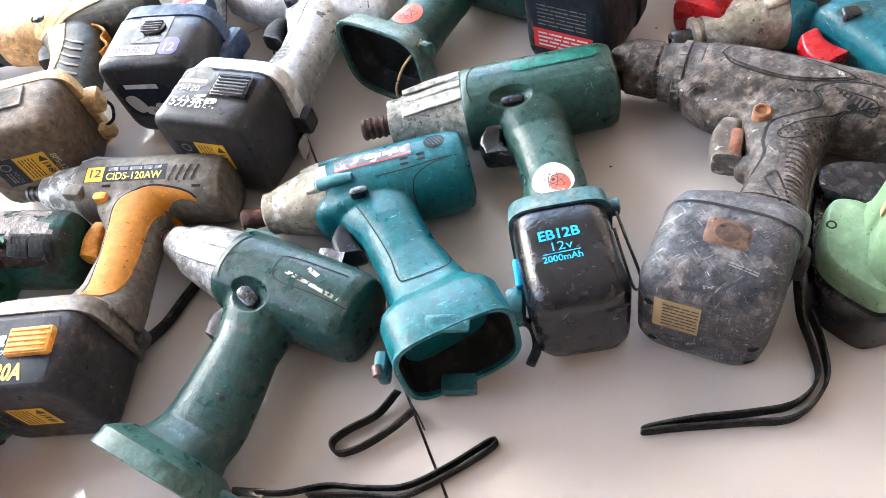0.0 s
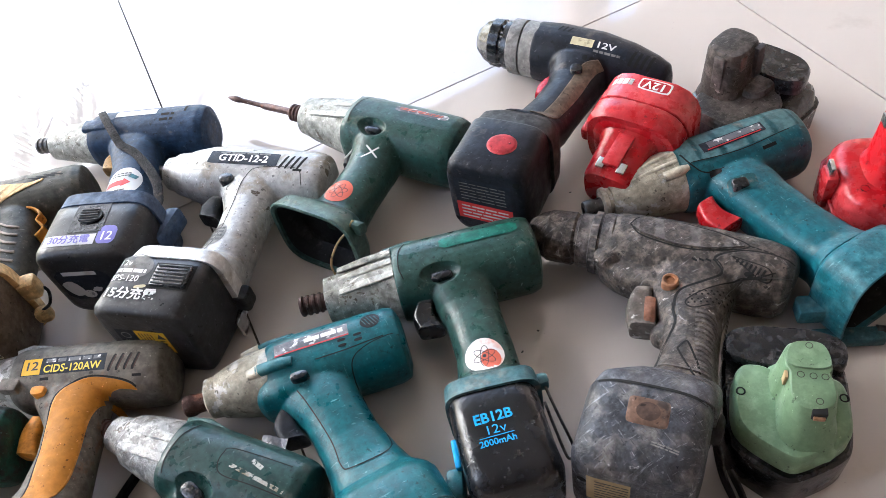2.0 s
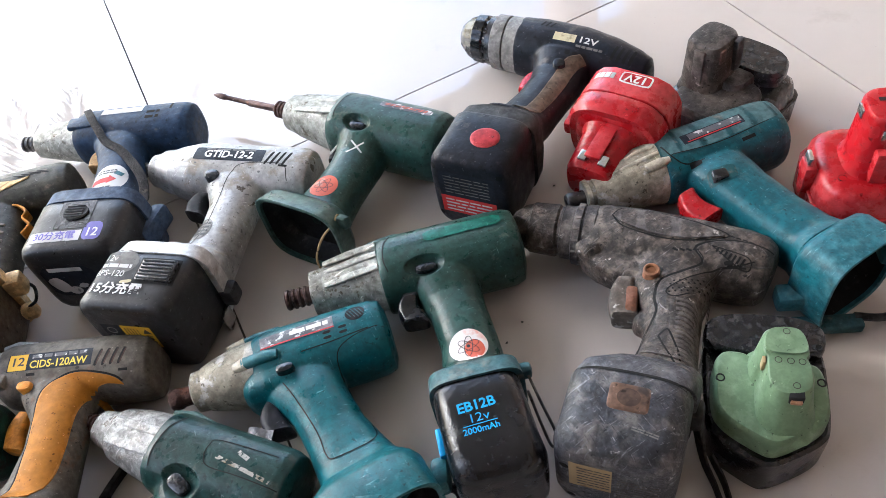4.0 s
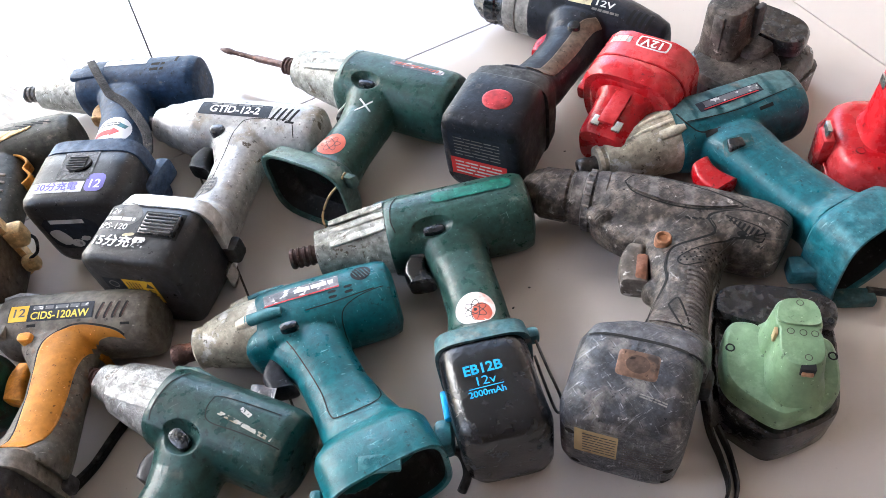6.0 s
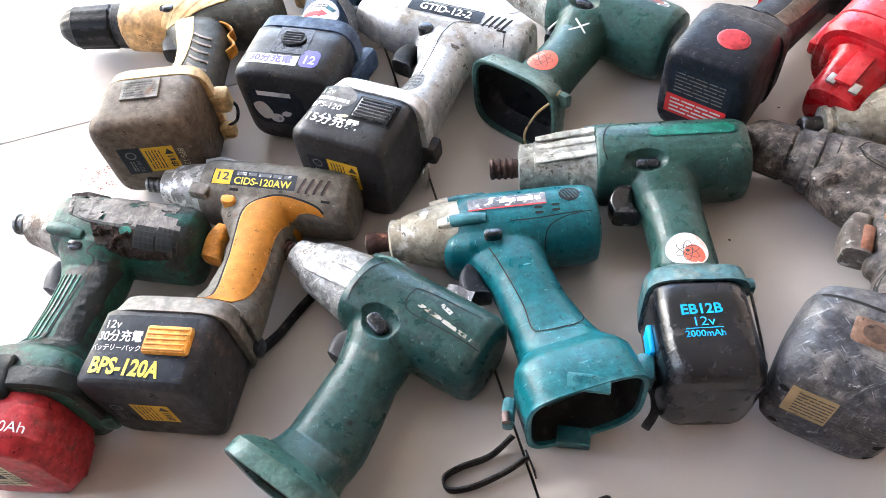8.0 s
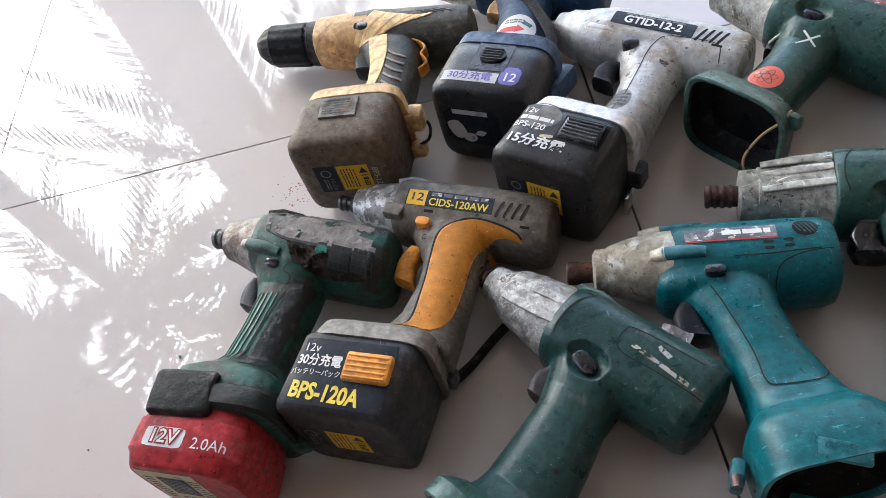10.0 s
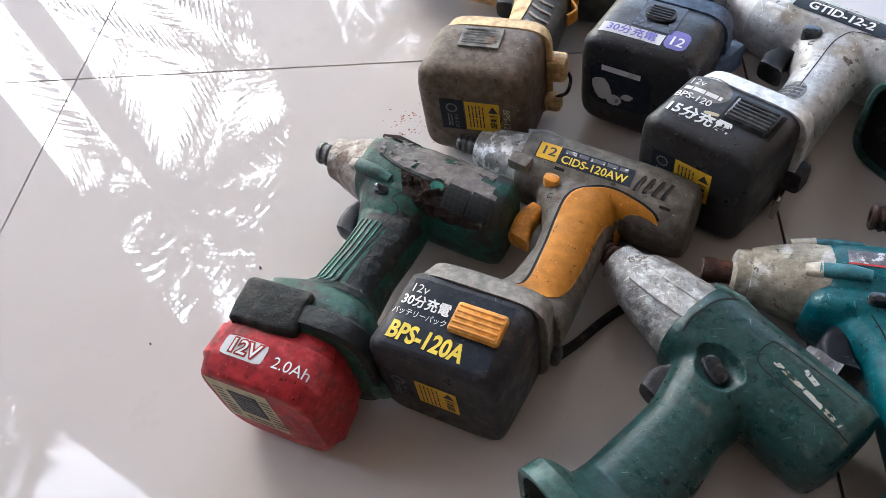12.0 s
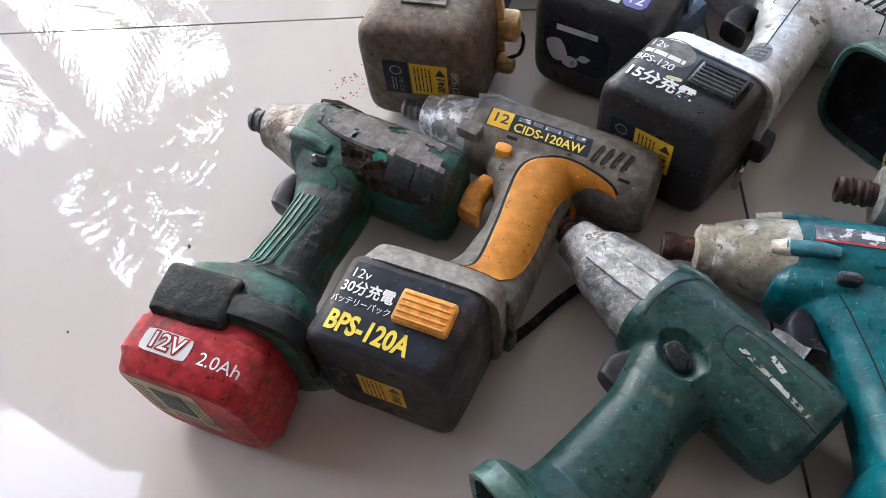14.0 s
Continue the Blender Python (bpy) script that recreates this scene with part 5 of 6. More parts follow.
t.add("collar_lug", block((0.014, 0.040, 0.024), (0.190, -0.142, 0.044), -14, 0.005), NAVY)


def chuck(t, x0, x1, r, mat, mat2, cz=0.035, flutes=14, name="chuck"):
    """A keyless drill chuck: fluted sleeve and tapered jaws end."""
    n = flutes * 4
    st = [(x0 + 0.004, 0.25), (x0, 0.30), (x0 + 0.002, 0.50), (x0 + 0.010, 0.80), (x0 + 0.016, 0.90), (x0 + 0.018, 0.96), (x1 - 0.014, 1.0), (x1 - 0.012, 0.93), (x1 - 0.010, 0.93), (x1 - 0.009, 1.0), (x1, 1.02)]
    bm = bmesh.new()
    loops = []
    for i, (x, k) in enumerate(st):
        row = []
        for j in range(n):
            a = 2 * math.pi * j / n
            f = 0.94 if (j % 4 in (0, 1) and 2 < i < 8 and i != 5) else 1.0
            row.append(bm.verts.new((x, r * k * f * math.cos(a), cz + r * k * f * math.sin(a))))
        loops.append(row)
    for l0, l1 in zip(loops, loops[1:]):
        for j in range(n):
            bm.faces.new((l0[j], l0[(j + 1) % n], l1[(j + 1) % n], l1[j]))
    bm.faces.new(loops[0])
    bm.faces.new(loops[-1])
    return t.add(name, bm, mat, sharp=30)
t.shape(0, 0.0, 0.0, 0.82)

# ---- drill, ochre and olive ----
t = Tool("cordless_drill", "ochre and dark olive cordless drill with a tan battery", (0.020, 1.019), -12.2, "drill")
grip = [(0.140, -0.014, 0.036, 0.036, 0.026, 2.6), (0.146, -0.038, 0.039, 0.029, 0.025, 2.4), (0.152, -0.064, 0.042, 0.0235, 0.024, 2.3), (0.152, -0.090, 0.044, 0.0225, 0.024, 2.3), (0.148, -0.112, 0.045, 0.025, 0.026, 2.5), (0.144, -0.128, 0.045, 0.030, 0.030, 3.0)]
t.mold("housing", driver_shells(0.222, 0.118, 0.0330, 0.036, grip, 0.98), OLIVE)
t.add("gear_case", tube([(0.066, 0, 0.036, 0.026, 0.026, 2.2), (0.070, 0, 0.036, 0.0290, 0.0290, 2.3), (0.100, -0.001, 0.036, 0.0315, 0.0315, 2.4), (0.130, -0.002, 0.036, 0.0335, 0.0333, 2.6), (0.140, -0.002, 0.036, 0.0330, 0.0325, 2.6)], n=32), YELLOW, host=True)
chuck(t, 0.0, 0.068, 0.0265, BLACK_MATT, STEEL, 0.036)
t.add("collar", tube([(0.138, -0.124, 0.045, 0.032, 0.032, 4), (0.137, -0.131, 0.045, 0.0405, 0.0405, 5), (0.137, -0.143, 0.045, 0.0425, 0.0425, 5), (0.137, -0.1435, 0.045, 0.040, 0.040, 5)], d=(0, -1, 0), n=36), YELLOW, "ochre collar", host=True)
bat = battery(t, 0.134, -0.142, -0.194, 0.0410, 0.004, 0.0870, TAN, 6.5, -0.004, 1.0, "dusty tan battery", round_end=0.008)
t.ready()
shield = inlay([(0.128, 0.012), (0.150, 0.004), (0.172, -0.002), (0.186, 0.000)], [(0.110, -0.030), (0.124, -0.034), (0.150, -0.018), (0.184, -0.003)], 40, 12)
t.top("side_panel", shield, YELLOW, "ochre side panel", off=0.0012, depth=0.003)
shield = inlay([(0.126, -0.030), (0.130, -0.060), (0.130, -0.090), (0.122, -0.122)], [(0.144, -0.026), (0.148, -0.060), (0.146, -0.090), (0.140, -0.124)], 40, 10)
t.top("grip_panel", shield, YELLOW, "ochre grip panel", off=0.0012, depth=0.003)
for k in range(6):
    t.top("grip_ridge", line_strip([(0.149, -0.058 - 0.010 * k), (0.157, -0.064 - 0.010 * k), (0.166, -0.066 - 0.010 * k)], 0.0022), TAN, off=0.0014, depth=0.002)
# Shade of the switch recess, painted as a flat near-black card.
t.top("switch_recess", card(0.016, 0.010, (0.118, -0.012), 0, 4, 3, 0.002), DARK)
knob(t, "switch", 0.119, -0.014, t.height(0.118, -0.012), 0.0055, 0.005, 0.003, BLACK)
trigger(t, 0.112, -0.048, 0.040, BLACK_MATT, 0.011, 0.026, 0.010, -4)
t.add("orange_cord", cord([(0.166, -0.030, 0.052), (0.174, -0.034, 0.050), (0.180, -0.044, 0.050), (0.177, -0.052, 0.048), (0.182, -0.062, 0.046), (0.176, -0.072, 0.046)], 0.0012, 10, 0.014), ORANGE_CLEAN, "scuffed orange rubber flap")
slots(t, 0.176, 0.004, 4, 0.0075, 0.0024, 0.014, 62)
t.top("nameplate", card(0.060, 0.012, (0.138, 0.012), 3, 12, 3), GREY_BROWN, "faded grey nameplate")
t.top("latch", card(0.030, 0.021, (0.131, -0.157), 0, 5, 5), GREY_BROWN, "ribbed tan latch", bat, 0.0016, 0.002)
for k in range(6):
    t.top("latch_rib", card(0.026, 0.0015, (0.131, -0.150 - 0.0028 * k), 0, 4, 1), BROWN_BLACK, parent=bat, off=0.0016)
t.top("lettering", lettering("BPS-12A", 0.0042, (0.133, -0.1705), 0), BROWN_BLACK, parent=bat)
t.end("warning_sticker", card(0.026, 0.028, (0.138, 0.046), 0, 4, 4), YELLOW_PAPER, -0.30, "small yellow warning sticker", bat)
t.end("dark_sticker", card(0.018, 0.030, (0.115, 0.046), 0, 3, 4), BLACK_LABEL, -0.30, "", bat)
t.end("lettering", lettering("BPS-12", 0.007, (0.156, 0.046), -90), CREAM_PAPER, -0.30, "", bat)
warning_print(t, 0.138, 0.046, 0.115, bat)
t.add("clip_lug", block((0.016, 0.016, 0.020), (0.182, -0.138, 0.050), 0, 0.004), YELLOW)
t.add("clip_loop", cord([(0.186, -0.134, 0.046), (0.192, -0.138, 0.040), (0.191, -0.147, 0.034), (0.183, -0.149, 0.030)], 0.0014, 8), BLACK_MATT)
t.add("clip_lug", block((0.014, 0.012, 0.014), (0.181, -0.148, 0.024), 0, 0.004), YELLOW)
t.shape(0, 0.0066, -0.085, 0.81)

# ---- impact driver, green with a screwdriver bit ----
t = Tool("impact_driver", "dark green impact driver with long screwdriver bit, no battery", (0.438, 0.943), -53.5)
grip = [(0.116, -0.012, 0.036, 0.031, 0.026, 2.5), (0.119, -0.034, 0.038, 0.025, 0.025, 2.4), (0.122, -0.058, 0.039, 0.0225, 0.0235, 2.3), (0.123, -0.082, 0.040, 0.0225, 0.0235, 2.3), (0.123, -0.104, 0.040, 0.0245, 0.025, 2.5), (0.123, -0.114, 0.040, 0.027, 0.028, 3.0)]
t.mold("housing", driver_shells(0.194, 0.078, 0.0325, 0.035, grip, 0.93), GREEN, cuts=[bowl(0.111, -0.0205, 0.066, 0.0150, 0.0098, 0.0092)])
nose(t, [(0.018, 0, 0.013), (0.019, 0, 0.0185), (0.028, 0, 0.020), (0.036, 0, 0.0225), (0.054, 0, 0.0255), (0.082, -0.001, 0.0295)], METAL_GREENISH)
tip_socket(t, 0.0, 0.018, 0.0092, 0.034, RUST, 4)
t.add("screwdriver_bit", tube([(-0.0835, 0, 0.033, 0.0006, 0.0006, 2), (-0.079, 0, 0.033, 0.0024, 0.0024, 3), (-0.074, 0, 0.033, 0.0034, 0.0034, 2), (-0.068, 0, 0.033, 0.0034, 0.0034, 2), (-0.066, 0, 0.033, 0.0026, 0.0026, 2), (-0.040, 0, 0.033, 0.0026, 0.0026, 2), (-0.036, 0, 0.033, 0.0034, 0.0034, 3), (0.004, 0, 0.034, 0.0034, 0.0034, 3)], d=(1, 0, 0), n=12), RUST, "rusty long screwdriver bit")
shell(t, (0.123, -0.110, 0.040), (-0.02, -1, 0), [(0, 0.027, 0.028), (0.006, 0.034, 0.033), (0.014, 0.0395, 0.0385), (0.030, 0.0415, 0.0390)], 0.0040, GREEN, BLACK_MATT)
t.ready()
for y in (0.004, -0.012):
    t.add("nose_rib", tube([(0.036, y, 0.0538, 0.0026, 0.0012, 3), (0.058, y, 0.0590, 0.0036, 0.0014, 3), (0.080, y, 0.0628, 0.0030, 0.0012, 3)], n=14), METAL_GREENISH)
t.add("top_rib", tube([(0.072, 0.025, 0.046, 0.005, 0.006, 3), (0.095, 0.027, 0.047, 0.005, 0.006, 3), (0.112, 0.026, 0.047, 0.003, 0.004, 3)], n=14), GREEN_WORN)
t.top("nameplate", card(0.054, 0.0085, (0.150, 0.009), 0, 12, 4, 0.002), NAMEPLATE, "torn grey and orange nameplate remains")
t.top("nameplate_scrap", bars(2, 0.044, 0.004, (0.150, 0.009), 0, 0.45, 5), ORANGE_PAPER, off=0.0008)
t.top("seam", line_strip([(0.092, 0.020), (0.086, 0.008), (0.084, -0.008), (0.086, -0.020)], 0.0009), DARK_GROOVE)
knob(t, "switch", 0.112, -0.0205, t.height(0.111, -0.0205), 0.0080, 0.0042, 0.005, BLACK)
trigger(t, 0.090, -0.042, 0.036, BLACK_MATT, 0.010, 0.020, 0.010, -6)
# Thin white rod stands in for a highlight on the black trigger.
t.add("trigger_glint", tube([(0.096, -0.036, 0.047, 0.001, 0.001, 2), (0.093, -0.048, 0.047, 0.001, 0.001, 2)], n=8), WHITE)
t.top("chalk_mark", line_strip([(0.116, -0.052), (0.128, -0.038)], 0.0016), WHITE)
t.top("chalk_mark", line_strip([(0.115, -0.039), (0.130, -0.048)], 0.0016), WHITE)
stk = t.top("round_sticker", disc(0.0125, (0.1195, -0.094), 26, 4), ORANGE_PAPER, "round orange sticker with an atom drawing")
for a in (20, 80, 140):
    c, s = math.cos(radians(a)), math.sin(radians(a))
    t.top("atom_orbit", line_strip([(0.1195 + 0.0085 * math.cos(q) * c - 0.003 * math.sin(q) * s, -0.094 + 0.0085 * math.cos(q) * s + 0.003 * math.sin(q) * c) for q in [k / 12 * 6.283 for k in range(13)]], 0.0005, 3), INK, parent=stk, off=0.0008)
t.add("wire_clip", cord([(0.160, -0.128, 0.070), (0.158, -0.136, 0.064), (0.148, -0.144, 0.050), (0.142, -0.152, 0.030), (0.150, -0.154, 0.016), (0.160, -0.144, 0.020)], 0.0010, 8), TAN_PAPER, "bent brass-coloured wire clip")
t.add("clip_lug", block((0.012, 0.010, 0.014), (0.162, -0.128, 0.062), 0, 0.003), GREEN)
t.shape(0, 0.0, 0.0, 0.94)

# ---- drill, black with red trigger ----
t = Tool("cordless_drill", "black cordless drill with red trigger and black battery", (0.640, 0.926), -50.8, "drill")
grip = [(0.116, -0.014, 0.036, 0.034, 0.026, 2.6), (0.118, -0.036, 0.039, 0.027, 0.025, 2.4), (0.118, -0.062, 0.041, 0.0235, 0.024, 2.3), (0.114, -0.090, 0.043, 0.0230, 0.024, 2.3), (0.108, -0.118, 0.045, 0.0250, 0.026, 2.5), (0.104, -0.134, 0.045, 0.030, 0.030, 3.0)]
t.mold("housing", [tube([(0.066, 0, 0.035, 0.0300, 0.0300, 2.2), (0.090, 0, 0.035, 0.0312, 0.0310, 2.4), (0.130, -0.001, 0.035, 0.0305, 0.0305, 2.4), (0.160, -0.004, 0.034, 0.0265, 0.0285, 2.4), (0.184, -0.008, 0.033, 0.0205, 0.0255, 2.4), (0.196, -0.010, 0.032, 0.0165, 0.0220, 2.4), (0.200, -0.011, 0.032, 0.0100, 0.0150, 2.4)], n=32), tube(grip, n=28)], BLUE_BLACK)
t.add("torque_ring", tube([(0.038, 0, 0.035, 0.026, 0.026, 2), (0.040, 0, 0.035, 0.0295, 0.0295, 2), (0.052, 0, 0.035, 0.0300, 0.0300, 2), (0.053, 0, 0.035, 0.0285, 0.0285, 2), (0.055, 0, 0.035, 0.0300, 0.0300, 2), (0.071, 0, 0.035, 0.0300, 0.0300, 2)], d=(1, 0, 0), n=32), GREY_LIGHT, "scuffed grey torque ring")
chuck(t, 0.0, 0.042, 0.0265, BLACK, STEEL, 0.035)
t.add("collar", tube([(0.104, -0.136, 0.045, 0.032, 0.032, 4), (0.103, -0.146, 0.045, 0.0355, 0.0385, 5), (0.102, -0.160, 0.045, 0.0365, 0.0400, 5)], d=(0, -1, 0), n=36), BLACK_MATT, host=True)
bat = battery(t, 0.101, -0.159, -0.217, 0.0350, 0.004, 0.0880, BLUE_BLACK, 5.5, -0.001, 1.02, "black battery", round_end=0.008)
t.ready()
pad = inlay([(0.136, -0.026), (0.124, -0.040), (0.120, -0.070), (0.116, -0.100), (0.108, -0.130)], [(0.143, -0.030), (0.137, -0.046), (0.134, -0.072), (0.129, -0.100), (0.122, -0.128)], 40, 10)
t.top("grip_pad", pad, TAN, "worn brown rubber grip pad", off=0.0012, depth=0.005)
t.top("nameplate", card(0.056, 0.014, (0.132, -0.012), 0, 12, 4), BLACK_LABEL)
t.top("nameplate_patch", card(0.022, 0.010, (0.116, -0.010), 0, 5, 3), CREAM_PAPER, off=0.0007)
t.top("lettering", lettering("12V", 0.011, (0.139, -0.010), 0, 1.1, 0.0002), WHITE, off=0.0008)
t.top("small_print", bars(1, 0.026, 0.003, (0.142, -0.0175), 0, 0.8, 4), GREY_LIGHT, off=0.0008)
for k in range(4):
    t.top("vent_slot", card(0.0028, 0.017, (0.166 + 0.0058 * k, -0.014), -12, 2, 5), DARK)
for k in range(3):
    t.top("vent_slot", card(0.0018, 0.009, (0.090 + 0.005 * k, 0.005), -20, 2, 4), DARK)
for dx in (0, 0.007):
    t.top("vent_slot", card(0.0048, 0.006, (0.124 + dx, -0.029), 0, 3, 3, 0.001), DARK)
knob(t, "switch", 0.121, -0.047, t.height(0.121, -0.047), 0.0060, 0.0058, 0.005, BLACK, 20, "", 2.2)
trigger(t, 0.086, -0.056, 0.040, RED, 0.009, 0.028, 0.009, -10, "red trigger")
knob(t, "release_button", 0.106, -0.1875, 0.0855, 0.0125, 0.0115, 0.004, RED_DULL, 0, "round dull red button", 2.0)
lab = t.end("type_label", card(0.050, 0.048, (0.098, 0.048), 0, 8, 8), BLACK_LABEL, -0.30, "black and red type label with small print", bat)
t.end("type_label_field", card(0.050, 0.020, (0.098, 0.034), 0, 8, 4), RED_PAPER, -0.30, "", bat, 0.0007)
t.end("small_print", bars(4, 0.042, 0.016, (0.098, 0.034), 0, 0.4, 3), PAPER, -0.30, "", bat, 0.0010)
t.end("small_print", bars(6, 0.040, 0.022, (0.098, 0.058), 0, 0.3, 4), GREY_LIGHT, -0.30, "", bat, 0.0008)
for x, z in ((0.070, 0.020), (0.128, 0.020), (0.070, 0.076), (0.128, 0.076)):
    t.end("screw_hole", disc(0.0028, (x, z), 12, 1), DARK, -0.30, "", bat, 0.0006)
t.shape(0, 0.006, -0.07, 0.92)

# ---- impact driver, dusty teal with red trigger ----
t = Tool("impact_driver", "dusty teal impact driver with red trigger and empty battery socket", (0.602, 0.674), -12.9)
grip = [(0.122, -0.012, 0.038, 0.032, 0.025, 2.6), (0.124, -0.038, 0.038, 0.026, 0.024, 2.6), (0.131, -0.064, 0.038, 0.0225, 0.0225, 2.9), (0.141, -0.090, 0.038, 0.0225, 0.0225, 2.9), (0.150, -0.112, 0.039, 0.0235, 0.024, 2.9), (0.153, -0.124, 0.040, 0.027, 0.027, 3.0)]
t.mold("housing", driver_shells(0.194, 0.082, 0.0325, 0.036, grip, 0.95), TEAL_DUSTY)
nose(t, [(0.016, 0, 0.0125), (0.0165, 0, 0.0150), (0.020, 0, 0.0156), (0.0205, 0, 0.0140), (0.0235, 0, 0.0140), (0.024, 0, 0.0165), (0.034, 0, 0.0205), (0.046, 0, 0.0252), (0.062, 0, 0.0290), (0.082, -0.001, 0.0312)], METAL_CREAM, cz=0.035)
tip_socket(t, 0.0, 0.018, 0.0088, 0.034, STEEL, 1)
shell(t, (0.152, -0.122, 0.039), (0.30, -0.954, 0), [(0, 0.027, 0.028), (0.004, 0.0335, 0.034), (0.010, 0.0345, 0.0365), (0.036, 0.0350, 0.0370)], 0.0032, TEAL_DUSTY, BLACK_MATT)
t.ready()
pan = inlay([(0.084, 0.026), (0.110, 0.029), (0.150, 0.028), (0.184, 0.018)], [(0.080, -0.012), (0.110, -0.016), (0.150, -0.014), (0.186, -0.010)], 40, 12)
t.top("top_panel", pan, TEAL_DARK, "grimy dark upper panel", off=0.0007)
t.top("nameplate", card(0.056, 0.0120, (0.130, -0.001), 3, 12, 4), BLACK_LABEL, off=0.0011)
t.top("logo_shape", card(0.048, 0.0074, (0.132, 0.0000), 3, 12, 3), NAMEPLATE, "worn white maker's plate", off=0.0015)
t.top("nameplate_line", card(0.048, 0.0011, (0.130, -0.0055), 3, 10, 1), RED_PAPER, off=0.0016)
t.top("seam", line_strip([(0.082, -0.013), (0.130, -0.017), (0.176, -0.012)], 0.0009), DARK_GROOVE, off=0.0009)
t.top("seam", line_strip([(0.084, 0.000), (0.088, -0.016), (0.096, -0.026), (0.112, -0.028)], 0.0012), DARK_GROOVE, off=0.0009)
t.top("vent_slot", card(0.012, 0.0030, (0.154, -0.022), 4, 4, 2), DARK, off=0.0009)
t.add("top_screw", tube([(0.072, 0.022, 0.052, 0.0055, 0.006, 2.5), (0.086, 0.026, 0.053, 0.0060, 0.0065, 2.5), (0.096, 0.027, 0.053, 0.004, 0.005, 2.5)], n=14), TEAL_DARK)
t.add("side_screw", tube([(0.066, -0.014, 0.060, 0.0048, 0.0045, 2), (0.078, -0.016, 0.064, 0.0052, 0.005, 2), (0.086, -0.016, 0.065, 0.003, 0.003, 2)], n=14), METAL_CREAM)
# Darker teal card: the shade in the switch recess put into colour.
t.top("switch_recess", card(0.022, 0.013, (0.116, -0.051), -8, 6, 4, 0.002), TEAL_DARK, off=0.0008)
knob(t, "switch", 0.114, -0.051, t.height(0.114, -0.051), 0.0062, 0.0048, 0.0025, BLACK, -8, "", 5.0)
t.top("side_mark", card(0.010, 0.0055, (0.104, -0.029), -4, 3, 2, 0.001), BLACK_MATT, off=0.0009)
for y in (0.006, -0.004):
    t.add("nose_groove", tube([(0.040, y * 0.7, 0.0560, 0.0020, 0.0016, 2), (0.062, y, 0.0625, 0.0026, 0.0020, 2), (0.080, y, 0.0655, 0.0020, 0.0016, 2)], n=10), METAL_CREAM)
trigger(t, 0.081, -0.062, 0.038, RED, 0.011, 0.028, 0.009, 14, "red trigger")
t.add("latch_tab", block((0.022, 0.016, 0.016), (0.121, -0.143, 0.024), -16, 0.003), TEAL_DUSTY)
t.add("latch_tab", block((0.050, 0.012, 0.010), (0.140, -0.164, 0.008), -16, 0.002), TEAL_DARK)
t.add("clip", cord([(0.160, -0.166, 0.012), (0.176, -0.172, 0.010), (0.188, -0.172, 0.010), (0.190, -0.164, 0.014)], 0.0030, 8), BLACK_MATT)
t.add("hinge_lug", block((0.012, 0.018, 0.018), (0.193, -0.140, 0.044), -16, 0.004), TEAL_DUSTY)
t.shape(0.002, 0.000, 0.055, 0.86, grip=0.06)

# ---- drill, plaster-smeared ----
t = Tool("cordless_drill", "plaster-smeared dark grey cordless drill with a battered battery", (0.557, 0.677), -45.4, "drill")
grip = [(0.128, -0.022, 0.032, 0.036, 0.022, 2.6), (0.130, -0.046, 0.034, 0.030, 0.021, 2.4), (0.133, -0.070, 0.037, 0.0215, 0.0205, 2.3), (0.1355, -0.092, 0.039, 0.0190, 0.0205, 2.3), (0.135, -0.112, 0.042, 0.0205, 0.0225, 2.5), (0.134, -0.128, 0.045, 0.0230, 0.027, 3.0), (0.133, -0.142, 0.047, 0.0250, 0.032, 3.0)]
barrel = tube([(0.064, -0.0015, 0.030, 0.0240, 0.0240, 2.4), (0.070, -0.002, 0.030, 0.0258, 0.0258, 2.5), (0.100, -0.0045, 0.0305, 0.0272, 0.0270, 2.7), (0.140, -0.0075, 0.0305, 0.0272, 0.0270, 2.8), (0.178, -0.0105, 0.0305, 0.0265, 0.0262, 2.8), (0.191, -0.0118, 0.0305, 0.0240, 0.0240, 2.8), (0.197, -0.0125, 0.0305, 0.0190, 0.0195, 2.8), (0.199, -0.0130, 0.0305, 0.0110, 0.0120, 2.8)], n=36)
keel = tube([(0.064, -0.022, 0.030, 0.010, 0.013, 3), (0.076, -0.029, 0.031, 0.011, 0.015, 3), (0.100, -0.036, 0.032, 0.012, 0.017, 3), (0.112, -0.040, 0.033, 0.010, 0.016, 3)], n=22)
knuckle = bowl(0.065, -0.024, 0.042, 0.011, 0.0095, 0.0085)
spur = bowl(0.114, -0.081, 0.038, 0.007, 0.009, 0.010)
t.mold("housing", [barrel, tube(grip, n=30), keel, knuckle, spur], DUSTY, rounds=4, cuts=[bowl(0.121, -0.040, 0.0645, 0.012, 0.010, 0.0075)])
chuck(t, -0.003, 0.049, 0.0215, DUSTY, STEEL, 0.030, 12)
t.add("torque_ring", tube([(0.049, -0.001, 0.030, 0.0222, 0.0222, 2), (0.050, -0.001, 0.030, 0.0240, 0.0240, 2), (0.0555, -0.001, 0.030, 0.0248, 0.0248, 2), (0.056, -0.001, 0.030, 0.0238, 0.0238, 2), (0.0575, -0.001, 0.030, 0.0238, 0.0238, 2), (0.058, -0.001, 0.030, 0.0252, 0.0252, 2), (0.066, -0.0015, 0.030, 0.0258, 0.0258, 2), (0.067, -0.0015, 0.030, 0.0240, 0.0240, 2)], d=(1, 0, 0), n=36), DUSTY)
for k in range(8):
    a = radians(8 + 22 * k)
    t.add("ring_notch", block((0.005, 0.0025, 0.0012), (0.053, -0.001 + 0.0246 * math.cos(a), 0.030 + 0.0246 * math.sin(a)), 0, 0.0004), DUSTY_GREY)
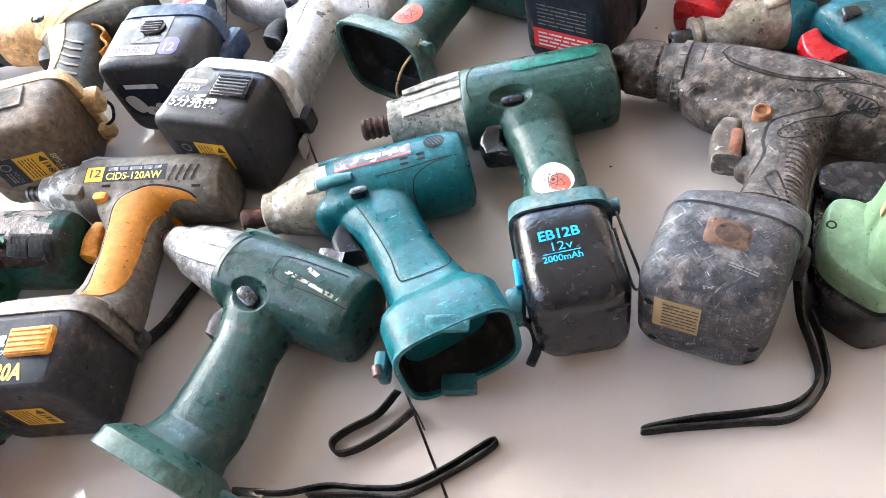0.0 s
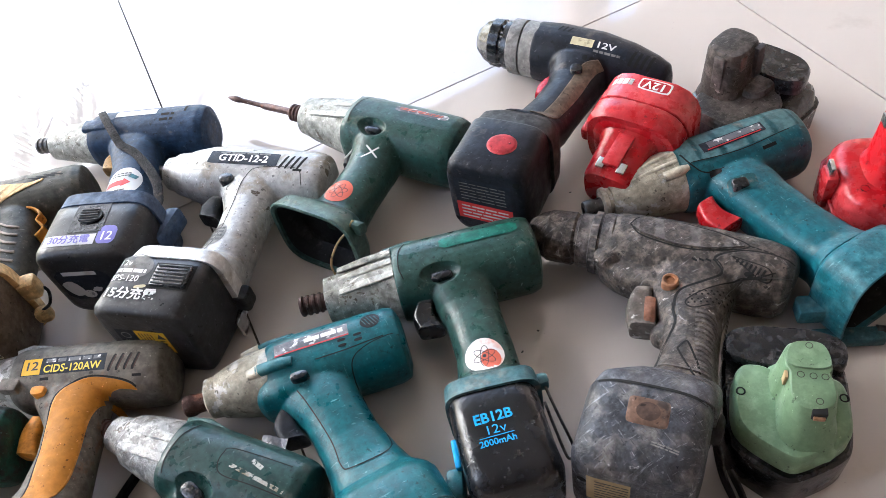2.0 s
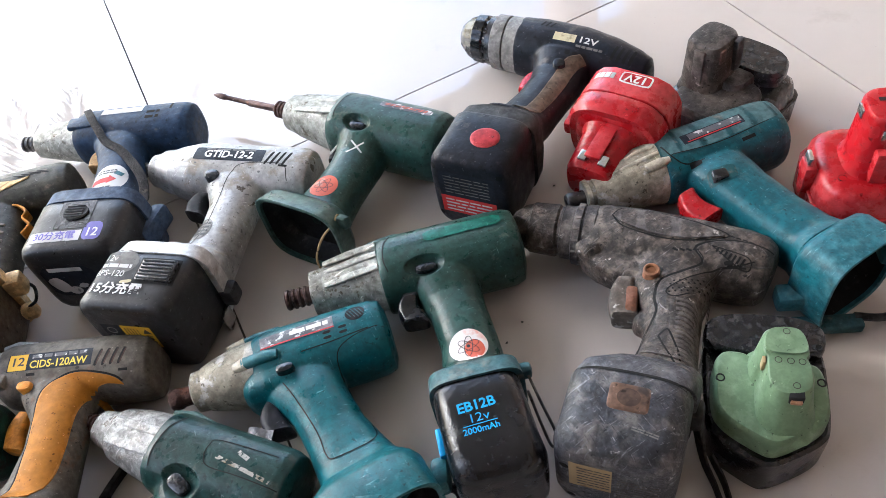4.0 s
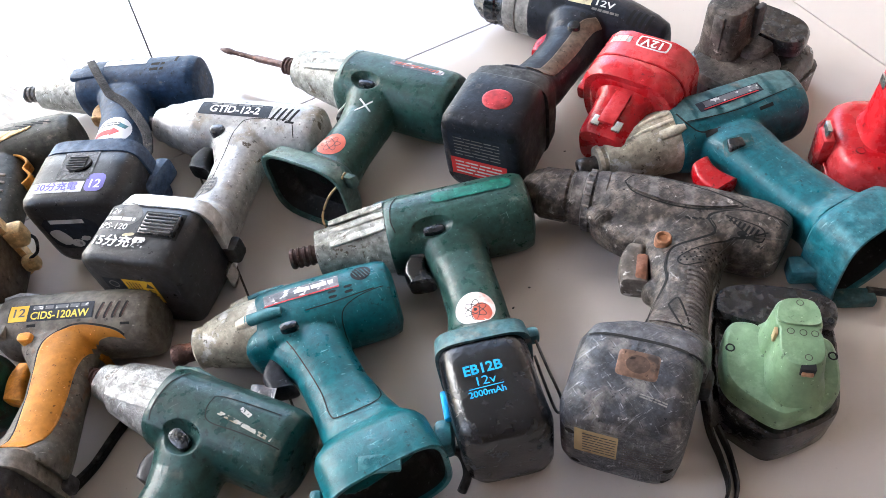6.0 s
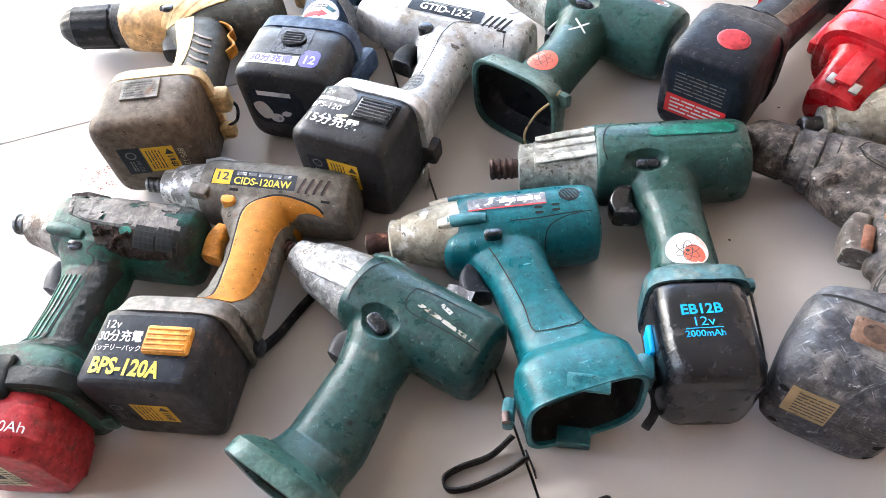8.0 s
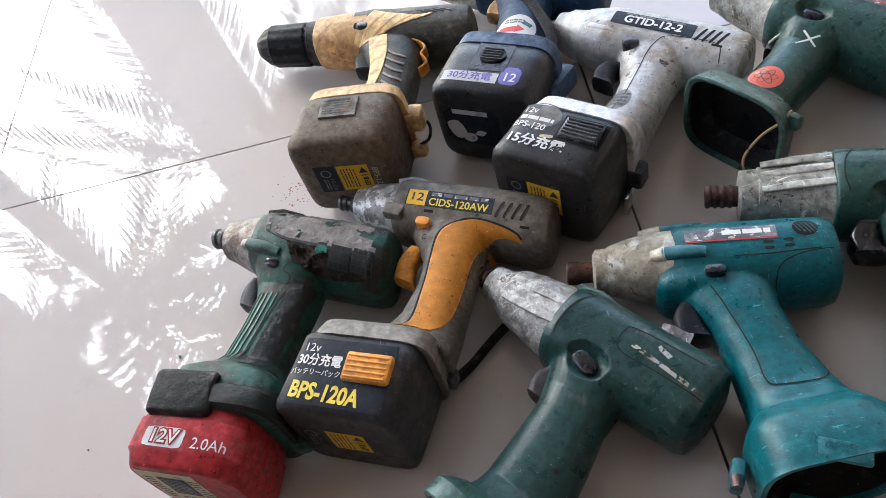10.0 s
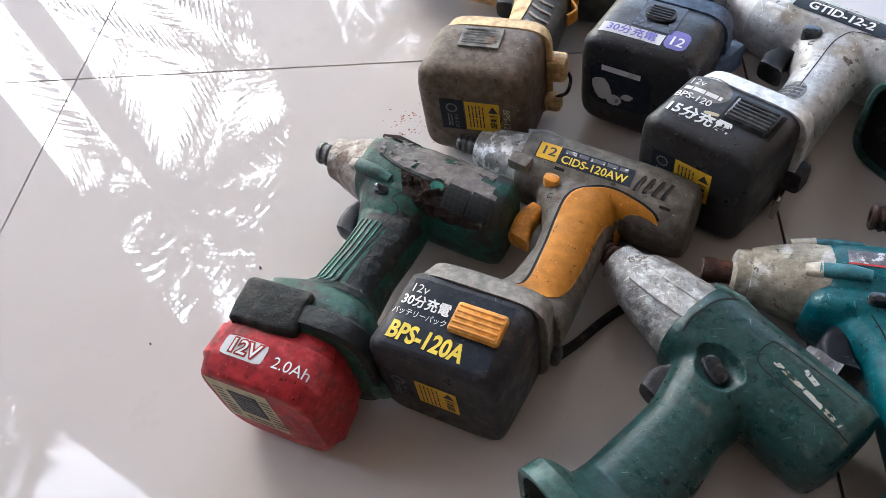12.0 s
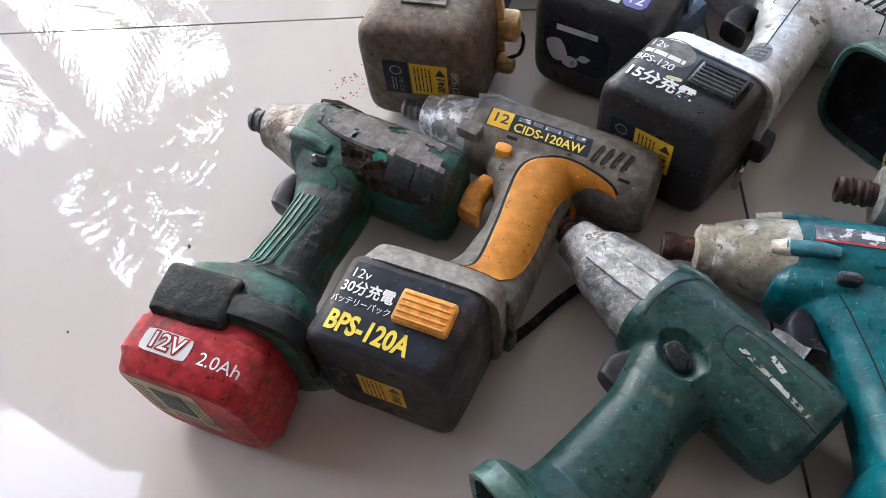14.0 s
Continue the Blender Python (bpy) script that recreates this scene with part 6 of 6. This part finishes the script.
t.add("collar", tube([(0.128, -0.132, 0.047, 0.031, 0.034, 4), (0.121, -0.142, 0.047, 0.0380, 0.0420, 5), (0.118, -0.152, 0.047, 0.0392, 0.0440, 5), (0.118, -0.1525, 0.047, 0.037, 0.0415, 5)], d=(0, -1, 0), n=40), DUSTY_BLUE, host=True)
bat = battery(t, 0.117, -0.1515, -0.208, 0.0385, 0.004, 0.0920, DUSTY_BLUE, 5.0, -0.002, 1.0, "battered plaster-smeared battery", round_end=0.014)
t.ready()
# raised panels with dark joints round them
panel = inlay([(0.080, 0.004), (0.088, 0.011), (0.110, 0.010), (0.140, 0.004), (0.160, -0.003)], [(0.080, 0.000), (0.090, -0.006), (0.115, -0.012), (0.138, -0.011), (0.160, -0.005)], 44, 12)
t.top("side_panel", panel, DUSTY, "smeared raised side panel", off=0.0014, depth=0.002)
t.top("seam", line_strip([(0.078, 0.002), (0.086, 0.0125), (0.110, 0.0120), (0.142, 0.0055), (0.164, -0.004), (0.138, -0.0130), (0.114, -0.0140), (0.088, -0.0080)], 0.0012, closed=True), DARK_GROOVE)
wrap = inlay([(0.196, -0.012), (0.180, -0.009), (0.160, -0.010), (0.143, -0.019), (0.149, -0.029), (0.138, -0.040), (0.123, -0.052), (0.121, -0.066), (0.124, -0.080), (0.119, -0.100), (0.117, -0.122)], [(0.196, -0.021), (0.188, -0.026), (0.176, -0.0275), (0.166, -0.0285), (0.159, -0.0335), (0.153, -0.046), (0.149, -0.060), (0.148, -0.074), (0.149, -0.088), (0.150, -0.104), (0.151, -0.124)], 80, 16)
t.hosts.append(t.top("grip_cover", wrap, DUSTY, "smeared rubber grip cover", off=0.0012, depth=0.003))
t.ready()
t.top("seam", line_strip([(0.196, -0.011), (0.180, -0.008), (0.160, -0.009), (0.142, -0.018), (0.148, -0.028), (0.137, -0.039), (0.122, -0.051), (0.1195, -0.066), (0.1225, -0.080), (0.1175, -0.100), (0.1155, -0.122)], 0.0018), DARK_GROOVE)
t.top("seam", line_strip([(0.178, -0.0285), (0.160, -0.0310), (0.146, -0.041), (0.131, -0.055), (0.127, -0.063), (0.133, -0.066), (0.143, -0.060)], 0.0010), DARK_GROOVE)
t.top("seam", line_strip([(0.183, -0.0235), (0.176, -0.0270), (0.168, -0.0290)], 0.0010), DARK_GROOVE)
t.top("seam", line_strip([(0.127, -0.104), (0.131, -0.097), (0.134, -0.099), (0.141, -0.116), (0.1435, -0.128), (0.141, -0.129), (0.134, -0.118)], 0.0014, 5, True), DARK_GROOVE)
for k in range(7):
    t.top("vent_slot", card(0.0016, 0.0034 + 0.0006 * k, (0.157 + 0.0030 * k, -0.0190 - 0.0012 * k), -24, 2, 3), DARK)
t.top("vent_rim", line_strip([(0.153, -0.0160), (0.178, -0.0215), (0.180, -0.0295), (0.170, -0.0280)], 0.0009, 6, True), DARK_GROOVE)
t.top("vent_slot", disc(0.0017, (0.166, -0.0275), 14, 2, 0.0034), DARK)
for k in range(4):
    t.top("vent_slot", card(0.0040, 0.0014, (0.128 + 0.0048 * k, -0.0220 + 0.0004 * k), -16, 3, 1), DARK)
for k in range(4):
    t.top("vent_slot", card(0.0036, 0.0012, (0.166 + 0.0046 * k, -0.0040 - 0.0010 * k), -14, 3, 1), DARK)
for k in range(8):
    for j in range(4):
        t.top("grip_dimple", disc(0.0008, (0.129 + 0.0040 * k + 0.002 * (j % 2), -0.0625 + 0.0036 * j + 0.0014 * k), 8, 1), DARK)
for k in range(17):
    y = -0.067 - 0.0042 * k
    t.top("grip_ridge", line_strip([(0.1345 + 0.0004 * k, y - 0.001), (0.142, y - 0.0005), (0.1495, y - 0.0035), (0.1530, y - 0.0080)], 0.0022), DUSTY, off=0.0004, depth=0.001)
z = 0.0530
b = t.add("bolt", tube([(0.1145, -0.0455, z - 0.004, 0.0062, 0.0062, 2), (0.1145, -0.0455, z + 0.0045, 0.0060, 0.0060, 2), (0.1145, -0.0455, z + 0.0055, 0.0050, 0.0050, 2), (0.1145, -0.0455, z + 0.0050, 0.0034, 0.0034, 2), (0.1145, -0.0455, z + 0.0042, 0.0030, 0.0030, 2)], d=(0, 0, 1), n=20), worn("rust_orange_plastic", (0.24, 0.10, 0.040), 0.6, dirt=(0.10, 0.06, 0.04), dirt_at=0.5), "rust-coloured direction button")
trigger(t, 0.0875, -0.0640, 0.036, DUSTY_GREY, 0.010, 0.032, 0.011, 6)
t.add("trigger_face", block((0.010, 0.024, 0.012), (0.1035, -0.0660, 0.0415), 6, 0.003), worn("rust_brown_plastic", (0.16, 0.062, 0.030), 0.6, dirt=(0.07, 0.045, 0.035), dirt_at=0.52), "rust-brown trigger side")
knob(t, "release_button", 0.1175, -0.1690, 0.0890, 0.0128, 0.0095, 0.0036, worn("smeared_brown_plastic", (0.15, 0.090, 0.062), 0.6, dirt=(0.06, 0.045, 0.038), dirt_at=0.48), 0, "smeared brown square release button", 8.0)
# Flat disc in a darker brown: the dimple's shade put into colour.
dim = disc(0.0060, (0.1175, -0.1690), 20, 2, 0.0070)
for v in dim.verts:
    v.co.z = 0.0929
t.add("button_dimple", dim, worn("shaded_smeared_brown", (0.075, 0.048, 0.036), 0.6))
t.top("collar_lip", line_strip([(0.082, -0.1535), (0.104, -0.1515), (0.132, -0.1515), (0.153, -0.1545)], 0.0024), DARK_GROOVE)
t.top("small_print", bars(2, 0.016, 0.0032, (0.130, -0.189), -8, 0.6, 3), GREY_LIGHT, parent=bat)
t.end("type_label", card(0.026, 0.032, (0.102, 0.056), 0, 5, 5), TAN_PAPER, -0.30, "stained tan type label", bat)
t.end("small_print", bars(7, 0.020, 0.026, (0.104, 0.056), 0, 0.35, 3), INK, -0.30, "", bat, 0.0007)
t.end("small_print", bars(8, 0.026, 0.028, (0.131, 0.049), 0, 0.30, 9), DUSTY_GREY, -0.30, "", bat, 0.0006)
for x, z in ((0.090, 0.022), (0.146, 0.022), (0.146, 0.040), (0.086, 0.064)):
    t.end("screw_hole", disc(0.0030, (x, z), 12, 1), DARK, -0.30, "", bat, 0.0006)
t.add("strap_anchor", block((0.010, 0.016, 0.020), (0.158, -0.148, 0.048), 0, 0.004), BLACK_MATT)
t.add("wrist_strap", cord([(0.159, -0.150, 0.040), (0.168, -0.162, 0.014), (0.178, -0.176, 0.006), (0.185, -0.196, 0.006), (0.176, -0.216, 0.006), (0.154, -0.230, 0.006), (0.128, -0.243, 0.006), (0.104, -0.258, 0.007), (0.101, -0.262, 0.007), (0.116, -0.254, 0.006), (0.150, -0.238, 0.006), (0.178, -0.224, 0.006), (0.190, -0.198, 0.006), (0.184, -0.174, 0.006), (0.172, -0.156, 0.012)], 0.0010, 10, 0.011), STRAP, "worn black webbing wrist strap")

# ---- loose batteries ----
def octagon(hx, hy, c, per=3):
    """A rectangle with rounded, clipped corners."""
    out = []
    for sx, sy, order in ((1, 1, 0), (-1, 1, 1), (-1, -1, 0), (1, -1, 1)):
        a, b = (sx * hx, sy * (hy - c)), (sx * (hx - c), sy * hy)
        pts = [a, b] if order == 0 else [b, a]
        for k in range(per + 1):
            s = k / per
            x, y = pts[0][0] + (pts[1][0] - pts[0][0]) * s, pts[0][1] + (pts[1][1] - pts[0][1]) * s
            bulge = 0.18 * c * math.sin(math.pi * s)
            out.append((x + sx * bulge, y + sy * bulge))
    return out


def pod(name, label, m, base_mat, cap_mat, tower_mat, hx=0.044, hy=0.040, base_h=0.046, tower_h=0.062, tower=(0.0, 0.0, 0.021, 0.019), clip=0.014, group="loose pod batteries"):
    """A stick battery standing on its wide base, its tower upright."""
    t = Tool(name, label, (0, 0), 0, "battery", group)
    t.root.matrix_world = m
    t.add("base", prism(octagon(hx, hy, clip), 0.0, base_h * 0.55, 0.001, top=1.02), base_mat, host=True)
    t.add("cap", prism(octagon(hx * 0.98, hy * 0.98, clip), base_h * 0.50, base_h, 0.006, top=0.93), cap_mat, host=True)
    x, y, a, b = tower
    t.add("tower", tube([(x, y, base_h - 0.008, a * 1.30, b * 1.30, 3), (x, y, base_h + 0.001, a * 1.22, b * 1.2, 3), (x, y, base_h + 0.006, a * 1.06, b * 1.06, 3.4), (x, y, base_h + tower_h - 0.004, a * 0.95, b * 0.95, 3.4), (x, y, base_h + tower_h - 0.001, a * 0.88, b * 0.88, 3.4), (x, y, base_h + tower_h, a * 0.74, b * 0.74, 3.4)], d=(0, 0, 1), n=32), tower_mat, host=True)
    t.ready()
    return t


def rounded(pts, times=3):
    """Cuts the corners of a closed outline."""
    for _ in range(times):
        out = []
        for (ax, ay), (bx, by) in zip(pts, pts[1:] + pts[:1]):
            out += [(ax * 0.78 + bx * 0.22, ay * 0.78 + by * 0.22), (ax * 0.22 + bx * 0.78, ay * 0.22 + by * 0.78)]
        pts = out
    return pts


def stack(levels, bm=None):
    """A solid through outlines of equal length: (z, outline)."""
    bm = bm or bmesh.new()
    rows = [[bm.verts.new((x, y, z)) for x, y in o] for z, o in levels]
    for a, b in zip(rows, rows[1:]):
        for k in range(len(a)):
            q = (k + 1) % len(a)
            bm.faces.new((a[k], a[q], b[q], b[k]))
    bm.faces.new(rows[0][::-1])
    bm.faces.new(rows[-1])
    return bm


def grown(o, k, cx=0.0, cy=0.0, dy=0.0):
    return [(cx + (x - cx) * k, cy + (y - cy) * k + dy) for x, y in o]


# red battery lying on its side
t = pod("pod_battery", "glossy red stick battery lying on its side", Matrix.Translation((0.712, 0.726, 0.0450)) @ pose(0, 0, 0, 0, 0, -150) @ pose(0, 0, 0, 0, 97, 0), RED, RED, RED, 0.038, 0.041, 0.052, 0.046, (0.0, 0.0, 0.0225, 0.0225), 0.022)


def on_flank(t, name, bm, mat, label="", off=0.0004):
    """Lays a flat mesh on the flank that faces up when the battery lies down: its x runs round the base, its y along the axis."""
    for v in bm.verts:
        v.co = Vector((-0.3, -v.co.x, v.co.y))
    drape(bm, t.bvh, (1, 0, 0), off)
    return t.add(name, bm, mat, label)


on_flank(t, "voltage_plate", card(0.028, 0.013, (-0.004, 0.0085), 0, 5, 4, 0.0015), WHITE, "white bordered voltage plate")
on_flank(t, "voltage_plate_field", card(0.025, 0.0105, (-0.004, 0.0085), 0, 5, 4, 0.0015), RED, off=0.0007)
on_flank(t, "lettering", lettering("12V", 0.0115, (-0.004, 0.0085), 0, 1.05, 0.0003), WHITE, off=0.0010)
on_flank(t, "small_print", bars(1, 0.018, 0.010, (0.024, 0.010), 0, 0.7, 3), PAPER)
t.add("flange", tube([(0, 0, 0.029, 0.0385, 0.0415, 3.0), (0, 0, 0.031, 0.0400, 0.0430, 3.0), (0, 0, 0.046, 0.0400, 0.0430, 3.0), (0, 0, 0.050, 0.0375, 0.0400, 3.0)], d=(0, 0, 1), n=40), RED)
t.add("side_latch", block((0.014, 0.008, 0.030), (0.0, 0.044, 0.034), 0, 0.003), RED)
t.add("side_latch", block((0.014, 0.008, 0.030), (0.0, -0.044, 0.034), 0, 0.003), RED)
for y in (-0.008, 0.010):
    t.add("contact", block((0.003, 0.007, 0.010), (-0.0235, y, 0.087), 0, 0.0006), BRIGHT)
t.add("contact", block((0.008, 0.004, 0.016), (-0.008, 0.0245, 0.078), 0, 0.0008), BRIGHT)
t.add("tower_rib", block((0.004, 0.014, 0.034), (-0.0245, 0.0, 0.071), 0, 0.001), RED)

# grey tower on a black base
t = pod("pod_battery", "dusty grey stick battery with a black base standing upright", pose(0.790, 0.698, 0, 0, 0, 15), BLACK, BLACK, TOWER_GREY, 0.053, 0.044, 0.044, 0.050, (-0.007, 0.018, 0.0205, 0.0175))
t.add("plate", stack([(0.040, grown(octagon(0.032, 0.032, 0.018), 1.0, 0, 0)), (0.046, octagon(0.032, 0.032, 0.018)), (0.0485, grown(octagon(0.032, 0.032, 0.018), 0.94)), (0.0490, grown(octagon(0.032, 0.032, 0.018), 0.86))]), TOWER_GREY, "dusty grey plate").location = (-0.020, -0.002, 0)
t.add("back_block", stack([(0.036, grown(rounded([(0.012, -0.036), (0.012, 0.038), (0.050, 0.034), (0.052, -0.030)]), 1.0)), (0.055, rounded([(0.012, -0.036), (0.012, 0.038), (0.050, 0.034), (0.052, -0.030)])), (0.058, grown(rounded([(0.012, -0.036), (0.012, 0.038), (0.050, 0.034), (0.052, -0.030)]), 0.94, 0.031, 0.001))]), BLACK)
t.add("tower_foot", tube([(0.006, -0.004, 0.046, 0.020, 0.013, 2.4), (0.006, -0.004, 0.054, 0.017, 0.011, 2.4), (0.006, -0.004, 0.0555, 0.013, 0.008, 2.4)], d=(0, 0, 1), n=24), TOWER_GREY)
t.add("tower_key", block((0.010, 0.005, 0.030), (0.004, -0.0005, 0.076), 0, 0.001), BROWN_BLACK)
t.add("tower_key", block((0.005, 0.010, 0.032), (-0.0265, 0.016, 0.074), 0, 0.001), TOWER_GREY)
for x, y in ((-0.040, -0.016), (0.022, -0.018), (0.034, 0.020)):
    z = t.height(x, y) + 0.004
    t.add("screw", tube([(x, y, z - 0.006, 0.003, 0.003, 2), (x, y, z + 0.0002, 0.003, 0.003, 2), (x, y, z - 0.001, 0.0012, 0.0012, 2)], d=(0, 0, 1), n=12), RUST)
t.add("contact", block((0.007, 0.002, 0.012), (-0.016, 0.0010, 0.084), 0, 0.0004), RUST)

# red battery upright
t = pod("pod_battery", "red stick battery standing upright with its tower up", pose(0.812, 0.560, 0, 0, 0, -32), RED, RED, RED, 0.046, 0.043, 0.052, 0.056, (0.0, 0.0, 0.021, 0.020), 0.020)
t.add("side_latch", block((0.010, 0.018, 0.034), (-0.047, 0.0, 0.034), 0, 0.003), RED)
t.add("latch_metal", block((0.004, 0.012, 0.010), (-0.048, 0.0, 0.054), 0, 0.001), BRIGHT)
t.add("contact", block((0.010, 0.003, 0.008), (-0.006, -0.0192, 0.094), 0, 0.0006), BRIGHT)
t.add("contact", block((0.003, 0.010, 0.008), (-0.0200, 0.004, 0.098), 0, 0.0006), BRIGHT)
t.add("tower_step", block((0.024, 0.014, 0.030), (0.0, -0.020, 0.066), 0, 0.002), RED)
for x in (-0.028, 0.028):
    t.add("screw", tube([(x, -0.020, 0.046, 0.0032, 0.0032, 2), (x, -0.020, 0.0524, 0.0032, 0.0032, 2), (x, -0.020, 0.050, 0.0028, 0.0028, 2)], d=(0, 0, 1), n=12), DARK)
t.top("tower_slot", card(0.008, 0.004, (-0.007, 0.004), 0, 2, 2), DARK)
t.top("tower_slot", card(0.008, 0.004, (0.007, 0.004), 0, 2, 2), DARK)

# pale green on black
t = Tool("pod_battery", "pale green stick battery with a shield-shaped black base", (0.6245, 0.4610), -38.0, "battery", "loose pod batteries")
shield = rounded([(-0.043, 0.043), (0.036, 0.043), (0.036, -0.036), (0.026, -0.048), (-0.001, -0.064), (-0.010, -0.064), (-0.035, -0.048), (-0.043, -0.036)])
t.add("base", stack([(0.0, grown(shield, 0.95, -0.004, -0.008)), (0.003, shield), (0.030, shield), (0.036, grown(shield, 0.985, -0.004, -0.008)), (0.038, grown(shield, 0.94, -0.004, -0.008))]), BLACK, "glossy black base", host=True)
back = rounded([(-0.042, 0.042), (0.035, 0.042), (0.035, 0.010), (-0.042, 0.010)])
t.add("back_block", stack([(0.030, back), (0.044, back), (0.0485, grown(back, 0.98, -0.004, 0.026)), (0.050, grown(back, 0.93, -0.004, 0.026))]), BLACK, host=True)
green = rounded([(-0.038, -0.002), (-0.033, 0.008), (-0.018, 0.008), (-0.012, 0.000), (0.014, 0.000), (0.020, 0.004), (0.028, 0.000), (0.031, -0.012), (0.031, -0.034), (0.022, -0.044), (0.000, -0.0575), (-0.008, -0.0575), (-0.031, -0.044), (-0.039, -0.032)])
t.add("plate", stack([(0.034, grown(green, 1.01, -0.004, -0.025)), (0.050, green), (0.0545, grown(green, 0.97, -0.004, -0.025)), (0.056, grown(green, 0.92, -0.004, -0.025))]), GREEN_LIGHT, "pale green plate", host=True)
key = rounded([(-0.013, 0.002), (-0.008, 0.0095), (0.009, 0.0105), (0.0145, 0.003), (0.0150, -0.009), (0.0125, -0.012), (0.0150, -0.016), (0.0160, -0.028), (0.011, -0.036), (-0.004, -0.038), (-0.011, -0.030), (-0.0105, -0.016), (-0.0100, -0.012), (-0.0125, -0.009)], 2)
skirt = grown(key, 1.30, 0.001, -0.006, -0.004)
t.add("tower", stack([(0.048, grown(key, 1.48, 0.001, -0.004, -0.002)), (0.0565, skirt), (0.066, grown(key, 1.14, 0.001, -0.006, -0.002)), (0.0815, key), (0.0830, grown(key, 0.96, 0.002, -0.013)), (0.0836, grown(key, 0.90, 0.002, -0.013))]), GREEN_LIGHT, host=True, sharp=30)
t.ready()
t.add("tower_cap", prism(rounded([(-0.011, 0.001), (-0.007, 0.0085), (0.009, 0.0095), (0.0135, 0.002), (0.0140, -0.010), (-0.0115, -0.010)], 2), 0.0820, 0.0850, 0.0006), GREEN_LIGHT)
COPPER = worn("copper_contact", (0.36, 0.19, 0.10), 0.4, 0.6)
# Near-black block in place of the shaded opening behind the contact.
t.add("contact_recess", block((0.0085, 0.006, 0.008), (0.0050, -0.0365, 0.0790), 0, 0.0006), DARK)
t.add("contact", block((0.0065, 0.002, 0.003), (0.0050, -0.0400, 0.0785), 0, 0.0004), COPPER, "copper contact")
t.add("contact", block((0.002, 0.005, 0.010), (-0.0118, -0.014, 0.0775), 0, 0.0005), TAN_PAPER)
for x, y in ((-0.034, -0.014), (0.0265, -0.012)):
    screw(t, x, y, 0.0030)
for x, y in ((-0.036, 0.018), (0.029, 0.018)):
    screw(t, x, y, 0.0026)
for x, y in ((-0.004, -0.0145), (0.003, -0.0148), (0.0095, -0.0148), (0.005, -0.0315), (0.002, 0.0055)):
    ring_ = line_strip([(x + 0.0020 * math.cos(a / 8 * 6.283), y + 0.0020 * math.sin(a / 8 * 6.283)) for a in range(9)], 0.0005, 2)
    for v in ring_.verts:
        v.co.z = 0.0840 if y < 0 else 0.0854
    t.add("moulded_ring", ring_, OLIVE)

# ---- crumbs on the floor ----
rnd = random.Random(4)
for k, (x, y) in enumerate(((0.554, 0.548), (-0.117, 0.637), (0.618, 0.790), (0.630, 0.760), (0.600, 0.800), (0.520, 0.610), (0.500, 0.600), (0.640, 0.800), (0.62, 0.72), (0.47, 0.86), (-0.05, 0.70), (0.66, 0.36))):
    r = rnd.uniform(0.0006, 0.0012)
    bm = bmesh.new()
    bmesh.ops.create_icosphere(bm, subdivisions=1, radius=r)
    for v in bm.verts:
        v.co = Vector((v.co.x * 1.8, v.co.y, max(v.co.z * 0.6, -r * 0.5))) * rnd.uniform(0.8, 1.2)
    ob = tagged(part("crumb", bm, BLACK_MATT), "small dark crumb of dirt on the tiles", "debris", "crumbs on the floor")
    ob.matrix_world = pose(x, y, r * 0.6, 0, 0, rnd.uniform(0, 180))
ob = tagged(part("plastic_scrap", block((0.010, 0.006, 0.006), (0, 0, 0.003), 0, 0.001), BLACK_MATT), "small black scrap of broken plastic on the tiles", "debris")
ob.matrix_world = pose(0.607, 0.815, 0, 0, 0, 30)

DUST = (0.050, 0.843)
rnd = random.Random(12)
bm = bmesh.new()
for k in range(60):
    x, y, q = DUST[0] + rnd.gauss(0, 0.010), DUST[1] + rnd.gauss(0, 0.010), rnd.uniform(0.0004, 0.0011)
    bm.faces.new([bm.verts.new((x + q * math.cos(a), y + q * rnd.uniform(0.5, 1) * math.sin(a), 0.0003)) for a in (0, 1.2, 2.5, 3.8, 5.0)])
tagged(part("red_dust", bm, worn("red_brown_dust", (0.30, 0.10, 0.06), 0.9, scratch=2)), "sprinkle of red-brown dust on the tiles", "debris", kind="stuff")

# ---- floor tiles ----
tile_mesh = None
for i in range(-4, 5):
    for j in range(-8, 6):
        x0, y0 = X0 + i * TILE_SIZE, Y0 + j * TILE_SIZE
        if x0 > EAST or y0 > NORTH or x0 + TILE_SIZE < WEST or y0 + TILE_SIZE < SOUTH:
            continue
        if tile_mesh is None:
            ob = part("tile", block((TILE_SIZE - 0.0018, TILE_SIZE - 0.0018, 0.009), (TILE_SIZE / 2, TILE_SIZE / 2, -0.0045), 0, 0.0, 1), TILE, floor)
            tile_mesh = ob.data
        else:
            ob = new("tile", tile_mesh)
            ob.parent = floor
        ob.location = (x0, y0, 0)
